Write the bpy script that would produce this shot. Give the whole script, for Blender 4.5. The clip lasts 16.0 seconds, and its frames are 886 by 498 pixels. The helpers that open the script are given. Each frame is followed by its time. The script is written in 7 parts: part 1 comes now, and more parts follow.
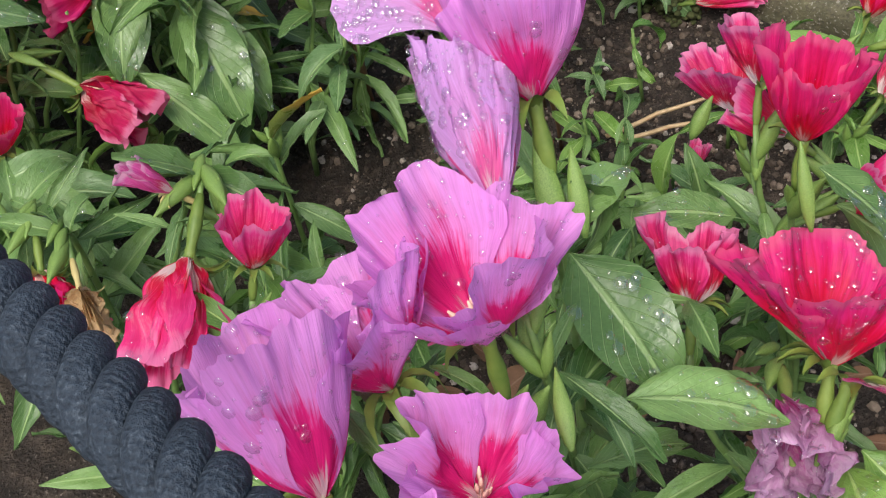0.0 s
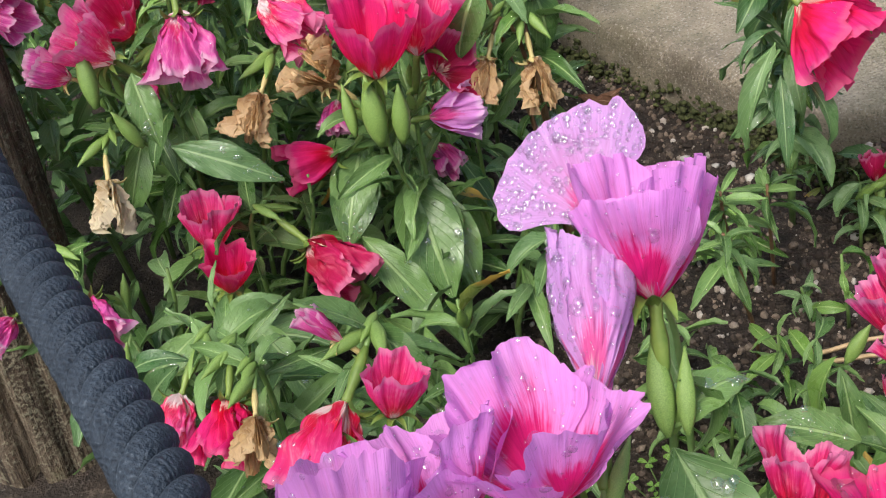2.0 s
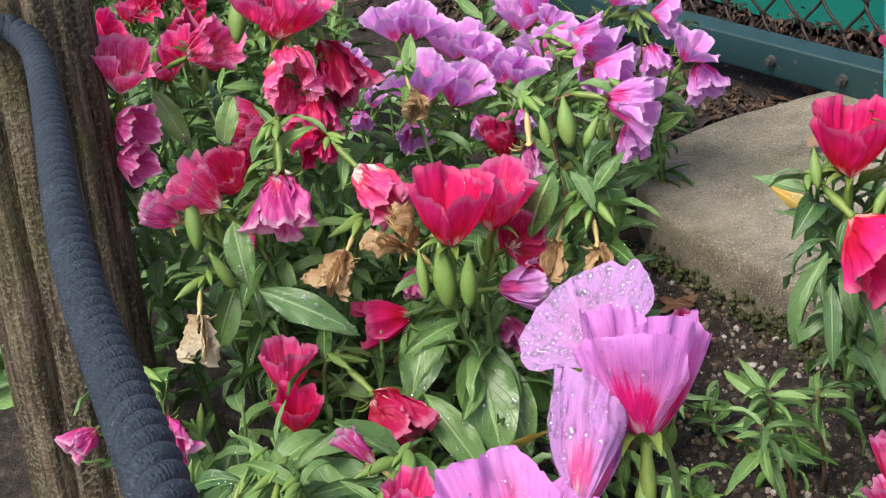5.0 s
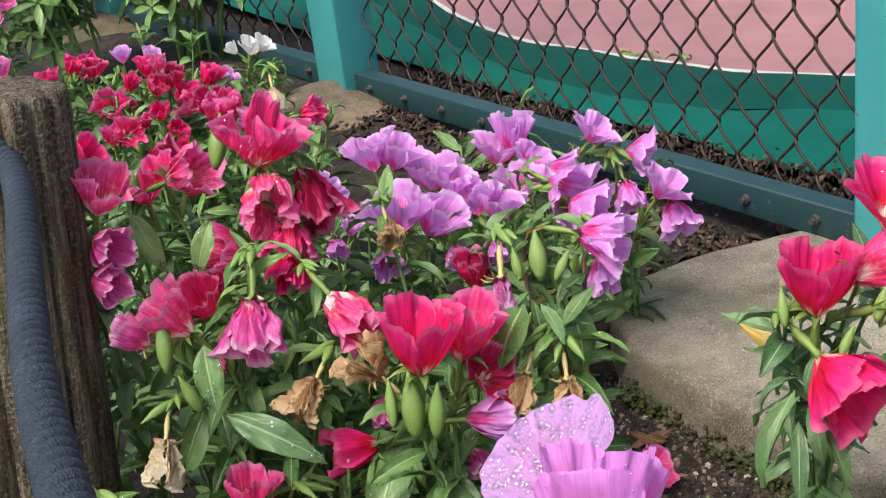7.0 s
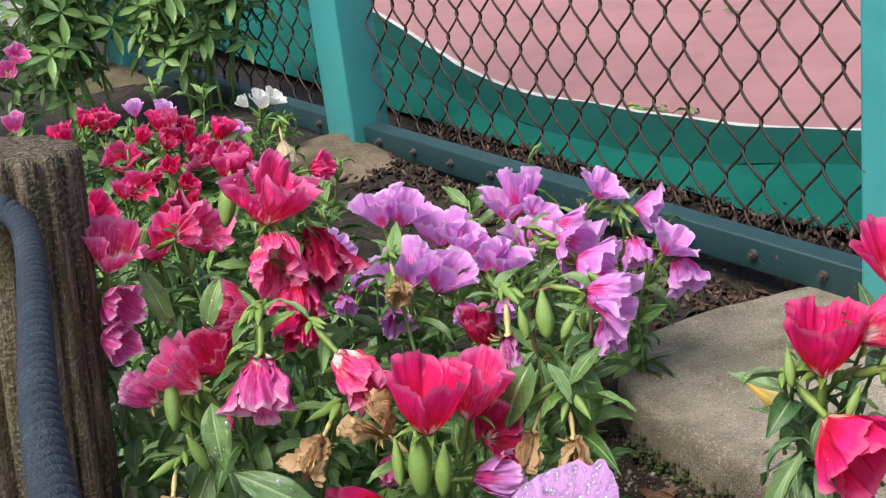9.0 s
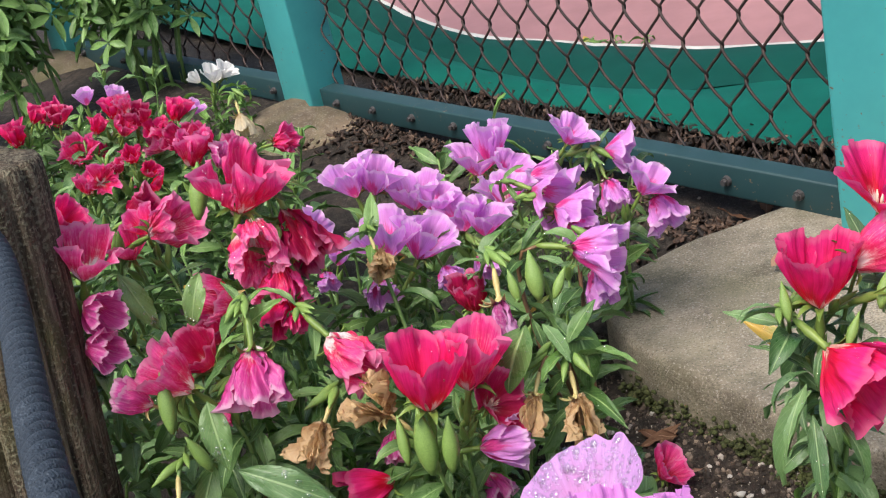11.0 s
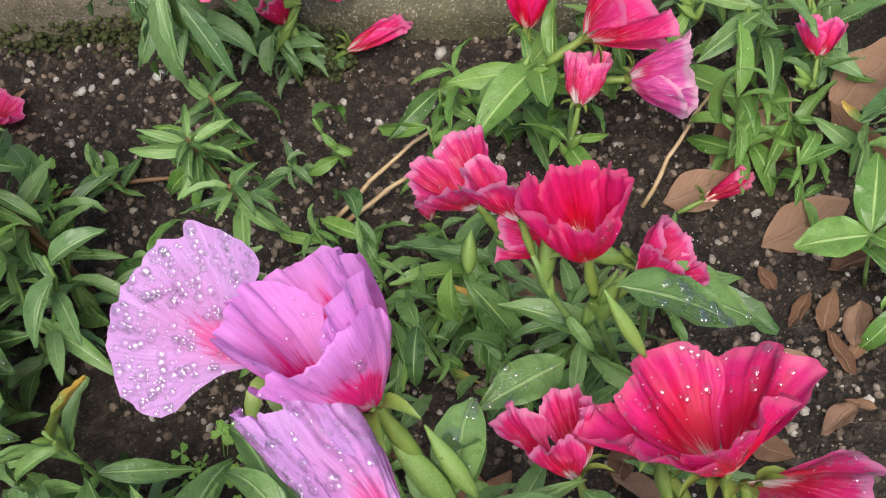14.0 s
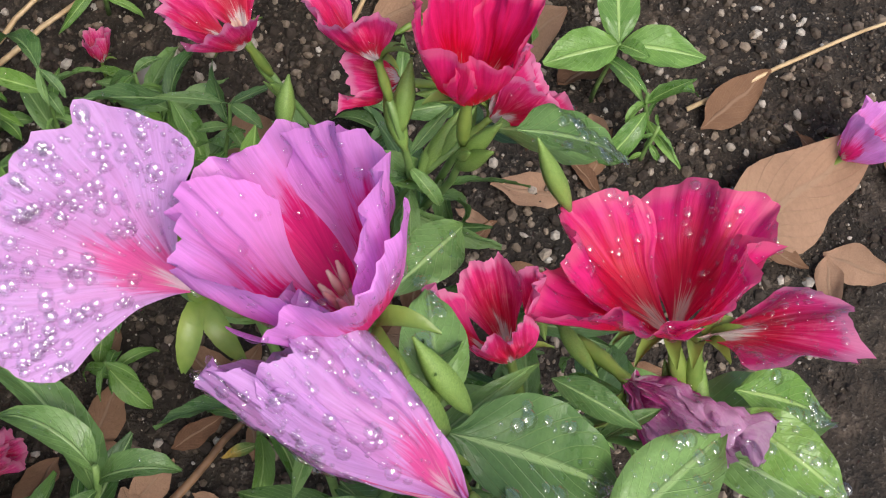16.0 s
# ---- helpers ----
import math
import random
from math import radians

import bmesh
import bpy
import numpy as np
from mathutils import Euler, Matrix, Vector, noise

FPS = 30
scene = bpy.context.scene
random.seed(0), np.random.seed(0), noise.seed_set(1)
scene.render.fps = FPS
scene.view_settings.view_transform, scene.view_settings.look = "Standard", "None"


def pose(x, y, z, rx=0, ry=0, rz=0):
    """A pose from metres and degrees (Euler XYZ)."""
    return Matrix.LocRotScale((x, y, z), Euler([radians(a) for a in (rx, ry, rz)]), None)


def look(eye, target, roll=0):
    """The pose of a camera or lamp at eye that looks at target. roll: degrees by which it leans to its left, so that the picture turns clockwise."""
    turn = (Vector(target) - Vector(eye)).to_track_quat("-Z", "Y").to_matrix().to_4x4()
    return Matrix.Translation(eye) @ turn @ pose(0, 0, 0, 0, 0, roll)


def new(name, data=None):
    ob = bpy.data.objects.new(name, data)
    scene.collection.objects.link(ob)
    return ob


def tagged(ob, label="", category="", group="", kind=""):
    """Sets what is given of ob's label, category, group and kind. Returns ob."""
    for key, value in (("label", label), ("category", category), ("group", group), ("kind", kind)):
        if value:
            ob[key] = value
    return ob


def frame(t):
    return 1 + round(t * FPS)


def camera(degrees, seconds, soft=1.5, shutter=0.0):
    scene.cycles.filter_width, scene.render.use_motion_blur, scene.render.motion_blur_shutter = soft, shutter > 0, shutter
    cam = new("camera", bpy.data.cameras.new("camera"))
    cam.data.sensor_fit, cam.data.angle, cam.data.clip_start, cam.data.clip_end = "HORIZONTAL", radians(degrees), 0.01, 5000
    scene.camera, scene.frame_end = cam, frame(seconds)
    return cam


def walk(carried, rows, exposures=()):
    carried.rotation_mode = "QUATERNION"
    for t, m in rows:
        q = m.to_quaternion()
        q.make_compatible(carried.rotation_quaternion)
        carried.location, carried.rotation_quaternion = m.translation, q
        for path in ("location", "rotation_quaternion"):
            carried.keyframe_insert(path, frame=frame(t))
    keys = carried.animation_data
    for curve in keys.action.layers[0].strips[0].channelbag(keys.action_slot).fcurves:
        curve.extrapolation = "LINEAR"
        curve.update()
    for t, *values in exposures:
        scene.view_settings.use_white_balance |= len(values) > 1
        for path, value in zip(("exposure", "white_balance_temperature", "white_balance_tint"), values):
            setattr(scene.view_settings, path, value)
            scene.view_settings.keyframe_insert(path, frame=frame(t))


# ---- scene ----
# camera and its way
cam = camera(37.65, 16.0, soft=1.15)
PATH = [
    (0.0, pose(-0.0735, 0.1236, 0.6550, 39.803, 8.049, -24.967)),
    (0.5, pose(-0.0658, 0.1031, 0.6607, 42.501, 8.782, -19.526)),
    (1.0, pose(-0.0547, 0.0914, 0.6670, 45.201, 9.715, -15.501)),
    (1.5, pose(-0.0403, 0.0826, 0.6715, 47.961, 10.274, -12.589)),
    (2.0, pose(-0.0346, 0.0756, 0.6734, 50.490, 10.641, -10.654)),
    (2.5, pose(-0.0289, 0.0651, 0.6737, 52.643, 10.692, -9.185)),
    (3.0, pose(-0.0201, 0.0418, 0.6818, 54.321, 10.543, -7.838)),
    (3.5, pose(-0.0179, 0.0290, 0.6804, 56.097, 10.158, -6.186)),
    (6.0, pose(0.0011, -0.0010, 0.6749, 64.142, 7.677, -2.426)),
    (6.5, pose(0.0035, -0.0007, 0.6762, 65.511, 7.310, -2.725)),
    (7.0, pose(0.0000, 0.0000, 0.6781, 66.822, 6.901, -2.945)),
    (7.5, pose(-0.0024, 0.0011, 0.6813, 67.921, 6.575, -2.910)),
    (8.0, pose(0.0013, -0.0040, 0.6837, 68.658, 6.549, -2.731)),
    (8.5, pose(0.0024, -0.0034, 0.6857, 69.016, 6.629, -2.597)),
    (11.0, pose(-0.0058, 0.0207, 0.6992, 65.857, 12.016, -6.311)),
    (11.5, pose(-0.0159, 0.0334, 0.7189, 63.020, 14.964, -10.606)),
    (12.0, pose(-0.0163, 0.0502, 0.7250, 58.164, 18.117, -17.603)),
    (12.5, pose(-0.0230, 0.1004, 0.7342, 50.812, 20.217, -27.503)),
    (13.0, pose(-0.0284, 0.1564, 0.7362, 42.711, 19.308, -38.230)),
    (13.5, pose(-0.0355, 0.1974, 0.7331, 35.714, 16.498, -47.610)),
    (14.0, pose(-0.0318, 0.2248, 0.7225, 30.836, 12.556, -54.590)),
    (14.5, pose(-0.0417, 0.2651, 0.6991, 27.278, 8.699, -59.777)),
    (15.0, pose(-0.0446, 0.2873, 0.6783, 24.764, 4.827, -63.916)),
    (15.5, pose(-0.0516, 0.3242, 0.6699, 22.578, 0.386, -66.861)),
    (16.0, pose(-0.0498, 0.3766, 0.6569, 21.703, -5.069, -69.864)),
]
walk(cam, PATH, exposures=[(0.0, 0.20), (1.0, 0.27), (2.0, 0.34), (8.0, 0.38), (11.5, 0.40), (13.0, 0.30), (14.0, 0.24), (15.0, 0.24), (16.0, 0.19)])

# world and light: bright, thinly clouded noon
SUN_EL, SUN_AZ = radians(60), radians(-140)
world = bpy.data.worlds.new("sky")
scene.world = world
world.use_nodes = True
wn = world.node_tree.nodes
sky = wn.new("ShaderNodeTexSky")
sky.sky_type, sky.sun_disc = "NISHITA", False
sky.sun_elevation, sky.sun_rotation = SUN_EL, SUN_AZ
sky.air_density, sky.dust_density = 1.0, 4.0
wn["Background"].inputs["Strength"].default_value = 0.17
world.node_tree.links.new(sky.outputs[0], wn["Background"].inputs["Color"])
sun = new("sun", bpy.data.lights.new("sun", "SUN"))
sun.data.energy, sun.data.angle, sun.data.color = 3.0, radians(30), (1.0, 0.97, 0.92)
sun.matrix_world = look((3 * math.sin(SUN_AZ), 3 * math.cos(SUN_AZ), 5.2), (0, 0, 0))
scene.view_settings.exposure = 0.16


# ---------- material helpers ----------
def material(name, rough=0.5, spec=0.5):
    m = bpy.data.materials.new(name)
    m.use_nodes = True
    b = m.node_tree.nodes["Principled BSDF"]
    b.inputs["Roughness"].default_value = rough
    b.inputs["Specular IOR Level"].default_value = spec
    return m, m.node_tree.nodes, m.node_tree.links, b


def nd(nodes, kind, **inputs):
    node = nodes.new(kind)
    for k, v in inputs.items():
        node.inputs[k.replace("_", " ")].default_value = v
    return node


def ramp(nodes, links, source, stops):
    r = nodes.new("ShaderNodeValToRGB")
    els = r.color_ramp.elements
    while len(els) < len(stops):
        els.new(0.5)
    for e, (p, c) in zip(els, stops):
        e.position, e.color = p, (*c, 1) if len(c) == 3 else c
    links.new(source, r.inputs[0])
    return r.outputs[0]


def calc(nodes, links, op, a, b=None, clamp=False):
    n = nodes.new("ShaderNodeMath")
    n.operation, n.use_clamp = op, clamp
    for i, v in enumerate((a, b)):
        if v is None:
            continue
        if isinstance(v, (int, float)):
            n.inputs[i].default_value = v
        else:
            links.new(v, n.inputs[i])
    return n.outputs[0]


def blend(nodes, links, fac, a, b, mode="MIX"):
    n = nodes.new("ShaderNodeMix")
    n.data_type, n.blend_type = "RGBA", mode
    for sock, v in ((n.inputs[0], fac), (n.inputs[6], a), (n.inputs[7], b)):
        if isinstance(v, (int, float)):
            sock.default_value = v
        elif isinstance(v, tuple):
            sock.default_value = (*v, 1)
        else:
            links.new(v, sock)
    return n.outputs[2]


def noise_at(nodes, links, scale, detail=3, vector=None, rough=0.6):
    n = nodes.new("ShaderNodeTexNoise")
    n.inputs["Scale"].default_value, n.inputs["Detail"].default_value = scale, detail
    n.inputs["Roughness"].default_value = rough
    if vector is None:
        vector = nodes.new("ShaderNodeTexCoord").outputs["Object"]
    links.new(vector, n.inputs["Vector"])
    return n.outputs["Fac"]


def bump(nodes, links, b, height, strength, distance=0.002):
    n = nd(nodes, "ShaderNodeBump", Strength=strength, Distance=distance)
    links.new(height, n.inputs["Height"])
    links.new(n.outputs[0], b.inputs["Normal"])
    return n.outputs[0]


def leafy(nodes, links, b, colour, share, normal=None):
    """Let part of the light through a thin leaf or petal."""
    tr = nodes.new("ShaderNodeBsdfTranslucent")
    links.new(colour, tr.inputs["Color"])
    if normal is not None:
        links.new(normal, tr.inputs["Normal"])
    mx = nodes.new("ShaderNodeMixShader")
    mx.inputs[0].default_value = share
    links.new(b.outputs[0], mx.inputs[1])
    links.new(tr.outputs[0], mx.inputs[2])
    links.new(mx.outputs[0], nodes["Material Output"].inputs["Surface"])


def petal_material(name, margin, mid, blotch, base, reach=0.55, power=0.8, rim=None, speck=0.0, pale=0.13, streaky=0.0, narrow=0.34, mottle=0.0):
    """margin at the rim, mid below it, a streaked blotch towards the middle, a pale base."""
    m, n, l, b = material(name, 0.38, 0.26)
    uv = n.new("ShaderNodeUVMap").outputs[0]
    sep = n.new("ShaderNodeSeparateXYZ")
    l.new(uv, sep.inputs[0])
    across, along = calc(n, l, "MULTIPLY_ADD", sep.outputs[0], 2.0), sep.outputs[1]
    across.node.inputs[2].default_value = -1.0
    rnd = n.new("ShaderNodeObjectInfo").outputs["Random"]
    comb = n.new("ShaderNodeCombineXYZ")
    l.new(calc(n, l, "MULTIPLY", sep.outputs[0], 42.0), comb.inputs[0])
    l.new(calc(n, l, "MULTIPLY", along, 2.2), comb.inputs[1])
    l.new(calc(n, l, "MULTIPLY", rnd, 40.0), comb.inputs[2])
    streak = noise_at(n, l, 1.0, 4, comb.outputs[0], 0.65)
    comb2 = n.new("ShaderNodeCombineXYZ")
    l.new(calc(n, l, "MULTIPLY", sep.outputs[0], 5.0), comb2.inputs[0])
    l.new(calc(n, l, "MULTIPLY", along, 3.5), comb2.inputs[1])
    l.new(calc(n, l, "MULTIPLY", rnd, 40.0), comb2.inputs[2])
    cloud = noise_at(n, l, 1.0, 3, comb2.outputs[0], 0.6)
    # distance along with a ragged front
    front = calc(n, l, "ADD", along, calc(n, l, "MULTIPLY", calc(n, l, "SUBTRACT", streak, 0.5), 0.55))
    front = calc(n, l, "ADD", front, calc(n, l, "MULTIPLY", calc(n, l, "SUBTRACT", cloud, 0.5), 0.3))
    front = calc(n, l, "ADD", front, calc(n, l, "MULTIPLY", calc(n, l, "POWER", calc(n, l, "ABSOLUTE", across), 2.0), narrow))
    body = ramp(n, l, front, [(0.0, base), (pale, base), (pale + 0.10, blotch), (max(reach - 0.07, pale + 0.14), blotch), (max(reach + 0.07, pale + 0.22), mid), (0.95, margin)])
    plain = ramp(n, l, front, [(0.0, base), (pale, base), (pale + 0.17, mid), (0.95, margin)])
    col = blend(n, l, power, plain, body)
    comb3 = n.new("ShaderNodeCombineXYZ")
    l.new(calc(n, l, "MULTIPLY", sep.outputs[0], 130.0), comb3.inputs[0])
    l.new(calc(n, l, "MULTIPLY", along, 3.0), comb3.inputs[1])
    l.new(calc(n, l, "MULTIPLY", rnd, 40.0), comb3.inputs[2])
    hair = noise_at(n, l, 1.0, 2, comb3.outputs[0], 0.5)
    col = blend(n, l, 0.26, col, ramp(n, l, hair, [(0.34, (0.78, 0.66, 0.74)), (0.58, (1.14, 1.16, 1.16))]), "MULTIPLY")
    if mottle:
        blot = noise_at(n, l, 130, 5, None, 0.7)
        blot = calc(n, l, "ADD", blot, calc(n, l, "MULTIPLY", calc(n, l, "SUBTRACT", streak, 0.5), 0.7))
        blot = ramp(n, l, blot, [(0.52, (0, 0, 0)), (0.70, (1, 1, 1))])
        col = blend(n, l, calc(n, l, "MULTIPLY", blot, mottle), col, base)
    veins = ramp(n, l, streak, [(0.35, (0.80, 0.72, 0.78)), (0.6, (1.12, 1.12, 1.12))])
    col = blend(n, l, 0.24, col, veins, "MULTIPLY")
    shade = ramp(n, l, cloud, [(0.3, (0.92, 0.88, 0.92)), (0.7, (1.1, 1.12, 1.1))])
    col = blend(n, l, 0.7, col, shade, "MULTIPLY")
    if streaky:
        lines = calc(n, l, "MULTIPLY", ramp(n, l, streak, [(0.50, (0, 0, 0)), (0.64, (1, 1, 1))]), calc(n, l, "SUBTRACT", 1.15, along))
        col = blend(n, l, calc(n, l, "MULTIPLY", lines, streaky, True), col, base)
    if rim:
        edge = calc(n, l, "ADD", along, calc(n, l, "MULTIPLY", streak, 0.12))
        col = blend(n, l, ramp(n, l, edge, [(0.93, (0, 0, 0)), (1.03, (1, 1, 1))]), col, rim)
    if speck:
        sp = ramp(n, l, noise_at(n, l, 420, 2), [(0.5, (0, 0, 0)), (0.62, (1, 1, 1))])
        col = blend(n, l, calc(n, l, "MULTIPLY", sp, speck), col, base)
    l.new(col, b.inputs["Base Color"])
    height = calc(n, l, "ADD", calc(n, l, "ADD", streak, calc(n, l, "MULTIPLY", cloud, 0.8)), calc(n, l, "MULTIPLY", hair, 0.35))
    nm = bump(n, l, b, height, 0.34, 0.0012)
    leafy(n, l, b, col, 0.48, nm)
    return m


LILAC_NEAR = petal_material("petal_lilac_magenta", (0.78, 0.32, 0.755), (0.81, 0.26, 0.64), (0.84, 0.008, 0.20), (0.88, 0.60, 0.64), 0.62, 0.95, pale=0.15, narrow=0.55)
LILAC_PALE = petal_material("petal_lilac_pale", (0.66, 0.36, 0.72), (0.70, 0.31, 0.65), (0.80, 0.04, 0.26), (0.86, 0.58, 0.68), 0.46, 0.72, pale=0.14, narrow=0.7)
LILAC = petal_material("petal_lilac", (0.76, 0.33, 0.78), (0.76, 0.28, 0.69), (0.80, 0.05, 0.30), (0.86, 0.56, 0.64), 0.55, 0.9, rim=(0.84, 0.52, 0.82), narrow=0.6, mottle=0.12)
RED = petal_material("petal_red", (0.80, 0.028, 0.22), (0.76, 0.010, 0.105), (0.68, 0.003, 0.030), (0.88, 0.60, 0.54), 0.52, 0.9, pale=0.22, rim=(0.84, 0.12, 0.30))
SCARLET = petal_material("petal_scarlet", (0.81, 0.034, 0.25), (0.79, 0.016, 0.125), (0.75, 0.008, 0.055), (0.90, 0.62, 0.52), 0.60, 0.9, pale=0.18, rim=(0.80, 0.11, 0.28))
ROSE = petal_material("petal_rose", (0.86, 0.055, 0.29), (0.82, 0.020, 0.15), (0.73, 0.005, 0.050), (0.90, 0.72, 0.68), 0.50, 0.9, rim=(0.84, 0.20, 0.42), pale=0.22, streaky=0.14, mottle=0.16)
CRIMSON = petal_material("petal_crimson", (0.62, 0.018, 0.13), (0.52, 0.009, 0.07), (0.42, 0.005, 0.03), (0.82, 0.50, 0.46), 0.5, 0.8, pale=0.16, rim=(0.78, 0.20, 0.36), mottle=0.10)
FADED = petal_material("petal_faded", (0.86, 0.10, 0.36), (0.82, 0.035, 0.20), (0.74, 0.016, 0.11), (0.92, 0.82, 0.79), 0.60, 0.9, rim=(0.84, 0.26, 0.46), speck=0.06, pale=0.34, streaky=0.18, mottle=0.26)
VIVID = petal_material("petal_vivid", (0.78, 0.045, 0.25), (0.73, 0.012, 0.11), (0.70, 0.008, 0.06), (0.92, 0.80, 0.76), 0.58, 0.9, rim=(0.82, 0.24, 0.46), pale=0.30, streaky=0.10, mottle=0.10)
MAGENTA = petal_material("petal_magenta", (0.77, 0.14, 0.46), (0.69, 0.055, 0.31), (0.68, 0.022, 0.15), (0.90, 0.70, 0.74), 0.45, 0.85, rim=(0.84, 0.46, 0.64), pale=0.24, streaky=0.20, mottle=0.28)
WHITE = petal_material("petal_white", (0.86, 0.86, 0.82), (0.84, 0.83, 0.78), (0.82, 0.78, 0.68), (0.80, 0.80, 0.62), 0.3, 0.4)
DRIED = petal_material("petal_dried", (0.66, 0.48, 0.26), (0.55, 0.36, 0.16), (0.34, 0.18, 0.07), (0.66, 0.52, 0.32), 0.5, 0.8, speck=0.3)
CREAM = petal_material("petal_dried_cream", (0.74, 0.66, 0.46), (0.68, 0.56, 0.34), (0.52, 0.36, 0.16), (0.74, 0.68, 0.48), 0.4, 0.8, speck=0.3)
WITHERED = petal_material("petal_withered_purple", (0.68, 0.40, 0.62), (0.60, 0.22, 0.48), (0.56, 0.05, 0.28), (0.82, 0.72, 0.76), 0.5, 0.8, speck=0.25)
PETALS = dict(lilac_near=LILAC_NEAR, lilac_pale=LILAC_PALE, lilac=LILAC, red=RED, scarlet=SCARLET, vivid=VIVID, rose=ROSE, crimson=CRIMSON, faded=FADED,
              magenta=MAGENTA, white=WHITE, dried=DRIED, cream=CREAM, withered=WITHERED)


def leaf_material(name, deep, light, rib, yellow=0.0, dry=False):
    m, n, l, b = material(name, 0.85 if dry else 0.32, 0.15 if dry else 0.5)
    uv = n.new("ShaderNodeUVMap").outputs[0]
    sep = n.new("ShaderNodeSeparateXYZ")
    l.new(uv, sep.inputs[0])
    off = calc(n, l, "ABSOLUTE", calc(n, l, "SUBTRACT", sep.outputs[0], 0.5))
    rnd = calc(n, l, "FRACT", calc(n, l, "ADD", n.new("ShaderNodeObjectInfo").outputs["Random"], n.new("ShaderNodeNewGeometry").outputs["Random Per Island"]))
    comb = n.new("ShaderNodeCombineXYZ")
    l.new(calc(n, l, "MULTIPLY", sep.outputs[0], 1.4), comb.inputs[0])
    l.new(calc(n, l, "MULTIPLY", sep.outputs[1], 3.6), comb.inputs[1])
    l.new(calc(n, l, "MULTIPLY", rnd, 60.0), comb.inputs[2])
    big = noise_at(n, l, 1.3, 3, comb.outputs[0])
    fine = noise_at(n, l, 14, 3, comb.outputs[0])
    tone = calc(n, l, "ADD", calc(n, l, "MULTIPLY", rnd, 0.65), calc(n, l, "MULTIPLY", big, 0.5))
    col = ramp(n, l, tone, [(0.15, deep), (0.95, light)])
    mott = ramp(n, l, fine, [(0.3, (0.86, 0.86, 0.86)), (0.7, (1.1, 1.1, 1.1))])
    col = blend(n, l, 0.7, col, mott, "MULTIPLY")
    # side veins slant from the midrib to the tip
    slant = calc(n, l, "SUBTRACT", calc(n, l, "MULTIPLY", sep.outputs[1], 9.0), calc(n, l, "MULTIPLY", off, 7.0))
    wave = calc(n, l, "SINE", calc(n, l, "MULTIPLY", slant, 6.283))
    vein = ramp(n, l, wave, [(0.93, (0, 0, 0)), (1.0, (1, 1, 1))])
    col = blend(n, l, calc(n, l, "MULTIPLY", vein, 0.3), col, rib)
    mid = ramp(n, l, off, [(0.022, (1, 1, 1)), (0.05, (0, 0, 0))])
    col = blend(n, l, calc(n, l, "MULTIPLY", mid, 0.75), col, rib)
    if yellow:
        tip = calc(n, l, "ADD", sep.outputs[1], calc(n, l, "MULTIPLY", big, 0.6))
        col = blend(n, l, ramp(n, l, tip, [(0.75, (0, 0, 0)), (1.05, (1, 1, 1))]), col, (0.50, 0.33, 0.06))
    l.new(col, b.inputs["Base Color"])
    h = calc(n, l, "ADD", calc(n, l, "MULTIPLY", vein, -0.6), calc(n, l, "MULTIPLY", mid, -1.0))
    h = calc(n, l, "ADD", h, calc(n, l, "ADD", calc(n, l, "MULTIPLY", big, 2.5), calc(n, l, "MULTIPLY", fine, 0.35)))
    if not dry:
        l.new(ramp(n, l, big, [(0.35, (0.24, 0.24, 0.24)), (0.65, (0.44, 0.44, 0.44))]), b.inputs["Roughness"])
    nm = bump(n, l, b, h, 0.5, 0.0012)
    leafy(n, l, b, col, 0.20, nm)
    return m


LEAF = leaf_material("leaf_green", (0.028, 0.084, 0.018), (0.195, 0.335, 0.100), (0.32, 0.46, 0.18))
LEAF_FRESH = leaf_material("leaf_fresh", (0.055, 0.145, 0.024), (0.185, 0.335, 0.070), (0.38, 0.54, 0.18))
LEAF_YELLOW = leaf_material("leaf_yellowing", (0.15, 0.24, 0.05), (0.30, 0.36, 0.08), (0.45, 0.48, 0.2), 1.0)
LEAF_GREY = leaf_material("leaf_blue_green", (0.034, 0.098, 0.030), (0.20, 0.335, 0.125), (0.32, 0.45, 0.21))
LEAF_CLOVER = leaf_material("leaf_clover", (0.16, 0.36, 0.05), (0.28, 0.50, 0.09), (0.36, 0.54, 0.2))


def stem_material(name, c1, c2):
    m, n, l, b = material(name, 0.45, 0.4)
    col = ramp(n, l, noise_at(n, l, 90, 3), [(0.3, c1), (0.7, c2)])
    l.new(col, b.inputs["Base Color"])
    bump(n, l, b, noise_at(n, l, 500, 2), 0.25, 0.0006)
    return m


STEM = stem_material("stem_green", (0.10, 0.19, 0.045), (0.19, 0.29, 0.09))
STEM_BROWN = stem_material("stem_brown", (0.10, 0.055, 0.03), (0.22, 0.12, 0.06))
CALYX = stem_material("calyx_green", (0.09, 0.16, 0.028), (0.19, 0.26, 0.055))
POD = stem_material("pod_green", (0.10, 0.19, 0.038), (0.23, 0.34, 0.085))
CALYX_DRY = stem_material("calyx_dry", (0.38, 0.30, 0.11), (0.52, 0.44, 0.19))
STRAW = stem_material("straw", (0.36, 0.24, 0.12), (0.56, 0.42, 0.25))
FILAMENT = stem_material("filament_cream", (0.74, 0.48, 0.44), (0.82, 0.66, 0.56))
ANTHER = stem_material("anther_pale", (0.72, 0.40, 0.30), (0.84, 0.66, 0.52))

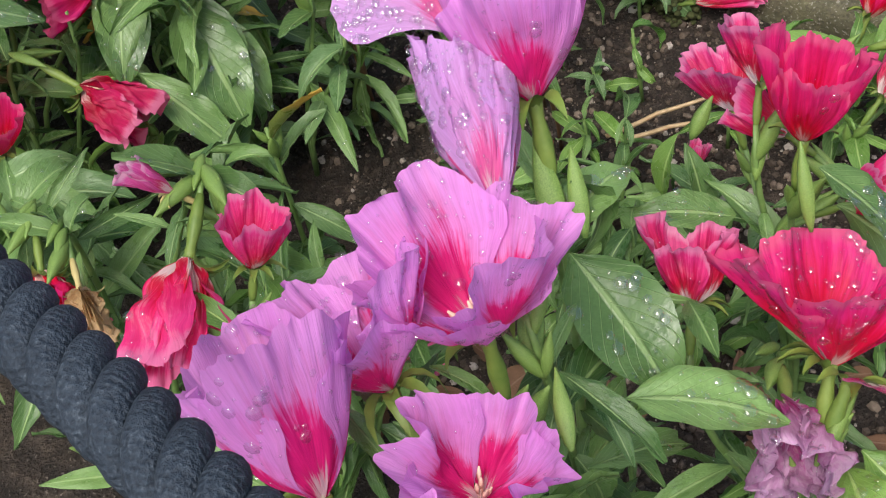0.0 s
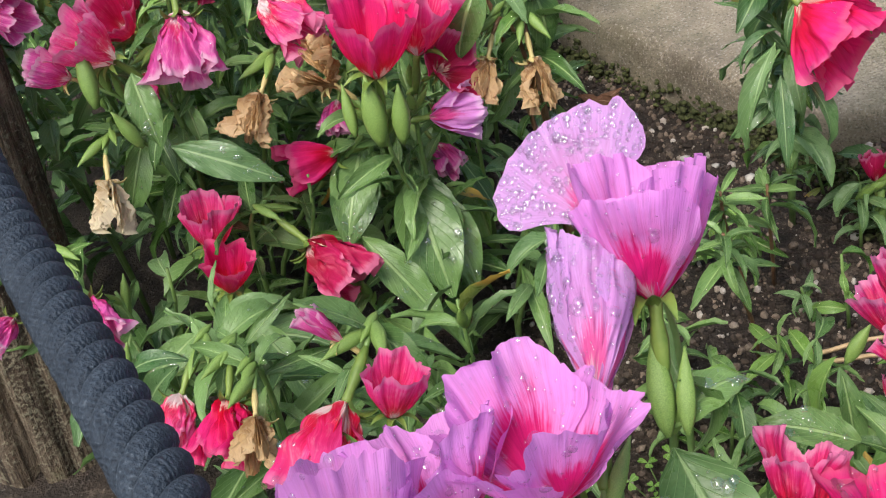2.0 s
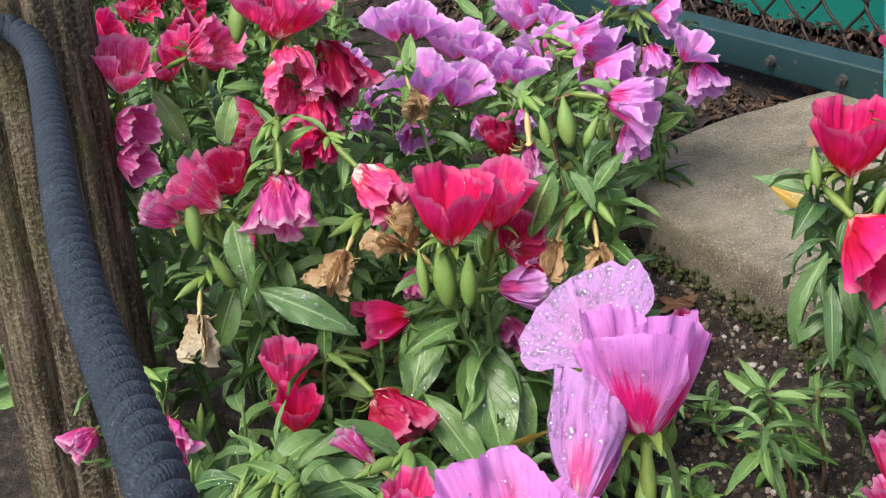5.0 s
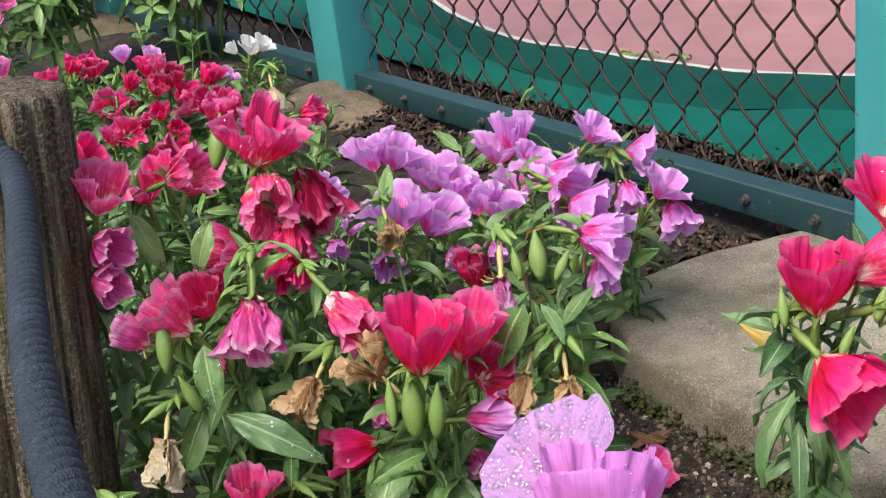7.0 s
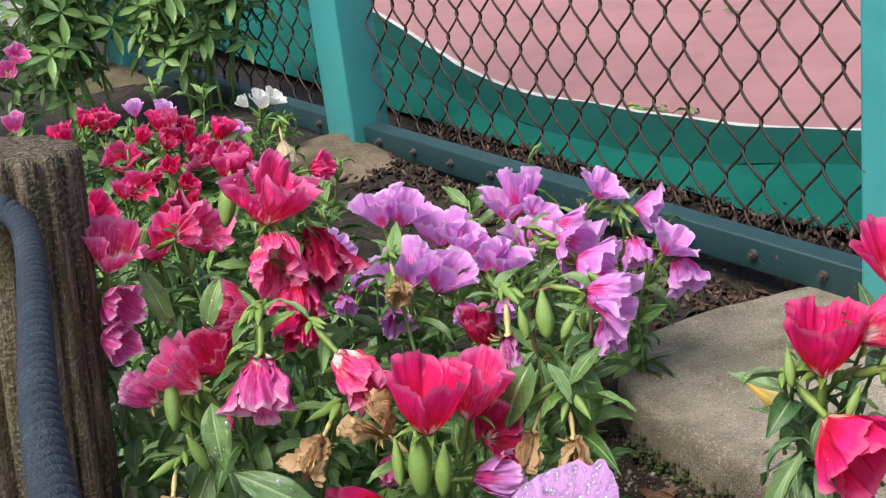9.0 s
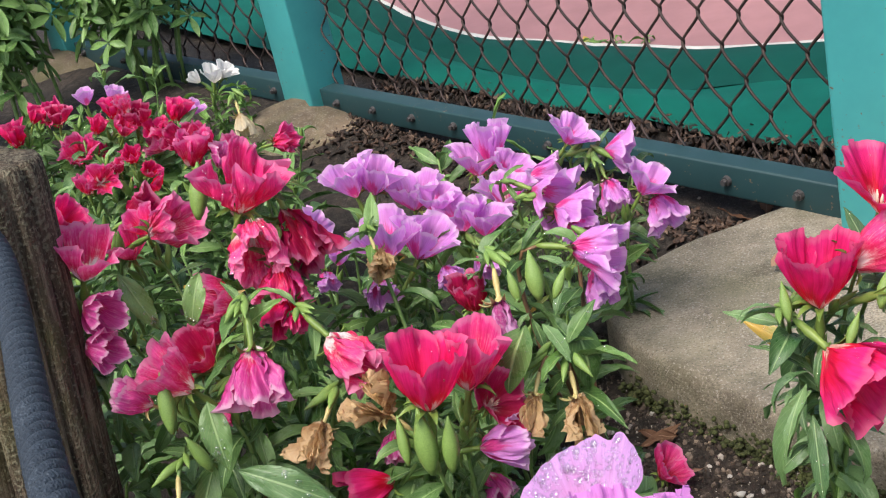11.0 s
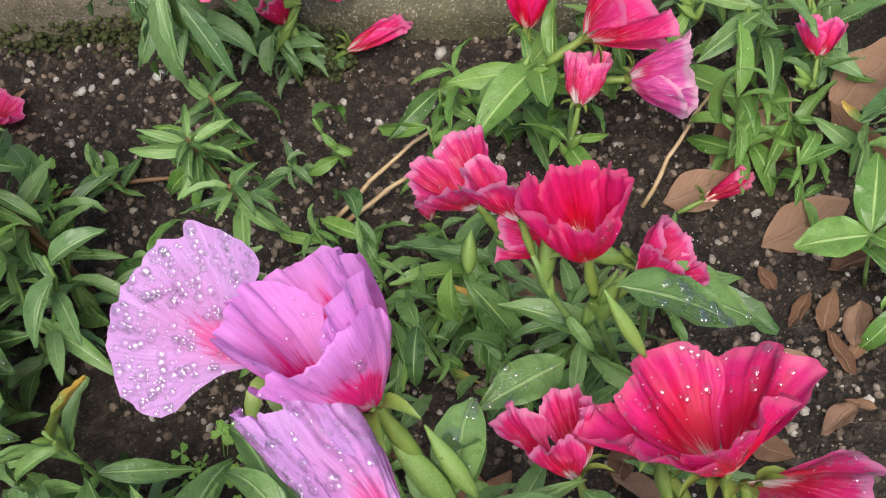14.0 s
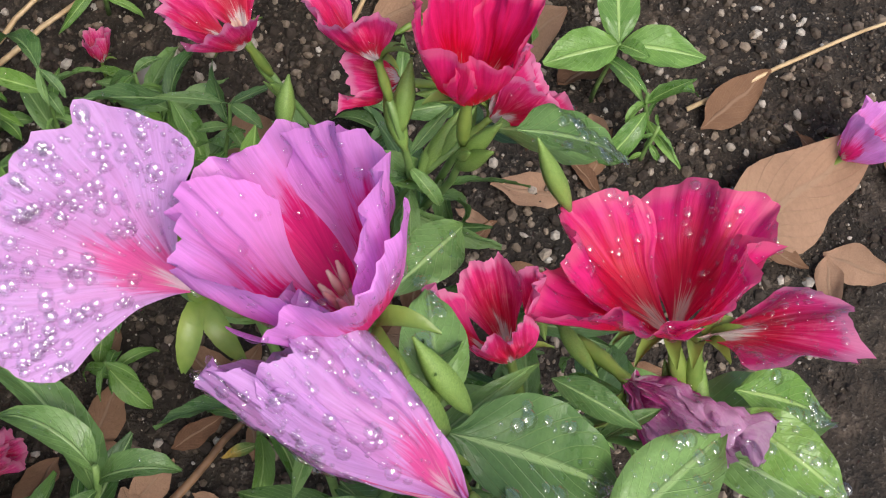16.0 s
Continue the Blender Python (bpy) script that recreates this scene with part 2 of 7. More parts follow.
WATER = bpy.data.materials.new("water_bead")
WATER.use_nodes = True
_n, _l = WATER.node_tree.nodes, WATER.node_tree.links
_n.remove(_n["Principled BSDF"])
_clear, _gloss = nd(_n, "ShaderNodeBsdfTransparent", Color=(0.93, 0.93, 0.94, 1)), nd(_n, "ShaderNodeBsdfGlossy", Color=(1, 1, 1, 1), Roughness=0.05)
_mix = _n.new("ShaderNodeMixShader")
_edge = calc(_n, _l, "POWER", nd(_n, "ShaderNodeLayerWeight", Blend=0.5).outputs["Facing"], 2.0)
_l.new(calc(_n, _l, "MULTIPLY_ADD", _edge, 0.42), _mix.inputs[0])
_mix.inputs[0].links[0].from_node.inputs[2].default_value = 0.085
_l.new(_clear.outputs[0], _mix.inputs[1])
_l.new(_gloss.outputs[0], _mix.inputs[2])
_l.new(_mix.outputs[0], _n["Material Output"].inputs["Surface"])


# ---------- mesh helpers ----------
def mesh_from(name, verts, faces, mat, uvs=None, smooth=True):
    me = bpy.data.meshes.new(name)
    me.from_pydata([tuple(v) for v in verts], [], faces)
    if uvs is not None:
        layer = me.uv_layers.new(name="UVMap")
        idx = np.empty(len(me.loops), dtype=np.int32)
        me.loops.foreach_get("vertex_index", idx)
        layer.data.foreach_set("uv", np.asarray(uvs, dtype=np.float32)[idx].ravel())
    me.materials.append(mat)
    if smooth:
        me.polygons.foreach_set("use_smooth", np.ones(len(me.polygons), dtype=bool))
    me.update()
    return me


def grid_faces(nu, nv, start=0, closed=False):
    out = []
    for i in range(nu - 1):
        for j in range(nv if closed else nv - 1):
            k = (j + 1) % nv
            out.append((start + i * nv + j, start + i * nv + k, start + (i + 1) * nv + k, start + (i + 1) * nv + j))
    return out


def child(name, me, parent, m=None, label=""):
    ob = new(name, me)
    ob.parent = parent
    if m is not None:
        ob.matrix_local = m
    return tagged(ob, label)


def thing(name, place, label, category, group="", kind=""):
    ob = new(name)
    ob.empty_display_size = 0.02
    ob.location = place
    return tagged(ob, label, category, group, kind)


def frame_of(axis, spin=0.0):
    """A rotation whose z runs along axis."""
    z = Vector(axis).normalized()
    q = Vector((0, 0, 1)).rotation_difference(z) if z.z > -0.999 else Euler((math.pi, 0, 0)).to_quaternion()
    return q.to_matrix() @ Matrix.Rotation(spin, 3, "Z")


def tube(points, radii, sides=7, cap=True):
    """Vertices and faces of a tapered tube along points."""
    pts = [Vector(p) for p in points]
    verts, faces = [], []
    ref = Vector((0.31, 0.17, 0.93))
    for i, p in enumerate(pts):
        d = (pts[min(i + 1, len(pts) - 1)] - pts[max(i - 1, 0)]).normalized()
        a = d.cross(ref)
        if a.length < 0.05:
            a = d.cross(Vector((1, 0, 0)))
        a.normalize()
        c = d.cross(a)
        for k in range(sides):
            w = 2 * math.pi * k / sides
            verts.append(p + (a * math.cos(w) + c * math.sin(w)) * radii[i])
    faces = grid_faces(len(pts), sides, 0, True)
    if cap:
        faces.append(tuple(range(sides - 1, -1, -1)))
        faces.append(tuple(range((len(pts) - 1) * sides, len(pts) * sides)))
    return verts, faces


def joined(*pieces):
    verts, faces = [], []
    for v, f in pieces:
        s = len(verts)
        verts += v
        faces += [tuple(i + s for i in q) for q in f]
    return verts, faces


def bend(a, b, da, db, n=9):
    """A smooth line from a, leaving along da, to b, arriving along db (lengths count)."""
    a, b, da, db = Vector(a), Vector(b), Vector(da), Vector(db)
    c1, c2 = a + da, b - db
    out = []
    for i in range(n):
        t = i / (n - 1)
        out.append((1 - t) ** 3 * a + 3 * t * (1 - t) ** 2 * c1 + 3 * t * t * (1 - t) * c2 + t ** 3 * b)
    return out


# ---------- flowers ----------
def petal_arrays(length, open_base, open_tip, spread, curl, ruffle, crumple, seed, nu, nv):
    """One fan-shaped petal on a cup round +z, at azimuth 0; angles in degrees from the axis."""
    verts, uvs = [], []
    off = Vector((seed * 7.31, seed * 3.17, seed * 1.93))
    prof = []
    r = z = 0.0
    steps = 40
    for k in range(steps + 1):
        prof.append((r, z))
        u = k / steps
        th = radians(open_tip + (open_base - open_tip) * (1 - u) ** 2.3 + curl * max(0.0, u - 0.7) / 0.3)
        r += math.sin(th) / steps
        z += math.cos(th) / steps
    for i in range(nu):
        u0 = i / (nu - 1)
        for j in range(nv):
            v = 2 * j / (nv - 1) - 1
            rag = noise.noise(Vector((v * 2.2, 0, 0)) + off) * 0.10 + noise.noise(Vector((v * 7, 3, 0)) + off) * 0.05 + noise.noise(Vector((v * 21, 6, 0)) + off) * 0.030
            reach = 1.0 - 0.30 * abs(v) ** 2.6 + rag
            u = u0 * reach
            k = min(u, 0.999) * steps
            a = int(k)
            r0, z0 = prof[a]
            r1, z1 = prof[min(a + 1, steps)]
            rr, zz = r0 + (r1 - r0) * (k - a), z0 + (z1 - z0) * (k - a)
            if u > 0.999:
                rr, zz = prof[-1]
            fan = 0.34 + 0.66 * min(1.0, u / 0.6) ** 0.8
            phi = radians(spread) * v * fan
            wide = rr + 0.05
            # waves grow to the rim
            w = ruffle * u ** 2.2 * (math.sin(v * 6.5 + seed) * 0.6 + noise.noise(Vector((v * 3.3, u * 1.2, 5)) + off) * 1.3
                                     + noise.noise(Vector((v * 8, u * 2, 9)) + off) * 0.55)
            w += 0.05 * max(0.0, u - 0.72) / 0.28 * noise.noise(Vector((v * 15, u * 3, 15)) + off)
            c = crumple * (noise.noise(Vector((v * 2.5, u * 3, 1)) + off) + 0.6 * noise.noise(Vector((v * 6, u * 6, 2)) + off) + (0.35 * noise.noise(Vector((v * 9 + u * 7, u * 11 - v * 6, 4)) + off) if crumple > 0.1 else 0.0))
            if crumple > 0.06:
                ridge = 1 - 2.4 * abs(noise.noise(Vector((v * 3.6, u * 0.9, 21)) + off))
                c += 0.55 * crumple * ridge * min(1.0, u * 1.6)
            fold = (0.014 * noise.noise(Vector((v * 5.5, u * 0.6, 11)) + off) + 0.006 * noise.noise(Vector((v * 15, u * 0.8, 13)) + off)) * min(1, u * 2.2) + 0.03 * v * v * (0.4 - u)
            d = w + c + fold
            verts.append((length * (wide * math.cos(phi) - 0.05 + d * 0.9), length * wide * math.sin(phi) * 1.0 + length * c * 0.5,
                          length * (zz - 0.55 * d * math.sin(radians(open_tip)))))
            uvs.append((0.5 + 0.5 * v, u0))
    return verts, uvs


def drops_mesh(name, sites, seed, size=(0.0006, 0.0019)):
    """Flattened water beads at (place, normal) sites."""
    rng = random.Random(seed)
    verts, faces = [], []
    for p, nrm in sites:
        s = size[0] + (size[1] - size[0]) * rng.random() ** 4
        m = frame_of(nrm, rng.random() * 6)
        start = len(verts)
        rings, sides = 4, 10
        for i in range(rings):
            a = i / rings * math.pi / 2
            for k in range(sides):
                w = 2 * math.pi * k / sides
                q = Vector((math.cos(w) * math.cos(a), math.sin(w) * math.cos(a), math.sin(a) * 0.50 - 0.04))
                verts.append(Vector(p) + m @ (q * s))
        verts.append(Vector(p) + m @ Vector((0, 0, 0.46 * s)))
        faces += grid_faces(rings, sides, start, True)
        top = start + rings * sides
        last = start + (rings - 1) * sides
        faces += [(last + k, last + (k + 1) % sides, top) for k in range(sides)]
    return mesh_from(name, verts, faces, WATER)


def petal_sites(verts, nu, nv, count, rng, low=0.25):
    sites = []
    for _ in range(count):
        i, j = max(1, min(nu - 2, int((low + (1 - low) * math.sqrt(rng.random())) * (nu - 1)))), rng.randint(1, nv - 2)
        p = Vector(verts[i * nv + j])
        a = Vector(verts[(i + 1) * nv + j]) - Vector(verts[(i - 1) * nv + j])
        b = Vector(verts[i * nv + j + 1]) - Vector(verts[i * nv + j - 1])
        n = a.cross(b)
        if n.length < 1e-12:
            continue
        n.normalize()
        f, g = rng.random() - 0.5, rng.random() - 0.5
        sites.append((p + a * 0.5 * f + b * 0.5 * g, n if rng.random() < 0.5 else -n))
    return sites


def calyx_arrays(length, rng, reflex=70, width=1.0):
    """Ovary, short cup and sepals under a flower whose petals start at the origin."""
    s = length
    pts = [(0, 0, -0.50 * s), (0, 0, -0.40 * s), (0, 0, -0.24 * s), (0, 0, -0.1 * s), (0, 0, -0.03 * s), (0, 0, 0.012 * s)]
    rad = [0.026 * s, 0.048 * s, 0.058 * s, 0.040 * s, 0.046 * s, 0.048 * s]
    body = tube(pts, [r * width for r in rad], 8)
    parts = [body]
    turn = rng.random() * 6.28
    for k in range(4):
        w = turn + (k - 1.5) * 0.75
        d = Vector((math.cos(w), math.sin(w), 0))
        side = Vector((-d.y, d.x, 0))
        verts = []
        n = 6
        ln = s * rng.uniform(0.24, 0.34)
        for i in range(n):
            t = i / (n - 1)
            ang = radians(reflex * (0.35 + 0.9 * t))
            p = d * (0.05 * s + math.sin(ang) * ln * t) + Vector((0, 0, 0.0 + math.cos(ang) * ln * t))
            hw = s * 0.052 * math.sin(math.pi * min(0.97, 0.18 + 0.8 * t)) ** 0.8
            cup = Vector((0, 0, 0.25 * hw))
            verts += [p - side * hw + cup, p - Vector((0, 0, 0.02 * s)), p + side * hw + cup]
        parts.append((verts, grid_faces(n, 3)))
    return joined(*parts)


def stamen_arrays(length, rng, count=8):
    fil, ant = [], []
    for k in range(count):
        w, tilt = rng.random() * 6.28, rng.uniform(0.1, 0.5)
        d = Vector((math.cos(w) * tilt, math.sin(w) * tilt, 1)).normalized()
        ln = length * rng.uniform(0.11, 0.20)
        a = Vector((d.x, d.y, 0)) * 0.05 * length
        e = a + d * ln
        fil.append(tube([a, a + d * ln * 0.5, e], [0.012 * length, 0.010 * length, 0.007 * length], 5))
        ant.append(tube([e - d * 0.01 * length, e + d * 0.05 * length, e + d * 0.12 * length], [0.014 * length, 0.022 * length, 0.008 * length], 5))
    return joined(*fil), joined(*ant)


def flower(plant, kind, place, axis, length, opens, seed, fine=0, spin=None, ruffle=0.10, crumple=0.02, drops=0, spread=54, curl=0, reflex=70, label="", base=52, stamens=True, dry=False):
    """A four-petalled satin flower under its plant; opens: the petals' lean from the axis in degrees (one or four)."""
    rng = random.Random(seed)
    nu, nv = ((12, 19), (18, 31), (30, 52))[fine]
    lean = opens if isinstance(opens, (list, tuple)) else [opens + rng.uniform(-6, 6) for _ in range(4)]
    m3 = frame_of(axis, rng.random() * 6.28 if spin is None else radians(spin))
    m = Matrix.Translation(Vector(place) - plant.location) @ m3.to_4x4()
    cv, cf = calyx_arrays(length, rng, reflex)
    head = child("flower", mesh_from("calyx", cv, cf, CALYX_DRY if dry else CALYX), plant, m, label)
    sites = []
    for k, tip in enumerate(lean):
        verts, uvs = petal_arrays(length * rng.uniform(0.94, 1.06) * (1.0 if k % 2 else 0.93), base + 5 * (1 - k % 2), max(-8, tip - 13 + 5 * (1 - k % 2)), spread, curl, ruffle, crumple, seed + k * 13.7, nu, nv)
        me = mesh_from("petal", verts, grid_faces(nu, nv), PETALS[kind], uvs)
        turn = Matrix.Rotation(k * math.pi / 2 + rng.uniform(-0.12, 0.12), 4, "Z")
        child("petal", me, head, turn)
        if drops:
            sites += [(turn @ p, turn.to_3x3() @ q) for p, q in petal_sites(verts, nu, nv, drops * 2 // len(lean), rng)]
    if stamens:
        (fv, ff), (av, af) = stamen_arrays(length, rng)
        child("stamen", mesh_from("stamen", fv, ff, FILAMENT), head)
        tagged(child("anther", mesh_from("anther", av, af, ANTHER), head), kind="stuff")
    if sites:
        big = (0.0005, 0.0024) if fine == 2 else (0.0004, 0.0015)
        tagged(child("dew", drops_mesh("dew", sites, seed, big), head), kind="stuff")
    return head


# ---------- leaves ----------
def leaf_arrays(width, droop, fold, seed, nu=11, nv=7, twist=0.0):
    """A lance-shaped leaf of length 1 along +x, its face to +z."""
    verts, uvs = [], []
    off = Vector((seed * 5.1, seed * 2.7, 0))
    x = z = 0.0
    for i in range(nu):
        t = i / (nu - 1)
        w = width * (math.sin(math.pi * min(1, t * 0.96 + 0.02)) ** 0.85) * (1.15 - 0.45 * t) * (1.0 if t > 0.12 else 0.35 + 5.4 * t)
        ang = -radians(droop) * t ** 1.3
        if i:
            x += math.cos(ang) / (nu - 1)
            z += math.sin(ang) / (nu - 1)
        for j in range(nv):
            v = 2 * j / (nv - 1) - 1
            y = v * w
            h = abs(v) * w * fold + 0.07 * noise.noise(Vector((t * 3, v * 1.3, 0)) + off) * abs(v)
            h += 0.012 * math.sin(t * 26) * abs(v) ** 2
            tw = twist * t
            verts.append((x - math.sin(ang) * h, y * math.cos(tw) - h * math.sin(tw), z + math.cos(ang) * (h * math.cos(tw) + y * math.sin(tw))))
            uvs.append((0.5 + 0.5 * v, t))
    return verts, uvs


def wet_leaf(verts, uvs, mat, nu, nv, beads, seed):
    """A leaf with small rain beads standing on its upper face."""
    rng = random.Random(seed * 3 + 1)
    v2, f2, u2 = list(verts), grid_faces(nu, nv), list(uvs)
    first = len(f2)
    for p, q in petal_sites(verts, nu, nv, beads, rng, 0.15):
        q = q if q.z > 0 else -q
        s = rng.uniform(0.010, 0.026)
        m = frame_of(q, rng.random() * 6)
        start = len(v2)
        for rad, h in ((1.0, -0.1), (0.8, 0.42)):
            for k in range(6):
                w = k * 1.0472
                v2.append(p + m @ Vector((math.cos(w) * rad, math.sin(w) * rad, h)) * s)
        v2.append(p + m @ Vector((0, 0, 0.66)) * s)
        u2 += [(0.5, 0.5)] * 13
        f2 += grid_faces(2, 6, start, True) + [(start + 6 + k, start + 6 + (k + 1) % 6, start + 12) for k in range(6)]
    me = mesh_from("leaf", v2, f2, mat, u2)
    me.materials.append(WATER)
    mark = np.zeros(len(me.polygons), dtype=np.int32)
    mark[first:] = 1
    me.polygons.foreach_set("material_index", mark)
    return me


_rl = random.Random(4)
LEAVES, LEAF_SHAPES = {}, {}
for _key, _mat in (("green", LEAF), ("fresh", LEAF_FRESH), ("yellow", LEAF_YELLOW), ("grey", LEAF_GREY)):
    LEAVES[_key], LEAF_SHAPES[_key] = [], []
    for _k in range(12 if _key != "yellow" else 4):
        _v, _u = leaf_arrays(_rl.uniform(0.10, 0.155), _rl.uniform(10, 115), _rl.uniform(0.15, 0.9), _k + 1, twist=_rl.uniform(-0.9, 0.9))
        LEAVES[_key].append(wet_leaf(_v, _u, _mat, 11, 7, 4, _k))
        LEAF_SHAPES[_key].append((np.array(_v), _u))


def leaf_pose(way, length, wide, roll):
    x = Vector(way).normalized()
    y = Vector((0, 0, 1)).cross(x)
    if y.length < 0.05:
        y = Vector((0, 1, 0))
    y.normalize()
    m = Matrix((x, y, x.cross(y))).transposed() @ Matrix.Rotation(roll, 3, "X")
    return m @ Matrix.Diagonal((length, length * wide, length))


def leaf_mass(plant, leaves, mat):
    """Far leaves of one stem, joined: (place, turn, key, which)."""
    verts, faces, uvs = [], [], []
    for place, m, key, which in leaves:
        v, u = LEAF_SHAPES[key][which]
        start = len(verts)
        at = np.array(place - plant.location)
        verts += [tuple(p) for p in v @ np.array(m).T + at]
        uvs += u
        faces += grid_faces(11, 7, start)
    return tagged(child("foliage", mesh_from("foliage", verts, faces, mat, uvs), plant), kind="stuff")


def leaf(plant, place, way, length, key="green", rng=random, pick=None, wide=1.0, roll=0.0):
    """A shared leaf mesh set at place, its tip along way, its face as far up as can be."""
    m = leaf_pose(way, length, wide, roll)
    me = LEAVES[key][pick if pick is not None else rng.randrange(len(LEAVES[key]))]
    return child("leaf", me, plant, Matrix.Translation(Vector(place) - plant.location) @ m.to_4x4())


def stem(plant, points, r0, r1, mat=None, name="stem"):
    n = len(points)
    pts = [Vector(p) - plant.location for p in points]
    v, f = tube(pts, [r0 + (r1 - r0) * i / (n - 1) for i in range(n)], 7)
    return child(name, mesh_from(name, v, f, mat or STEM), plant)


def pod_mesh():
    n = 9
    pts = [(0, 0.02 * math.sin(i / 3), i / (n - 1)) for i in range(n)]
    rad = [0.028, 0.075, 0.105, 0.12, 0.118, 0.10, 0.075, 0.04, 0.012]
    v, f = tube(pts, rad, 10)
    # ribs along the seed pod
    out = []
    for k, p in enumerate(v):
        q = 1.0 + 0.10 * math.cos(4 * 2 * math.pi * (k % 10) / 10)
        c = Vector(pts[k // 10])
        out.append(c + (Vector(p) - c) * q)
    return mesh_from("bud", out, f, POD)


POD_MESH = pod_mesh()


def bud(plant, place, axis, length, wide=1.0, label=""):
    m = Matrix.Translation(Vector(place) - plant.location) @ (frame_of(axis) @ Matrix.Diagonal((length * wide, length * wide, length))).to_4x4()
    return child("bud", POD_MESH, plant, m, label)


def leafy_stem(plant, points, rng, leaf_len=(0.028, 0.055), step=0.012, key="green", start=0.15, end=0.95, tuft=True):
    """Leaves spiralling round a stem line."""
    pts = [Vector(p) for p in points]
    total = sum((pts[i + 1] - pts[i]).length for i in range(len(pts) - 1))
    count = max(3, int(total * (end - start) / step))
    a = rng.random() * 6.28
    far, mass = plant.location.y > 1.3, []
    if far:
        count = int(count * 1.5)
    for k in range(count):
        t = start + (end - start) * (k + rng.random() * 0.5) / count
        q = t * (len(pts) - 1)
        i = min(int(q), len(pts) - 2)
        p = pts[i].lerp(pts[i + 1], q - i)
        a += 2.4 + rng.uniform(-0.3, 0.3)
        a += rng.gauss(0, 0.35)
        up = rng.uniform(-0.55, 0.9) if t < 0.75 else rng.uniform(0.2, 1.5)
        ln = rng.uniform(*leaf_len) * (rng.uniform(0.6, 1.15) if t < 0.8 else rng.uniform(0.5, 0.85))
        kk = key if rng.random() > 0.10 else ("fresh" if rng.random() < 0.93 else "yellow")
        if far:
            mass.append((p, leaf_pose((math.cos(a), math.sin(a), up), ln, rng.uniform(0.8, 1.5), rng.gauss(0, 0.5)), key, rng.randrange(len(LEAF_SHAPES[key]))))
            continue
        leaf(plant, p, (math.cos(a), math.sin(a), up), ln, kk, rng, wide=rng.uniform(0.75, 1.35), roll=rng.gauss(0, 0.5))
    if mass:
        leaf_mass(plant, mass, dict(green=LEAF, fresh=LEAF_FRESH, grey=LEAF_GREY)[key])
    if tuft:
        top, d = pts[-1], (pts[-1] - pts[-2]).normalized()
        for k in range(3):
            w = rng.random() * 6.28
            bud(plant, top - d * rng.uniform(0.01, 0.025), d + Vector((math.cos(w), math.sin(w), 0.3)) * 0.55, rng.uniform(0.016, 0.030))


def godetia(place, label, heads, seed, leaves=True, key="green", leaf_len=(0.03, 0.056), step=0.012, mat=None, lean=0.6, end=0.9):
    """A satin-flower plant rooted at place; heads: dicts for flower(), each on a stem of its own."""
    plant = thing("satin_flower_plant", (place[0], place[1], ground_z(place[0], place[1]) - 0.004), label, "flower plant", "satin flowers in the bed")
    rng = random.Random(seed)
    root = plant.location.copy()
    for h in heads:
        h = dict(h)
        bare = h.pop("bare", False)
        h.pop("at", None)
        ax = Vector(h["axis"]).normalized()
        foot = Vector(h["place"]) - ax * h["length"] * 0.46
        rise = foot.z - root.z
        pts = bend(root, foot, (0, 0, rise * lean), ax * min(0.05, rise * 0.35), 10)
        stem(plant, pts, 0.0022, 0.0013, mat)
        if leaves and not bare:
            leafy_stem(plant, pts, rng, leaf_len, step, key, 0.15, end)
        flower(plant, **h)
    return plant


def broad_leaf(plant, place, way, length, width, droop, key, seed, drops=0, up=(0, 0, 1)):
    """A large leaf with a mesh of its own and rain beads on it."""
    nu, nv = 22, 13
    verts, uvs = leaf_arrays(width, droop, 0.22, seed, nu, nv)
    x = Vector(way).normalized()
    y = Vector(up).cross(x).normalized()
    m = (Matrix((x, y, x.cross(y))).transposed() @ Matrix.Diagonal((length,) * 3)).to_4x4()
    ob = child("leaf", mesh_from("leaf", verts, grid_faces(nu, nv), dict(green=LEAF, fresh=LEAF_FRESH, grey=LEAF_GREY)[key], uvs), plant,
               Matrix.Translation(Vector(place) - plant.location) @ m)
    if drops:
        rng = random.Random(seed)
        sites = [(Vector(p) * length, q if q.z > 0 else -q) for p, q in petal_sites(verts, nu, nv, int(drops * 2.4), rng, 0.1)]
        me = drops_mesh("dew", sites, seed, (0.0004, 0.0034))
        tagged(child("dew", me, ob, Matrix.Diagonal((1 / length,) * 3).to_4x4()), kind="stuff")
    return ob


# ---------- ground ----------
def ground_z(x, y):
    """Height of the bed and the land round it."""
    near = max(0.0, 1.0 - max(abs(x - 0.1), abs(y - 1.1)) / 2.2)
    h = 0.010 * noise.noise(Vector((x * 5.5, y * 5.5, 0.3))) * near
    h += 0.006 * noise.noise(Vector((x * 21, y * 21, 2.3))) * near
    off, along = (x + 0.125) * -0.839 + (y - 2.24) * -0.544, (x + 0.125) * 0.544 - (y - 2.24) * 0.839
    if off > 0:
        h += 0.034 * min(1.0, off / 0.03) * math.exp(-(off / 0.2) ** 2) * min(1.0, max(0.0, 1 - along / 0.75))
    rise = min(1.0, max(0.0, (y - 1.25 + 0.5 * x) / 0.8))
    return h + 0.035 * rise * near ** 0.2


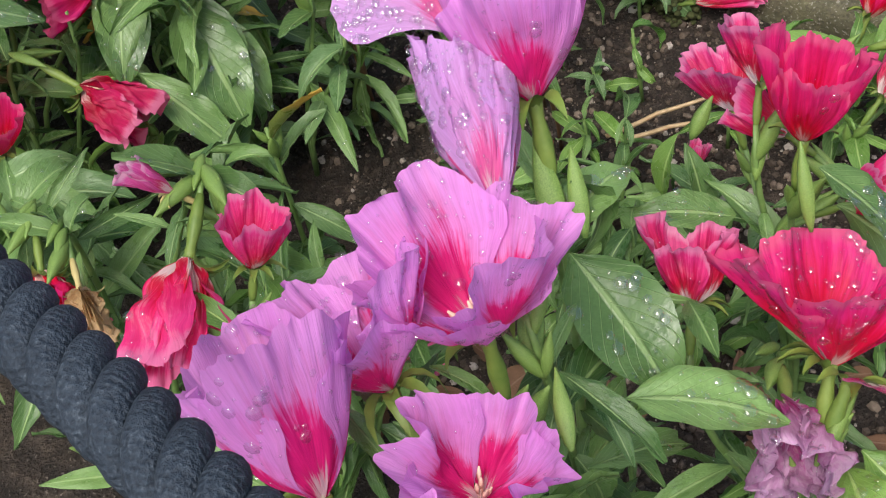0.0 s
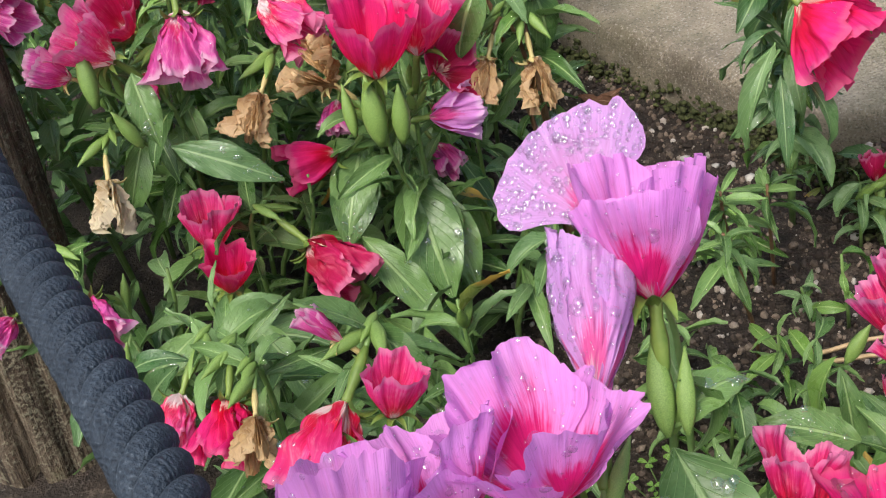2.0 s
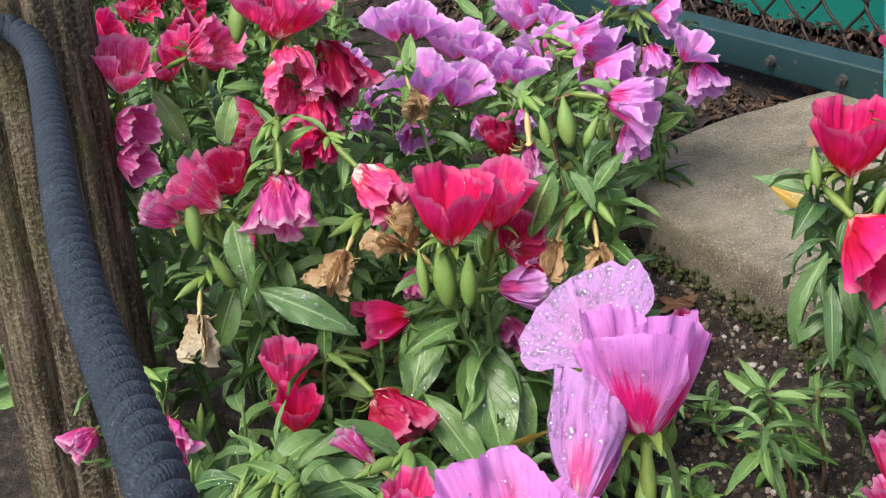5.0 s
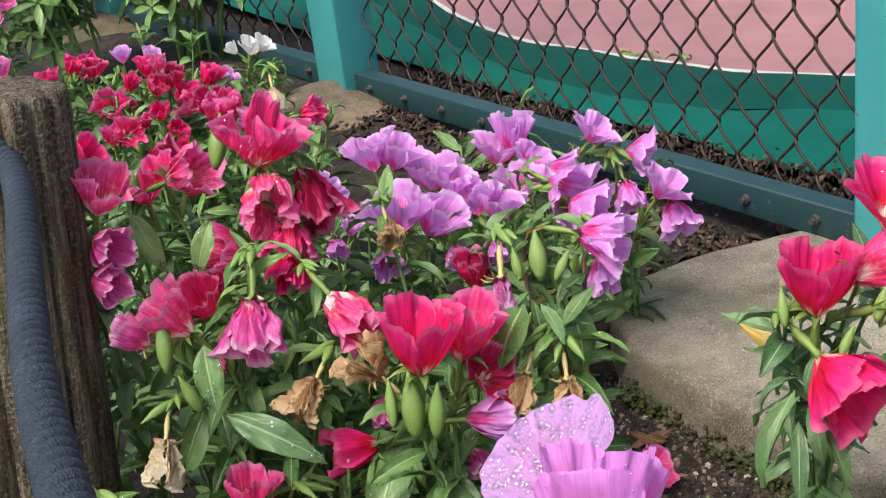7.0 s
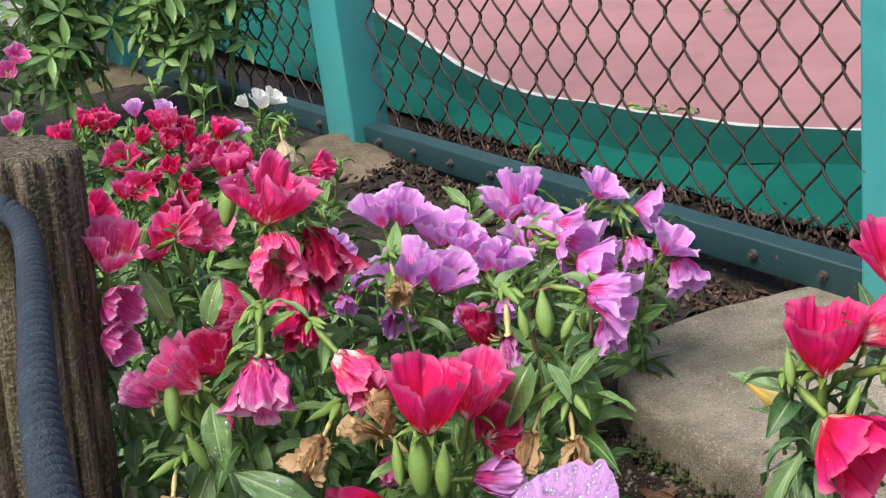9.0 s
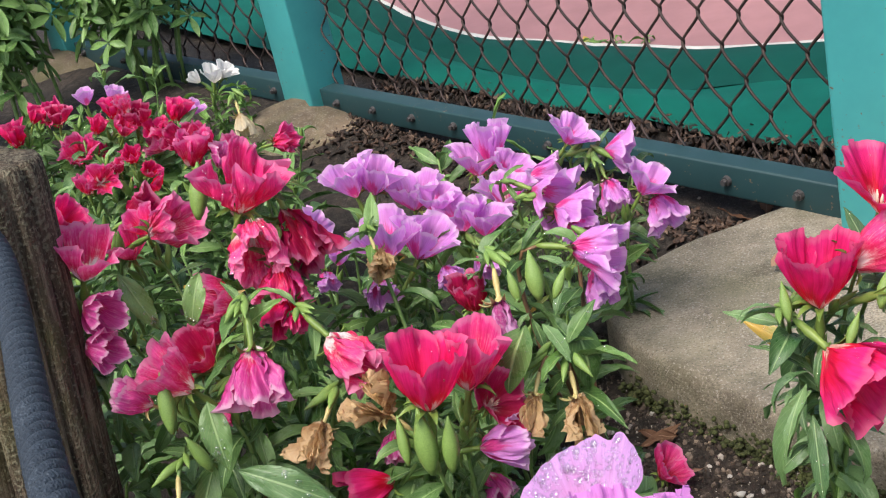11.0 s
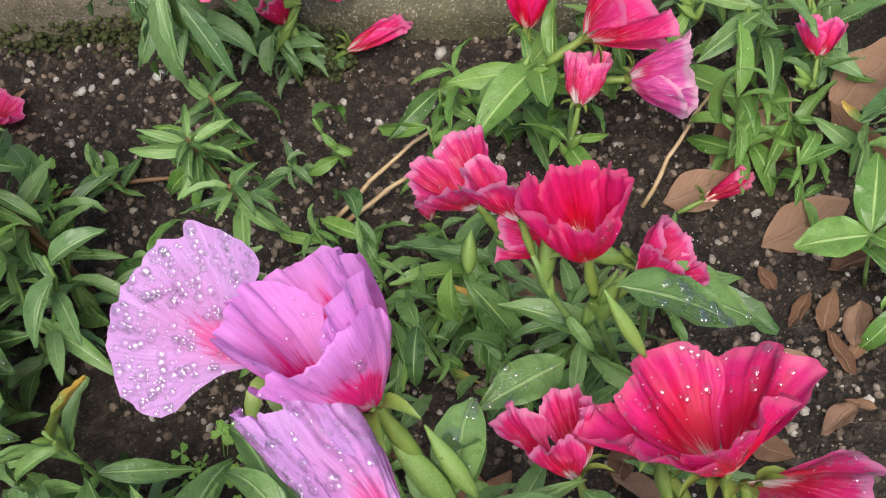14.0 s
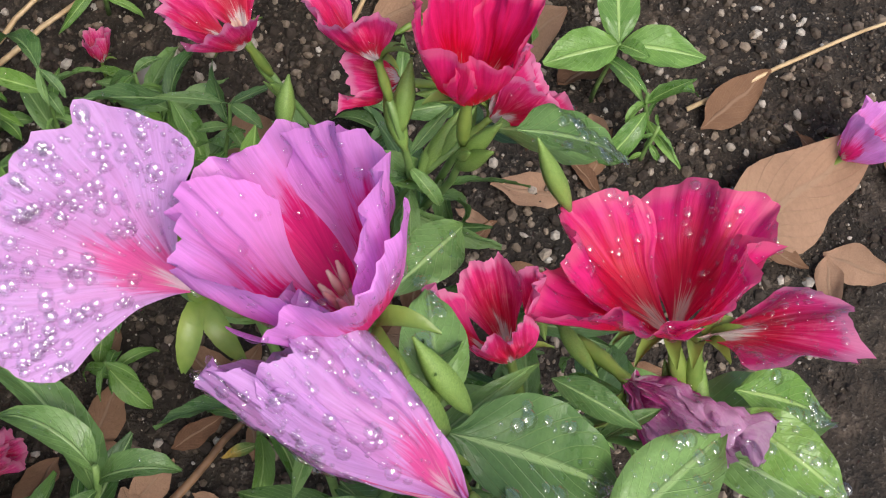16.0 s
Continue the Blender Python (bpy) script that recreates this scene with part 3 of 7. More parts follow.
def soil_material():
    m, n, l, b = material("wet_soil", 0.8, 0.35)
    big, mid, fine = noise_at(n, l, 9, 4), noise_at(n, l, 70, 4), noise_at(n, l, 380, 3)
    col = ramp(n, l, mid, [(0.3, (0.013, 0.010, 0.007)), (0.55, (0.040, 0.030, 0.022)), (0.75, (0.11, 0.086, 0.067))])
    damp = ramp(n, l, big, [(0.35, (0.6, 0.6, 0.6)), (0.65, (1.25, 1.2, 1.15))])
    col = blend(n, l, 1.0, col, damp, "MULTIPLY")
    grit = ramp(n, l, fine, [(0.60, (0, 0, 0)), (0.70, (1, 1, 1))])
    col = blend(n, l, calc(n, l, "MULTIPLY", grit, 0.4), col, (0.30, 0.26, 0.22))
    l.new(col, b.inputs["Base Color"])
    bump(n, l, b, calc(n, l, "ADD", mid, fine), 1.0, 0.006)
    return m


SOIL = soil_material()


def axis_steps(lo, hi, step, far):
    core = list(np.arange(lo, hi + 1e-6, step))
    out, d, x = [], step, hi
    while x < far:
        d *= 1.6
        x += d
        out.append(x)
    back, d, x = [], step, lo
    while x > -far:
        d *= 1.6
        x -= d
        back.append(x)
    return back[::-1] + core + out


gx, gy = axis_steps(-0.75, 0.95, 0.014, 400), axis_steps(-0.1, 2.9, 0.014, 400)
gv = [(x, y, ground_z(x, y)) for y in gy for x in gx]
tagged(new("ground", mesh_from("ground", gv, grid_faces(len(gy), len(gx)), SOIL)), "dark wet garden soil with grit and crumbs", "ground", kind="structure")


def concrete_material(name, base, dark, moss):
    m, n, l, b = material(name, 0.85, 0.25)
    big, mid, fine = noise_at(n, l, 6, 5), noise_at(n, l, 45, 4), noise_at(n, l, 420, 3)
    col = ramp(n, l, big, [(0.3, dark), (0.62, base)])
    col = blend(n, l, 0.8, col, ramp(n, l, mid, [(0.3, (0.72, 0.72, 0.70)), (0.7, (1.15, 1.13, 1.1))]), "MULTIPLY")
    patch = noise_at(n, l, 16, 5, None, 0.65)
    col = blend(n, l, 0.75, col, ramp(n, l, patch, [(0.36, (0.66, 0.65, 0.62)), (0.5, (1, 1, 1)), (0.66, (1.22, 1.2, 1.15))]), "MULTIPLY")
    worn = ramp(n, l, noise_at(n, l, 7, 3), [(0.42, (0.15, 0.15, 0.15)), (0.62, (0.8, 0.8, 0.8))])
    col = blend(n, l, worn, col, blend(n, l, 1.0, col, ramp(n, l, fine, [(0.30, (0.45, 0.44, 0.42)), (0.5, (1, 1, 1)), (0.68, (1.6, 1.57, 1.5))]), "MULTIPLY"))
    stone = noise_at(n, l, 430, 1)
    col = blend(n, l, calc(n, l, "MULTIPLY", ramp(n, l, stone, [(0.62, (0, 0, 0)), (0.66, (1, 1, 1))]), 0.42), col, (0.46, 0.43, 0.38))
    col = blend(n, l, calc(n, l, "MULTIPLY", ramp(n, l, stone, [(0.34, (1, 1, 1)), (0.38, (0, 0, 0))]), 0.6), col, (0.075, 0.066, 0.052))
    green = noise_at(n, l, 11, 5)
    col = blend(n, l, calc(n, l, "MULTIPLY", ramp(n, l, green, [(0.45, (0, 0, 0)), (0.68, (1, 1, 1))]), moss), col, (0.09, 0.095, 0.035))
    l.new(col, b.inputs["Base Color"])
    bump(n, l, b, calc(n, l, "ADD", calc(n, l, "MULTIPLY", mid, 1.5), fine), 0.7, 0.003)
    return m


CONCRETE = concrete_material("worn_concrete", (0.285, 0.252, 0.198), (0.18, 0.157, 0.12), 0.35)
CONCRETE_GREEN = concrete_material("algae_concrete", (0.14, 0.132, 0.085), (0.08, 0.078, 0.048), 0.7)
FOOTING = concrete_material("footing_concrete", (0.17, 0.128, 0.088), (0.085, 0.065, 0.045), 0.5)


def slab(name, outline, z0, z1, mat, label, step=0.03, rough=0.004, crown=0.0):
    """A cast slab with a rounded, worn top edge over a plan outline (anticlockwise)."""
    pts = []
    n = len(outline)
    for i in range(n):
        a, b = Vector(outline[i]), Vector(outline[(i + 1) % n])
        k = max(1, int((b - a).length / step))
        pts += [a.lerp(b, j / k) for j in range(k)]
    c = sum(pts, Vector((0, 0))) / len(pts)
    # smooth corners
    for _ in range(2):
        pts = [(pts[i - 1] + pts[i] * 2 + pts[(i + 1) % len(pts)]) / 4 for i in range(len(pts))]
    rings = [(1.012, z0), (1.008, z1 - 0.026), (1.004, z1 - 0.013), (1.0, z1 - 0.006), (0.993, z1 - 0.002), (0.982, z1), (0.95, z1 + 0.001)] + [(s, z1 + crown * (1 - s)) for s in (0.85, 0.7, 0.5, 0.3, 0.12)]
    verts = []
    for s, z in rings:
        for p in pts:
            q = c + (p - c) * s
            w = noise.noise(Vector((q.x * 12, q.y * 12, z * 20))) * rough
            verts.append((q.x + w, q.y + w, z + (noise.noise(Vector((q.x * 9, q.y * 9, 4))) * rough if z > z0 else 0)))
    faces = grid_faces(len(rings), len(pts), 0, True)
    verts.append((c.x, c.y, z1 + crown))
    last = (len(rings) - 1) * len(pts)
    faces += [(last + i, last + (i + 1) % len(pts), len(verts) - 1) for i in range(len(pts))]
    return tagged(new(name, mesh_from(name, verts, faces, mat)), label, "paving", kind="structure")


slab("pavement_1", [(0.175, 1.30), (0.165, 1.21), (0.185, 1.12), (0.325, 0.875), (0.42, 0.865), (0.58, 0.89), (1.1, 0.95), (1.15, 1.1), (0.62, 1.33), (0.42, 1.39), (0.30, 1.36)], -0.05, 0.055, CONCRETE,
     "worn grey concrete slab with rounded mossy edge", crown=0.012)
slab("pavement_2", [(0.325, 0.862), (0.343, 0.80), (0.395, 0.70), (0.455, 0.58), (0.62, 0.36), (0.78, 0.05), (1.3, 0.0), (1.3, 0.93), (0.95, 0.91), (0.58, 0.875), (0.42, 0.852)], -0.05, 0.030, CONCRETE_GREEN,
     "low concrete slab stained green with algae", crown=0.004)


# ---------- fence ----------
def paint_material(name, c, rough=0.35):
    m, n, l, b = material(name, rough, 0.5)
    big, fine = noise_at(n, l, 14, 4), noise_at(n, l, 160, 3)
    col = blend(n, l, 0.8, c, ramp(n, l, big, [(0.3, (0.82, 0.84, 0.86)), (0.7, (1.06, 1.05, 1.04))]), "MULTIPLY")
    dirt = ramp(n, l, calc(n, l, "ADD", fine, calc(n, l, "MULTIPLY", big, 0.5)), [(0.93, (0, 0, 0)), (1.05, (1, 1, 1))])
    col = blend(n, l, dirt, col, (0.16, 0.10, 0.06))
    l.new(col, b.inputs["Base Color"])
    bump(n, l, b, fine, 0.12, 0.001)
    return m


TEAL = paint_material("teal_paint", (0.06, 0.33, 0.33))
# bottom rails: a much darker teal than the posts
TEAL_DARK = paint_material("teal_paint_deep", (0.012, 0.044, 0.049), 0.55)
BOLT = paint_material("rusty_bolt", (0.05, 0.045, 0.045), 0.6)
WIRE, _n, _l, _b = material("rusty_wire", 0.6, 0.4)
_l.new(ramp(_n, _l, noise_at(_n, _l, 60, 3), [(0.35, (0.018, 0.014, 0.013)), (0.7, (0.062, 0.036, 0.028))]), _b.inputs["Base Color"])
_b.inputs["Metallic"].default_value = 0.25


def box_arrays(sx, sy, sz, bev=0.003):
    bm = bmesh.new()
    bmesh.ops.create_cube(bm, size=1.0, matrix=Matrix.Diagonal((sx, sy, sz, 1)))
    bmesh.ops.bevel(bm, geom=bm.edges[:], offset=bev, segments=2, affect="EDGES", profile=0.6)
    bm.verts.index_update()
    out = [v.co.copy() for v in bm.verts], [tuple(v.index for v in f.verts) for f in bm.faces]
    bm.free()
    return out


def bolt_arrays():
    bm = bmesh.new()
    bmesh.ops.create_cone(bm, cap_ends=True, segments=10, radius1=0.007, radius2=0.006, depth=0.006)
    bmesh.ops.create_cone(bm, cap_ends=True, segments=6, radius1=0.0045, radius2=0.004, depth=0.016)
    bm.verts.index_update()
    out = [v.co.copy() for v in bm.verts], [tuple(v.index for v in f.verts) for f in bm.faces]
    bm.free()
    return out


DIA_W, DIA_H = 0.030, 0.080


def wire_mesh(height, phase):
    """One woven wire, a flattened coil: it rises in front one way and behind the other, and hooks into the next."""
    pts = []
    turns, per = int(height / DIA_H), 16
    for i in range(turns * per + 1):
        w = 2 * math.pi * (i / per + phase * 0.5)
        c, q = math.cos(w), math.sin(w)
        lin = 1 - 2 * math.acos(max(-1, min(1, c))) / math.pi
        pts.append((DIA_W * 0.5 * (0.72 * lin + 0.38 * c), -0.0055 * (0.35 * q + 0.65 * math.copysign(abs(q) ** 0.45, q)), i * DIA_H / per))
    v, f = tube(pts, [0.0019] * len(pts), 6)
    return mesh_from("wire", v, f, WIRE)


WIRES = [wire_mesh(1.1, 0), wire_mesh(1.1, 1)]


def bay(a, b, rail_z=0.055, rail_h=0.042, label="chain-link fence panel on a bolted teal bottom rail"):
    """A fence panel from a to b (plan): bottom rail with bolts, and woven wires."""
    a, b = Vector((*a, 0)), Vector((*b, 0))
    d = (b - a).normalized()
    ln = (b - a).length
    out = Vector((-d.y, d.x, 0))
    if out.y > 0:
        out = -out
    root = thing("chain_link_fence_panel", (*a.lerp(b, 0.5).xy, rail_z), label, "fence", "fence panels")
    rot = Matrix((d, -out, Vector((0, 0, 1)))).transposed().to_4x4()
    v, f = box_arrays(ln, 0.032, rail_h, 0.003)
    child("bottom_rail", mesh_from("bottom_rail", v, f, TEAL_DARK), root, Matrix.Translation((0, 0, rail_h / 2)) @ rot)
    bv, bf = bolt_arrays()
    bme = mesh_from("bolt", bv, bf, BOLT, smooth=False)
    n = int(ln / 0.105)
    for k in range(n):
        p = d * (-ln / 2 + 0.05 + k * 0.105) + out * 0.018 + Vector((0, 0, rail_h * 0.52))
        child("bolt", bme, root, Matrix.Translation(p) @ frame_of(out).to_4x4())
    cols = int(ln / DIA_W)
    for k in range(cols):
        p = d * (-ln / 2 + (k + 0.5) * ln / cols) + out * -0.020 + Vector((0, 0, rail_h - 0.022))
        child("wire", WIRES[k % 2], root, Matrix.Translation(p) @ rot)
    return root


def fence_post(x, y, ang, wide, deep, high, label):
    root = thing("fence_post", (x, y, 0.03), label, "fence post", "fence posts")
    r = Matrix.Rotation(ang, 4, "Z")
    v, f = box_arrays(wide, deep, high, 0.004)
    child("shaft", mesh_from("shaft", v, f, TEAL), root, Matrix.Translation((0, 0, high / 2)) @ r)
    return root


FL, FR = Vector((-0.125, 2.24)), Vector((0.475, 1.315))
FD = (FR - FL).normalized()
fa = math.atan2(FD.y, FD.x)
bay(FL + FD * 0.045, FR + FD * 0.0)
bay(FL - FD * 1.0, FL - FD * 0.045)
bay(FR + Vector((0.075, -0.03)), FR + Vector((0.9, -0.16)))
fence_post(FL.x, FL.y, fa, 0.09, 0.075, 1.25, "turquoise painted steel fence post on a concrete footing")
fence_post(FR.x + 0.035, FR.y - 0.035, fa + 0.25, 0.09, 0.11, 1.25, "thick turquoise painted steel corner fence post")
fence_post((FL - FD * 1.05).x, (FL - FD * 1.05).y, fa, 0.09, 0.075, 1.25, "far turquoise painted steel fence post")


def footing(x, y, r, h):
    verts, n, k = [], 22, 6
    for i in range(k + 1):
        t = i / k
        for j in range(n):
            w = 2 * math.pi * j / n
            rr = r * (1 - t * 0.85) * (1 + 0.25 * noise.noise(Vector((math.cos(w) * 1.5 + x * 9, math.sin(w) * 1.5, y))))
            px, py = x + rr * math.cos(w) * 1.3, y + rr * math.sin(w)
            verts.append((px, py, ground_z(px, py) - 0.02 + h * (1 - (1 - t) ** 2)))
    faces = grid_faces(k + 1, n, 0, True)
    faces.append(tuple(k * n + j for j in range(n)))
    return tagged(new("trim_footing", mesh_from("footing", verts, faces, FOOTING)), "rough brown concrete footing round a fence post", "footing", kind="structure")


footing(FL.x + 0.0, FL.y - 0.06, 0.16, 0.040)
footing(FR.x + 0.14, FR.y - 0.05, 0.14, 0.075)
footing((FL - FD * 1.05).x, (FL - FD * 1.05).y - 0.03, 0.15, 0.05)


# ---------- sports court behind the fence ----------
def plain_material(name, c, rough, scale=30, amount=0.25, spec=0.4):
    m, n, l, b = material(name, rough, spec)
    t = 1 - amount
    f = calc(n, l, "MULTIPLY", calc(n, l, "ADD", noise_at(n, l, scale, 4), noise_at(n, l, scale * 0.12, 4)), 0.5)
    col = blend(n, l, 1.0, c, ramp(n, l, f, [(0.32, (t, t, t)), (0.68, (1 + amount * 0.4,) * 3)]), "MULTIPLY")
    l.new(col, b.inputs["Base Color"])
    bump(n, l, b, noise_at(n, l, scale * 8, 3), 0.2, 0.001)
    return m


COURT = plain_material("court_pink", (0.35, 0.168, 0.165), 0.6, 8, 0.3)
KERB = plain_material("court_kerb", (0.55, 0.53, 0.48), 0.8, 40, 0.3)
# one green cloth: light and shade either side of its fold are colour
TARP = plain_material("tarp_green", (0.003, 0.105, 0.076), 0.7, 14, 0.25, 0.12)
TARP_SHADED = plain_material("tarp_green_shaded", (0.003, 0.062, 0.046), 0.75, 14, 0.25, 0.12)
COURT_EDGE = [(-0.75, 5.2), (-0.30, 4.1), (-0.103, 3.457), (0.073, 2.75), (0.17, 2.473), (0.306, 2.275), (0.506, 2.048), (0.70, 1.92), (1.4, 1.6), (2.4, 1.3)]
FOLD = [(-0.70, 4.9), (-0.25, 3.5), (-0.059, 2.861), (0.019, 2.602), (0.115, 2.347), (0.238, 2.094), (0.40, 1.89), (0.607, 1.781), (1.25, 1.45), (2.2, 1.15)]
INNER = [(-0.66, 3.6), (-0.36, 3.02), (-0.12, 2.58), (-0.04, 2.44), (0.039, 2.307), (0.216, 2.004), (0.358, 1.80), (0.53, 1.55), (1.02, 1.29), (2.0, 1.10)]


def dense(line, k=6):
    out = []
    for i in range(len(line) - 1):
        p0, p1, p2, p3 = (Vector(line[max(0, min(len(line) - 1, i + o))]) for o in (-1, 0, 1, 2))
        for j in range(k):
            t = j / k
            out.append(0.5 * ((2 * p1) + (p2 - p0) * t + (2 * p0 - 5 * p1 + 4 * p2 - p3) * t * t + (3 * p1 - p0 - 3 * p2 + p3) * t ** 3))
    return out + [Vector(line[-1])]


def strip(line_a, line_b, za, zb, sag, n=9, ripple=0.004):
    a, b = dense(line_a), dense(line_b)
    verts = []
    for i in range(n):
        t = i / (n - 1)
        for p, q in zip(a, b):
            c = p.lerp(q, t)
            z = za + (zb - za) * t + sag * math.sin(math.pi * t) + ripple * noise.noise(Vector((c.x * 9, c.y * 9, t * 3)))
            verts.append((c.x, c.y, z))
    return verts, grid_faces(n, len(a))


court_far = [(p[0] + 5, p[1] + 14) for p in COURT_EDGE]
v, f = strip(COURT_EDGE, court_far, 0.046, 0.05, 0.0, 4, 0.0)
tagged(new("court_floor", mesh_from("court_floor", v, f, COURT)), "faded pink painted sports court", "court", kind="structure")
v, f = strip([(x - 0.012, y - 0.02) for x, y in COURT_EDGE], [(x + 0.012, y + 0.02) for x, y in COURT_EDGE], 0.048, 0.054, 0.004, 4, 0.002)
tagged(new("court_kerb", mesh_from("court_kerb", v, f, KERB)), "thin pale worn edge of the court", "kerb", kind="structure")
tarp = thing("tarpaulin", (0.2, 2.0, 0.04), "green tarpaulin strip lying folded behind the fence", "tarpaulin")
# the panel beyond the fold has its shade painted in
for nm, la, lb, za, zb, sag, mt in (("bright_panel", INNER, FOLD, 0.046, 0.0565, 0.008, TARP), ("dark_panel", FOLD, COURT_EDGE, 0.0545, 0.058, 0.012, TARP_SHADED)):
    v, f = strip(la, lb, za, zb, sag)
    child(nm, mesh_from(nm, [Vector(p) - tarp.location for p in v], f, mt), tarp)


# ---------- wooden post and rope ----------
def wood_material():
    m, n, l, b = material("weathered_post_wood", 0.85, 0.25)
    tc = n.new("ShaderNodeTexCoord").outputs["Object"]
    mp = n.new("ShaderNodeMapping")
    mp.inputs["Scale"].default_value = (1, 1, 0.07)
    l.new(tc, mp.inputs["Vector"])
    grain = noise_at(n, l, 190, 5, mp.outputs[0], 0.7)
    mp2 = n.new("ShaderNodeMapping")
    mp2.inputs["Scale"].default_value = (1, 1, 0.2)
    l.new(tc, mp2.inputs["Vector"])
    patch = noise_at(n, l, 22, 4, mp2.outputs[0])
    fine = noise_at(n, l, 330, 3)
    col = ramp(n, l, grain, [(0.35, (0.026, 0.018, 0.012)), (0.50, (0.105, 0.077, 0.051)), (0.70, (0.29, 0.23, 0.16))])
    col = blend(n, l, ramp(n, l, patch, [(0.5, (0, 0, 0)), (0.68, (0.6, 0.6, 0.6))]), col, (0.030, 0.020, 0.014))
    lich = ramp(n, l, calc(n, l, "ADD", fine, calc(n, l, "MULTIPLY", patch, 0.35)), [(0.70, (0, 0, 0)), (0.78, (1, 1, 1))])
    col = blend(n, l, calc(n, l, "MULTIPLY", lich, 0.5), col, (0.30, 0.28, 0.19))
    moss = ramp(n, l, noise_at(n, l, 14, 3), [(0.5, (0, 0, 0)), (0.68, (0.5, 0.5, 0.5))])
    col = blend(n, l, moss, col, (0.10, 0.10, 0.03))
    l.new(col, b.inputs["Base Color"])
    bump(n, l, b, calc(n, l, "ADD", calc(n, l, "MULTIPLY", grain, 1.6), fine), 1.0, 0.004)
    return m


WOOD = wood_material()


def wooden_post(foot, top, r, label):
    """A round stake with worn rim, checks down its side and ringed end grain."""
    foot, top = Vector(foot), Vector(top)
    root = thing("wooden_post", foot, label, "post", "rope posts")
    ax = (top - foot)
    ln = ax.length
    n, k = 90, 30
    verts = []
    cracks = [(-1.75, 0.016, 0.08), (-1.2, 0.008, 0.05), (-0.75, 0.005, 0.04), (-0.35, 0.006, 0.05), (0.6, 0.005, 0.04), (2.3, 0.008, 0.05), (-2.5, 0.006, 0.04)]
    rings = [(1.04 - 0.06 * i / k, ln * i / k) for i in range(k)] + [(0.965, ln - 0.004), (0.92, ln), (0.7, ln + 0.001), (0.45, ln + 0.0015), (0.2, ln + 0.001)]
    for s, z in rings:
        for j in range(n):
            w = 2 * math.pi * j / n
            d = 1 + 0.03 * noise.noise(Vector((math.cos(w) * 2, math.sin(w) * 2, z * 4))) + 0.02 * noise.noise(Vector((math.cos(w) * 9, math.sin(w) * 9, z * 2)))
            for cw, deep, wd in cracks:
                g = (w - cw + math.pi) % (2 * math.pi) - math.pi + 0.06 * noise.noise(Vector((z * 7, cw, 0)))
                d -= deep / r * math.exp(-(g / wd) ** 2)
            verts.append((math.cos(w) * r * s * d, math.sin(w) * r * s * d, z + (0.003 * noise.noise(Vector((math.cos(w) * s * 5, math.sin(w) * s * 5, 7))) if z >= ln - 0.005 else 0)))
    faces = grid_faces(len(rings), n, 0, True)
    faces.append(tuple((len(rings) - 1) * n + j for j in range(n)))
    child("shaft", mesh_from("shaft", verts, faces, WOOD), root, frame_of(ax).to_4x4())
    return root


wooden_post((-0.335, 0.815, -0.05), (-0.288, 0.855, 0.472), 0.053, "weathered dark round wooden post with cracks and lichen")
wooden_post((0.26, -0.62, -0.05), (0.27, -0.6, 0.56), 0.053, "weathered round wooden post holding the rope's other end")

ROPE, _n, _l, _b = material("rope_navy", 0.7, 0.35)
_u = _n.new("ShaderNodeSeparateXYZ")
_l.new(_n.new("ShaderNodeUVMap").outputs[0], _u.inputs[0])
_yarn = calc(_n, _l, "SINE", calc(_n, _l, "ADD", calc(_n, _l, "MULTIPLY", _u.outputs[0], 6.283 * 7), calc(_n, _l, "MULTIPLY", _u.outputs[1], 5200.0)))
_f = noise_at(_n, _l, 900, 3)
_g = noise_at(_n, _l, 40, 3)
_c = ramp(_n, _l, calc(_n, _l, "ADD", _f, calc(_n, _l, "MULTIPLY", _g, 0.4)), [(0.5, (0.012, 0.019, 0.029)), (0.8, (0.030, 0.043, 0.060)), (1.0, (0.10, 0.125, 0.15))])
_c = blend(_n, _l, 0.25, _c, ramp(_n, _l, calc(_n, _l, "MULTIPLY_ADD", _yarn, 0.5), [(0.1, (0.55, 0.55, 0.58)), (0.9, (1.3, 1.3, 1.3))]), "MULTIPLY")
_l.new(_c, _b.inputs["Base Color"])
bump(_n, _l, _b, calc(_n, _l, "ADD", calc(_n, _l, "MULTIPLY", _yarn, 0.05), calc(_n, _l, "ADD", _f, noise_at(_n, _l, 330, 4))), 1.0, 0.0012)


def rope(line, r, pitch=0.030):
    """Three strands laid round one another along a line."""
    pts = even_steps(dense3(line, 40), 0.0018)
    root = thing("rope", pts[0], "dark navy twisted three-strand rope tied to a post", "rope")
    for k in range(3):
        path, dist = [], 0.0
        for i, p in enumerate(pts):
            d = (pts[min(i + 1, len(pts) - 1)] - pts[max(i - 1, 0)]).normalized()
            a = d.cross(Vector((0, 0, 1))).normalized()
            c = a.cross(d)
            if i:
                dist += (p - pts[i - 1]).length
            w = -2 * math.pi * (dist / pitch + k / 3)
            path.append(p + (a * math.cos(w) + c * math.sin(w)) * r * 0.56 - root.location)
        v, f = tube(path, [r * 0.49] * len(path), 15, False)
        far = [0.0]
        for p, q in zip(path, path[1:]):
            far.append(far[-1] + (q - p).length)
        # open seam: the last column repeats the first
        v2 = [p for i in range(len(path)) for p in v[i * 15:(i + 1) * 15] + v[i * 15:i * 15 + 1]]
        uv = [(c / 15, far[i]) for i in range(len(path)) for c in range(16)]
        child("strand", mesh_from("strand", v2, grid_faces(len(path), 16), ROPE, uv), root)
    return root


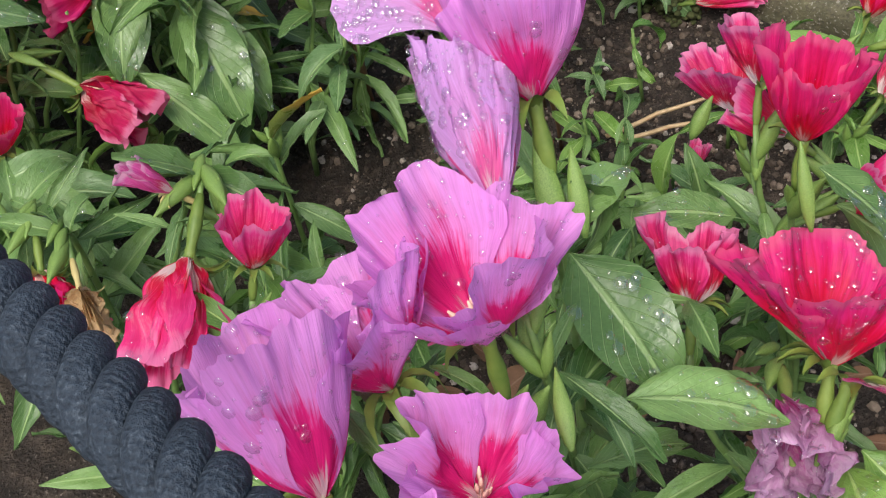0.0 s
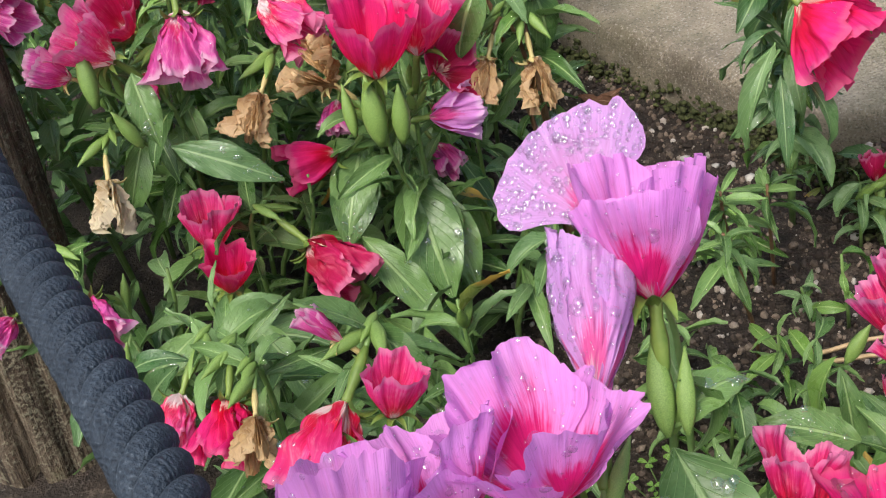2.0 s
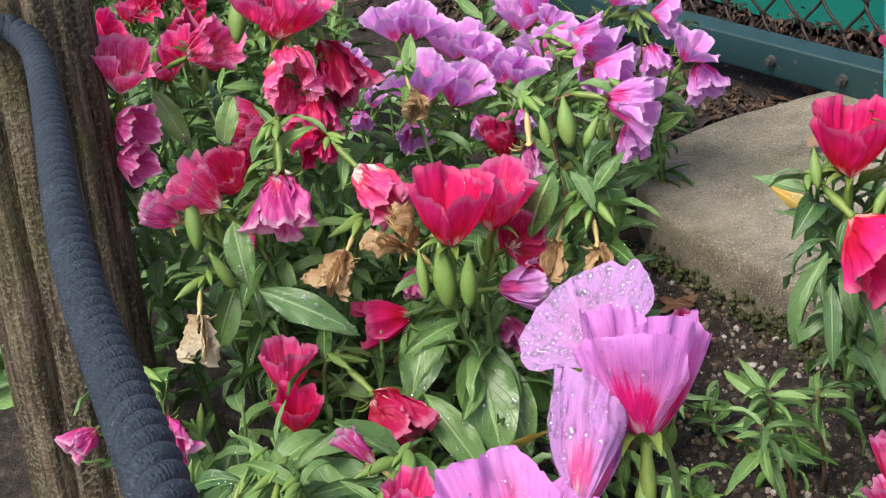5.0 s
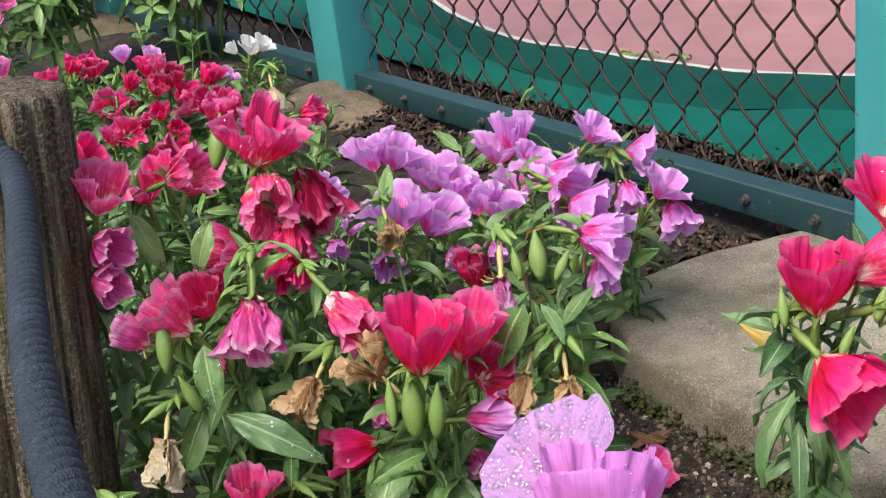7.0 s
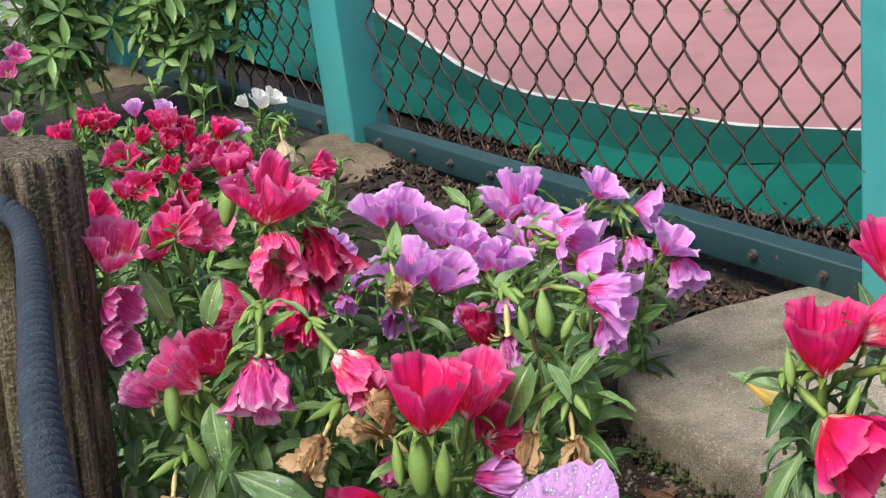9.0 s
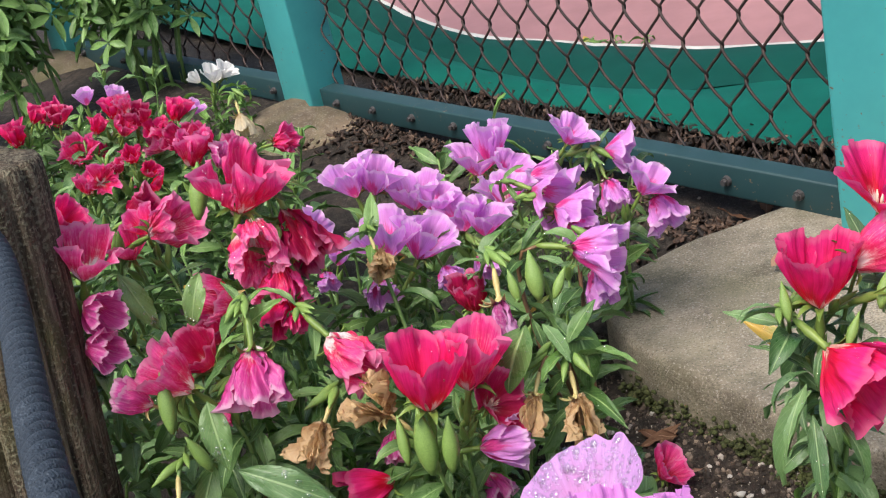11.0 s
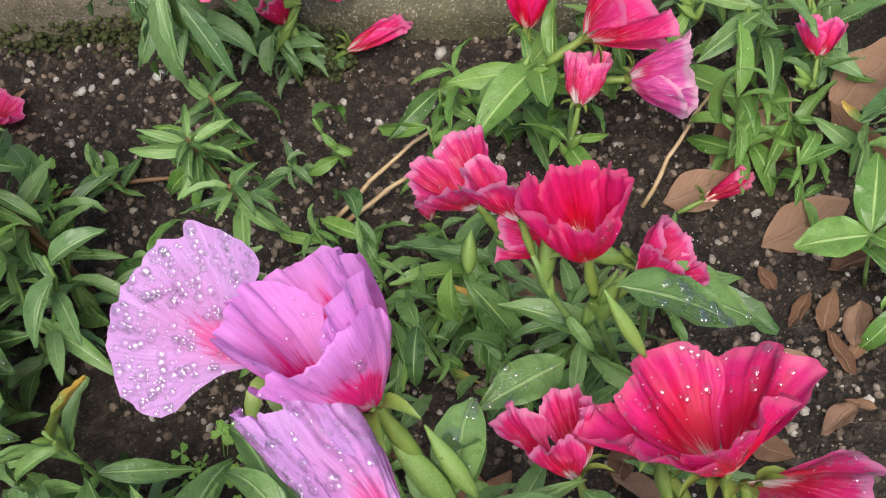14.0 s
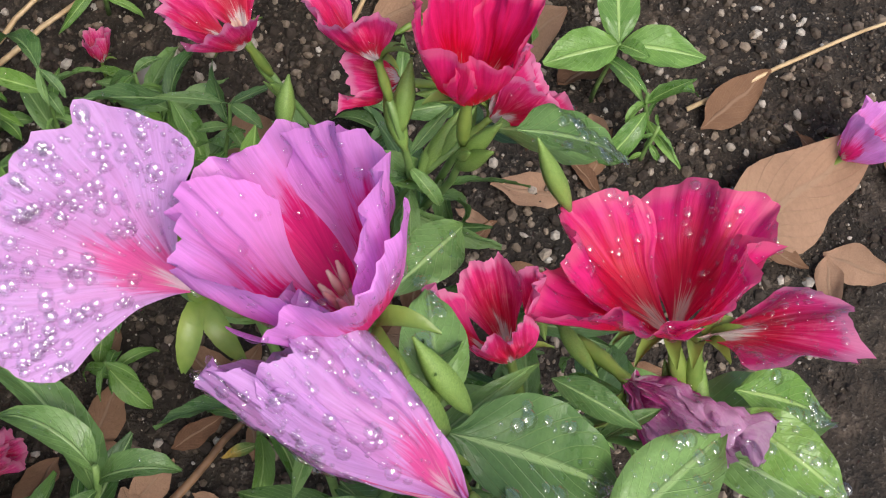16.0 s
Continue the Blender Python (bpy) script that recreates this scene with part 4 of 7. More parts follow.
def even_steps(line, step):
    """The same line with points at even distances."""
    out, carry = [line[0]], 0.0
    for a, b in zip(line, line[1:]):
        d = (b - a).length
        t = step - carry
        while t <= d:
            out.append(a.lerp(b, t / d))
            t += step
        carry = d - (t - step)
    return out


def dense3(line, k):
    out = []
    for i in range(len(line) - 1):
        p0, p1, p2, p3 = (Vector(line[max(0, min(len(line) - 1, i + o))]) for o in (-1, 0, 1, 2))
        for j in range(k):
            t = j / k
            out.append(0.5 * ((2 * p1) + (p2 - p0) * t + (2 * p0 - 5 * p1 + 4 * p2 - p3) * t * t + (3 * p1 - p0 - 3 * p2 + p3) * t ** 3))
    return out + [Vector(line[-1])]


rope([(0.22, -0.56, 0.50), (-0.01, 0.02, 0.485), (-0.095, 0.262, 0.478), (-0.165, 0.458, 0.455), (-0.258, 0.772, 0.443), (-0.305, 0.790, 0.462), (-0.350, 0.825, 0.468)], 0.0085)


# ---------- the flowering plants ----------
plant = godetia((0.0450, 0.4000), "tall satin flower plant with rain-wet lilac and magenta blooms", [
    dict(kind="lilac_near", place=(-0.0118, 0.3228, 0.3702), axis=(-0.01, 0.23, 0.97), length=0.0500, opens=[44, 38, 46, 36], seed=3, fine=2, spin=20, ruffle=0.13, drops=190, spread=64, reflex=110),
    dict(kind="lilac_near", place=(-0.0414, 0.3206, 0.3708), axis=(-0.10, 0.54, 0.83), length=0.0427, opens=[42, 38, 48, 36], seed=5, fine=2, spin=60, ruffle=0.12, drops=220, spread=62, reflex=100),
    dict(kind="lilac_near", place=(-0.0697, 0.2981, 0.3722), axis=(-0.00, 0.67, 0.75), length=0.0523, opens=[22, 26, 24, 28], seed=7, fine=2, spin=10, ruffle=0.08, drops=150, spread=60, base=52),
    dict(kind="lilac_near", place=(-0.0347, 0.2812, 0.3663), axis=(0.12, -0.03, 0.99), length=0.0325, opens=[44, 48, 46, 42], seed=9, fine=2, spin=35, ruffle=0.24, crumple=0.05, drops=30, spread=62),
    dict(kind="lilac_near", place=(0.0440, 0.4035, 0.3635), axis=(0.10, 0.50, 0.86), length=0.0570, opens=[28, 23, 30, 25], seed=11, fine=2, spin=50, ruffle=0.1, drops=130, spread=72, reflex=80),
    dict(kind="lilac_pale", place=(0.0368, 0.4425, 0.3650), axis=(-0.54, -0.23, 0.81), length=0.0585, opens=[88], seed=12, fine=2, ruffle=0.08, drops=620, spread=56, stamens=False, base=62, spin=85.4),
    dict(kind="lilac_pale", place=(0.0130, 0.3660, 0.3640), axis=(0.24, 0.93, 0.26), length=0.0640, opens=[15, 19, 14, 17], seed=14, fine=2, spin=70, ruffle=0.06, crumple=0.04, drops=900, spread=66, base=30, stamens=False),
], 422, lean=0.5, end=0.72, step=0.02, leaf_len=(0.035, 0.06))
leaf(plant, (0.0055, 0.3189, 0.3472), (0.015, -0.037, -0.001), 0.0402, "green", pick=2, wide=0.80, roll=0.00)
leaf(plant, (0.0451, 0.3837, 0.3438), (0.034, 0.003, -0.030), 0.0449, "green", pick=4, wide=0.90, roll=0.00)
leaf(plant, (0.0141, 0.3177, 0.3350), (0.000, -0.028, 0.003), 0.0286, "grey", pick=1, wide=0.90, roll=0.00)
leaf(plant, (-0.0267, 0.3346, 0.3528), (0.017, -0.019, 0.001), 0.0255, "green", pick=5, wide=0.80, roll=0.00)
leaf(plant, (-0.0549, 0.3321, 0.3575), (0.006, -0.028, 0.004), 0.0293, "green", pick=6, wide=0.80, roll=0.00)
leaf(plant, (0.0304, 0.3565, 0.3180), (-0.021, -0.018, 0.006), 0.0288, "green", pick=7, wide=0.70, roll=0.00)
leaf(plant, (0.0041, 0.3013, 0.3193), (0.048, 0.014, -0.030), 0.0581, "green", pick=3, wide=0.90, roll=0.00)
leaf(plant, (-0.0190, 0.3479, 0.3392), (-0.023, -0.021, 0.004), 0.0317, "green", pick=1, wide=0.80, roll=0.00)
broad_leaf(plant, (0.0380, 0.3750, 0.3205), (0.10, -0.49, -0.16), 0.060, 0.30, 30, "green", 3, 26)
broad_leaf(plant, (0.0400, 0.3800, 0.3250), (0.55, 0.25, 0.35), 0.038, 0.26, 70, "green", 5, 12)
broad_leaf(plant, (0.030, 0.325, 0.305), (0.75, -0.42, 0.05), 0.055, 0.24, 45, "green", 7, 24)
bud(plant, (0.0370, 0.3760, 0.3250), (0.004, 0.024, 0.028), 0.0371, 1.15)
bud(plant, (0.0430, 0.3720, 0.3280), (0.007, 0.020, 0.022), 0.0305, 1.00)
bud(plant, (-0.0080, 0.2825, 0.3668), (0.007, 0.021, 0.006), 0.0231, 1.00)
bud(plant, (0.0020, 0.3289, 0.3415), (0.012, 0.021, 0.007), 0.0250, 1.50)
plant = godetia((0.1250, 0.3550), "satin flower plant with wet crimson blooms and broad leaves", [
    dict(kind="scarlet", place=(0.1060, 0.3200, 0.2735), axis=(0.40, 0.46, 0.79), length=0.0540, opens=[36, 60, 46, 64], seed=21, fine=2, spin=75, ruffle=0.13, drops=420, spread=57, reflex=70, stamens=False),
    dict(kind="vivid", place=(0.1080, 0.3120, 0.2720), axis=(0.56, 0.31, 0.77), length=0.0560, opens=[88], seed=22, fine=2, base=60, ruffle=0.1, drops=160, spread=48, stamens=False, spin=-95.3),
    dict(kind="vivid", place=(0.0795, 0.3653, 0.2718), axis=(0.34, 0.46, 0.82), length=0.0372, opens=[26, 36, 30, 24], seed=23, fine=2, spin=30, ruffle=0.12, crumple=0.05, drops=20, spread=42),
    dict(kind="withered", place=(0.0945, 0.3258, 0.2500), axis=(-0.47, -0.79, 0.39), length=0.0500, opens=[14, 16, 12, 18], seed=24, fine=2, ruffle=0.12, crumple=0.13, drops=260, spread=58, base=34, stamens=False),
], 737, end=0.75, step=0.02)
leaf(plant, (0.0700, 0.3530, 0.2975), (-0.006, -0.027, 0.010), 0.0297, "green", pick=6, wide=1.20, roll=0.00)
leaf(plant, (0.0770, 0.3184, 0.2865), (-0.019, 0.019, 0.001), 0.0266, "green", pick=5, wide=1.00, roll=0.00)
broad_leaf(plant, (0.1687, 0.3988, 0.2423), (0.49, -0.76, -0.30), 0.062, 0.25, 40, "green", 9, 20)
broad_leaf(plant, (0.0950, 0.3050, 0.2350), (0.35, -0.90, 0.10), 0.060, 0.26, 35, "green", 11, 22)
broad_leaf(plant, (0.0900, 0.3000, 0.2300), (-0.05, -0.95, 0.05), 0.055, 0.22, 30, "green", 13, 14)
broad_leaf(plant, (0.1164, 0.3944, 0.2716), (-0.837, 0.263, 0.479), 0.0398, 0.24, 35, "green", 55, 14, (-0.01, -0.26, 0.93))
broad_leaf(plant, (0.0941, 0.2928, 0.2570), (-0.322, -0.889, 0.325), 0.0463, 0.24, 35, "fresh", 56, 26, (-0.04, 0.08, 0.96))
broad_leaf(plant, (0.1010, 0.2937, 0.2598), (0.272, -0.935, -0.226), 0.0409, 0.26, 35, "fresh", 57, 20, (-0.04, 0.08, 0.96))
broad_leaf(plant, (0.1490, 0.3890, 0.2850), (0.023, -0.039, -0.018), 0.0540, 0.24, 30, "green", 61, 60, (0.2, 0.1, 0.95))
bud(plant, (0.1280, 0.3640, 0.2860), (0.005, 0.017, 0.029), 0.0340, 0.75)
bud(plant, (0.0866, 0.2986, 0.2542), (0.025, 0.012, 0.011), 0.0293, 0.80)
plant = godetia((0.1850, 0.4300), "satin flower plant with an upright dark red cup bloom", [
    dict(kind="red", place=(0.1560, 0.4080, 0.2790), axis=(0.16, 0.10, 0.98), length=0.0490, opens=[20, 24, 19, 23], seed=31, fine=2, spin=50, ruffle=0.08, drops=20, spread=54),
    dict(kind="vivid", place=(0.1920, 0.5065, 0.1940), axis=(0.02, 0.50, 0.86), length=0.0430, opens=[42, 34, 40], seed=32, fine=1, spin=30, ruffle=0.11, crumple=0.04, drops=40, spread=48),
    dict(kind="vivid", place=(0.1570, 0.4400, 0.2820), axis=(0.35, 0.45, 0.82), length=0.0340, opens=[30, 42], seed=33, fine=1, spin=100, ruffle=0.1, crumple=0.04, drops=20, spread=56, stamens=False),
    dict(kind="vivid", place=(0.1754, 0.4011, 0.2364), axis=(0.64, -0.50, 0.58), length=0.0320, opens=[34, 40, 30, 26], seed=34, fine=1, ruffle=0.12, crumple=0.05, drops=20, spread=56),
    dict(kind="vivid", place=(0.1683, 0.4345, 0.2526), axis=(-0.49, 0.74, 0.47), length=0.0317, opens=[14, 18], seed=35, fine=1, crumple=0.05, spread=50, stamens=False),
], 328, end=0.8, step=0.02)
leaf(plant, (0.1408, 0.4688, 0.2331), (-0.001, -0.031, -0.035), 0.0469, "green", pick=2, wide=1.00, roll=0.00)
leaf(plant, (0.1445, 0.4805, 0.2277), (-0.022, -0.003, -0.032), 0.0396, "fresh", pick=1, wide=1.20, roll=0.00)
leaf(plant, (0.1567, 0.4250, 0.2218), (0.021, -0.009, 0.016), 0.0277, "green", pick=3, wide=0.90, roll=0.00)
leaf(plant, (0.1249, 0.4680, 0.2041), (0.026, -0.022, -0.022), 0.0401, "green", pick=5, wide=0.90, roll=0.00)
leaf(plant, (0.1161, 0.4531, 0.1949), (-0.011, 0.018, -0.020), 0.0290, "green", pick=7, wide=1.00, roll=0.00)
leaf(plant, (0.1047, 0.4119, 0.2427), (-0.022, 0.018, -0.001), 0.0283, "green", pick=8, wide=1.00, roll=0.00)
bud(plant, (0.1433, 0.4687, 0.2340), (0.013, 0.003, 0.017), 0.0218, 1.30)
plant = godetia((-0.1339, 0.7770), "satin flower plant with crimson and red blooms", [
    dict(kind="rose", place=(-0.1569, 0.7671, 0.1668), axis=(0.18, 0.22, 0.96), length=0.0423, opens=[30, 34, 28, 30], seed=41, fine=1, drops=16, spin=30),
    dict(kind="red", place=(-0.1503, 0.7353, 0.1547), axis=(0.23, -0.01, 0.97), length=0.0383, opens=[26, 30, 24, 28], seed=42, fine=1, drops=10),
    dict(kind="crimson", place=(-0.0944, 0.7384, 0.1768), axis=(0.61, -0.58, -0.53), length=0.0511, opens=[19, 10, 20, 9], seed=43, fine=1, drops=16, crumple=0.12, ruffle=0.15, spread=48),
], 458)
broad_leaf(plant, (-0.1673, 0.6780, 0.1770), (-0.796, -0.598, -0.095), 0.0490, 0.20, 35, "green", 53, 14, (0.08, -0.56, 0.78))
broad_leaf(plant, (-0.1352, 0.6765, 0.1743), (0.509, -0.767, -0.391), 0.0502, 0.20, 35, "green", 54, 14, (0.08, -0.56, 0.78))
plant = godetia((-0.0276, 0.8248), "satin flower plant with lilac and magenta pink blooms", [
    dict(kind="red", place=(-0.0604, 0.7901, 0.2002), axis=(-0.98, -0.21, 0.07), length=0.0450, opens=[20, 16, 22, 18], seed=44, fine=1, drops=24),
    dict(kind="lilac", place=(0.0007, 0.7616, 0.2288), axis=(0.95, -0.29, 0.11), length=0.0404, opens=[26, 20, 30, 14], seed=46, fine=1, crumple=0.05),
    dict(kind="magenta", place=(-0.0533, 0.8258, 0.2182), axis=(-0.39, -0.74, -0.55), length=0.0280, opens=[17, 9, 19, 10], seed=47, fine=0, crumple=0.12, ruffle=0.15, spread=48),
    dict(kind="magenta", place=(0.0027, 0.8018, 0.1808), axis=(0.38, -0.75, -0.54), length=0.0280, opens=[17, 9, 19, 10], seed=48, fine=0, crumple=0.12, ruffle=0.15, spread=48),
], 459)
broad_leaf(plant, (-0.0449, 0.7989, 0.1998), (-0.348, -0.878, -0.328), 0.0662, 0.26, 35, "green", 41, 14, (0.07, -0.49, 0.83))
broad_leaf(plant, (-0.0154, 0.7813, 0.1790), (0.061, -0.875, -0.479), 0.0849, 0.24, 35, "green", 42, 14, (0.07, -0.49, 0.83))
broad_leaf(plant, (-0.0266, 0.8123, 0.1852), (0.434, -0.829, -0.354), 0.0523, 0.26, 35, "green", 43, 14, (0.07, -0.49, 0.83))
broad_leaf(plant, (-0.0606, 0.7449, 0.1637), (0.513, -0.723, -0.463), 0.0830, 0.16, 35, "green", 44, 14, (0.07, -0.49, 0.83))
plant = godetia((-0.0642, 0.4960), "satin flower plant with magenta pink and rose red blooms", [
    dict(kind="magenta", place=(-0.0714, 0.4970, 0.3007), axis=(-0.58, 0.16, 0.80), length=0.0256, opens=[9, 11, 8, 12], seed=49, fine=1, drops=40, spread=70, dry=True, base=30),
    dict(kind="rose", place=(-0.0571, 0.4350, 0.3102), axis=(0.33, 0.16, 0.93), length=0.0300, opens=[26, 30, 24, 28], seed=50, fine=1, drops=20),
], 460)
plant = godetia((-0.1246, 0.5561), "satin flower plant with dried brown and faded pink blooms", [
    dict(kind="rose", place=(-0.0760, 0.4752, 0.2864), axis=(-0.54, -0.74, -0.40), length=0.0511, opens=[16, 14, 20, 12], seed=51, base=45, fine=2, crumple=0.1, drops=60, spread=66),
    dict(kind="red", place=(-0.1369, 0.5442, 0.2424), axis=(-0.22, -0.88, -0.41), length=0.0376, opens=[29, 16, 22, 20], seed=52, fine=1, drops=6, crumple=0.12, ruffle=0.15, spread=48),
    dict(kind="faded", place=(-0.1621, 0.5639, 0.2348), axis=(-0.42, -0.78, -0.46), length=0.0359, opens=[19, 10, 22, 9], seed=53, fine=1, crumple=0.12, ruffle=0.15, spread=48),
    dict(kind="dried", place=(-0.1234, 0.5212, 0.2477), axis=(-0.13, -0.92, -0.37), length=0.0296, opens=[20, 30, 24, 18], seed=342, crumple=0.2, base=34, spread=26, stamens=False, dry=True, fine=2),
], 461)
broad_leaf(plant, (-0.1755, 0.8330, 0.2156), (0.828, -0.552, -0.096), 0.0890, 0.15, 35, "grey", 52, 14, (0.04, -0.56, 0.79))
plant = godetia((-0.2460, 0.7184), "satin flower plant with magenta pink blooms", [
    dict(kind="magenta", place=(-0.2687, 0.6967, 0.2094), axis=(-0.73, -0.67, -0.16), length=0.0271, opens=[22, 11, 26, 13], seed=54, fine=1, crumple=0.12, ruffle=0.15, spread=48),
    dict(kind="magenta", place=(-0.2233, 0.6802, 0.2220), axis=(0.31, -0.79, -0.53), length=0.0397, opens=[15, 12, 14, 11], seed=55, fine=1, crumple=0.12, ruffle=0.15, spread=48),
], 462)
plant = godetia((-0.1413, 0.8561), "satin flower plant with dried cream and dried brown blooms", [
    dict(kind="dried", place=(-0.0515, 0.7628, 0.2680), axis=(-0.64, 0.10, 0.76), length=0.0361, opens=[40, 50, 30, 44], seed=56, fine=2, crumple=0.2, base=40, spread=26, stamens=False, dry=True),
    dict(kind="dried", place=(-0.0970, 0.7831, 0.2630), axis=(-0.48, -0.71, -0.52), length=0.0337, opens=[16, 24, 12, 20], seed=57, fine=2, crumple=0.2, base=34, spread=26, stamens=False, dry=True),
    dict(kind="cream", place=(-0.2022, 0.7672, 0.2404), axis=(-0.09, -0.77, -0.63), length=0.0350, opens=[14, 20, 10, 18], seed=58, fine=2, crumple=0.2, base=30, spread=26, stamens=False, dry=True),
    dict(kind="rose", place=(-0.2146, 0.9912, 0.3466), axis=(-0.13, -0.24, 0.96), length=0.0274, opens=[34, 40, 30, 36], seed=344, fine=1),
], 463)
plant = godetia((-0.0037, 0.7906), "satin flower plant with crimson and red blooms", [
    dict(kind="red", place=(-0.0249, 0.7401, 0.2777), axis=(0.12, -0.01, 0.99), length=0.0577, opens=[28, 30, 26, 30], seed=61, fine=1, drops=10, spin=35),
    dict(kind="rose", place=(0.0020, 0.7689, 0.2692), axis=(0.24, 0.04, 0.97), length=0.0511, opens=[26, 30, 24, 28], seed=62, fine=1, drops=20),
    dict(kind="crimson", place=(0.0118, 0.7728, 0.2514), axis=(0.64, -0.57, 0.52), length=0.0325, opens=[66, 50, 70, 55], seed=63, fine=1),
], 464)
broad_leaf(plant, (-0.0462, 0.7910, 0.1955), (-0.371, -0.840, -0.397), 0.0664, 0.26, 35, "green", 49, 20, (0.04, -0.56, 0.79))
broad_leaf(plant, (-0.0211, 0.7740, 0.1798), (0.106, -0.867, -0.488), 0.0861, 0.26, 35, "green", 50, 20, (0.04, -0.56, 0.79))
broad_leaf(plant, (-0.0040, 0.7780, 0.1562), (0.158, -0.832, -0.531), 0.0685, 0.22, 35, "green", 51, 14, (0.04, -0.56, 0.79))
bud(plant, (-0.0325, 0.7258, 0.2401), (0.000, 0.007, 0.046), 0.0466, 1.30)
bud(plant, (-0.0198, 0.7252, 0.2386), (0.005, 0.004, 0.039), 0.0393, 1.20)
bud(plant, (-0.0467, 0.7378, 0.2434), (0.000, 0.012, 0.031), 0.0335, 1.00)
plant = godetia((-0.1710, 0.8495), "satin flower plant with crimson and faded pink blooms", [
    dict(kind="magenta", place=(-0.1315, 0.7999, 0.3221), axis=(-0.07, -0.66, -0.75), length=0.0479, opens=[22, 16, 19, 19], seed=64, fine=1, drops=20, crumple=0.12, ruffle=0.15, spread=48),
    dict(kind="faded", place=(-0.1792, 0.8111, 0.2951), axis=(-0.55, -0.13, 0.83), length=0.0454, opens=[24, 30, 20, 26], seed=65, fine=1, crumple=0.06),
    dict(kind="magenta", place=(-0.2084, 0.8099, 0.2918), axis=(-0.72, -0.19, 0.67), length=0.0318, opens=[20, 26, 14, 20], seed=66, fine=1, crumple=0.06, dry=True),
    dict(kind="crimson", place=(-0.1713, 0.8517, 0.2893), axis=(-0.28, -0.44, 0.85), length=0.0379, opens=[30, 36, 24, 30], seed=67, fine=1, drops=10),
    dict(kind="rose", place=(-0.1646, 0.8247, 0.2748), axis=(-0.42, -0.77, -0.48), length=0.0209, opens=[26, 14, 26, 14], seed=347, fine=1, crumple=0.12, ruffle=0.15, spread=48),
], 513)
broad_leaf(plant, (-0.1650, 0.8854, 0.3484), (-0.344, -0.717, -0.606), 0.0430, 0.20, 60, "green", 45, 14, (0.04, -0.71, 0.65))
broad_leaf(plant, (-0.2169, 0.8715, 0.3676), (0.409, -0.494, -0.767), 0.0520, 0.17, 60, "green", 46, 14, (0.04, -0.71, 0.65))
broad_leaf(plant, (-0.1559, 0.7544, 0.2598), (0.857, -0.434, -0.279), 0.0717, 0.16, 35, "grey", 47, 14, (0.04, -0.71, 0.65))
broad_leaf(plant, (-0.1688, 0.7900, 0.2959), (0.121, -0.735, -0.667), 0.0486, 0.22, 35, "green", 48, 14, (0.04, -0.71, 0.65))
bud(plant, (-0.1720, 0.7562, 0.2632), (-0.010, 0.000, 0.029), 0.0305, 1.20)
bud(plant, (-0.1956, 0.7843, 0.2809), (0.001, 0.015, 0.039), 0.0423, 1.10)
plant = godetia((-0.1183, 0.9229), "satin flower plant with crimson and faded pink blooms", [
    dict(kind="rose", place=(-0.1270, 0.8978, 0.3800), axis=(0.42, -0.10, 0.90), length=0.0540, opens=[24, 18, 50, 30], seed=68, fine=2, drops=160, spin=15, ruffle=0.2, crumple=0.09),
    dict(kind="faded", place=(-0.1196, 0.8946, 0.3742), axis=(0.01, -0.86, -0.51), length=0.0503, opens=[34, 18, 31, 15], seed=69, fine=2, drops=90, ruffle=0.15, crumple=0.12, spread=48),
    dict(kind="rose", place=(-0.1073, 0.8822, 0.3416), axis=(-0.11, -0.70, -0.70), length=0.0383, opens=[26, 14, 29, 12], seed=70, fine=1, crumple=0.12, ruffle=0.15, spread=48),
    dict(kind="red", place=(-0.1090, 0.8650, 0.3244), axis=(-0.11, -0.75, -0.65), length=0.0356, opens=[27, 14, 29, 15], seed=71, fine=1, crumple=0.12, ruffle=0.15, spread=48),
    dict(kind="crimson", place=(-0.0976, 0.9233, 0.3654), axis=(0.22, -0.64, -0.74), length=0.0544, opens=[17, 13, 15, 14], seed=72, fine=1, drops=30, crumple=0.12, ruffle=0.15, spread=48),
    dict(kind="faded", place=(-0.1460, 0.8942, 0.3168), axis=(-0.76, -0.41, 0.50), length=0.0391, opens=[30, 26, 34, 24], seed=73, fine=1, crumple=0.08, dry=True),
], 462)
bud(plant, (-0.1593, 0.9167, 0.3759), (0.009, 0.015, 0.039), 0.0424, 1.30)
plant = godetia((-0.2132, 0.9758), "satin flower plant with crimson and faded pink blooms", [
    dict(kind="faded", place=(-0.2062, 0.9627, 0.3561), axis=(0.85, -0.30, 0.35), length=0.0460, opens=[24, 32, 18, 28], seed=74, fine=1, drops=30, crumple=0.09),
    dict(kind="rose", place=(-0.2304, 0.9854, 0.3313), axis=(-0.03, -0.40, 0.91), length=0.0318, opens=[34, 30, 38, 28], seed=75, fine=0),
    dict(kind="magenta", place=(-0.2441, 0.9239, 0.3101), axis=(-0.23, -0.23, 0.95), length=0.0252, opens=[34, 40, 30, 36], seed=345, fine=1),
    dict(kind="crimson", place=(-0.1719, 0.9112, 0.2771), axis=(-0.23, -0.23, 0.95), length=0.0252, opens=[34, 40, 30, 36], seed=346, fine=1),
], 466)
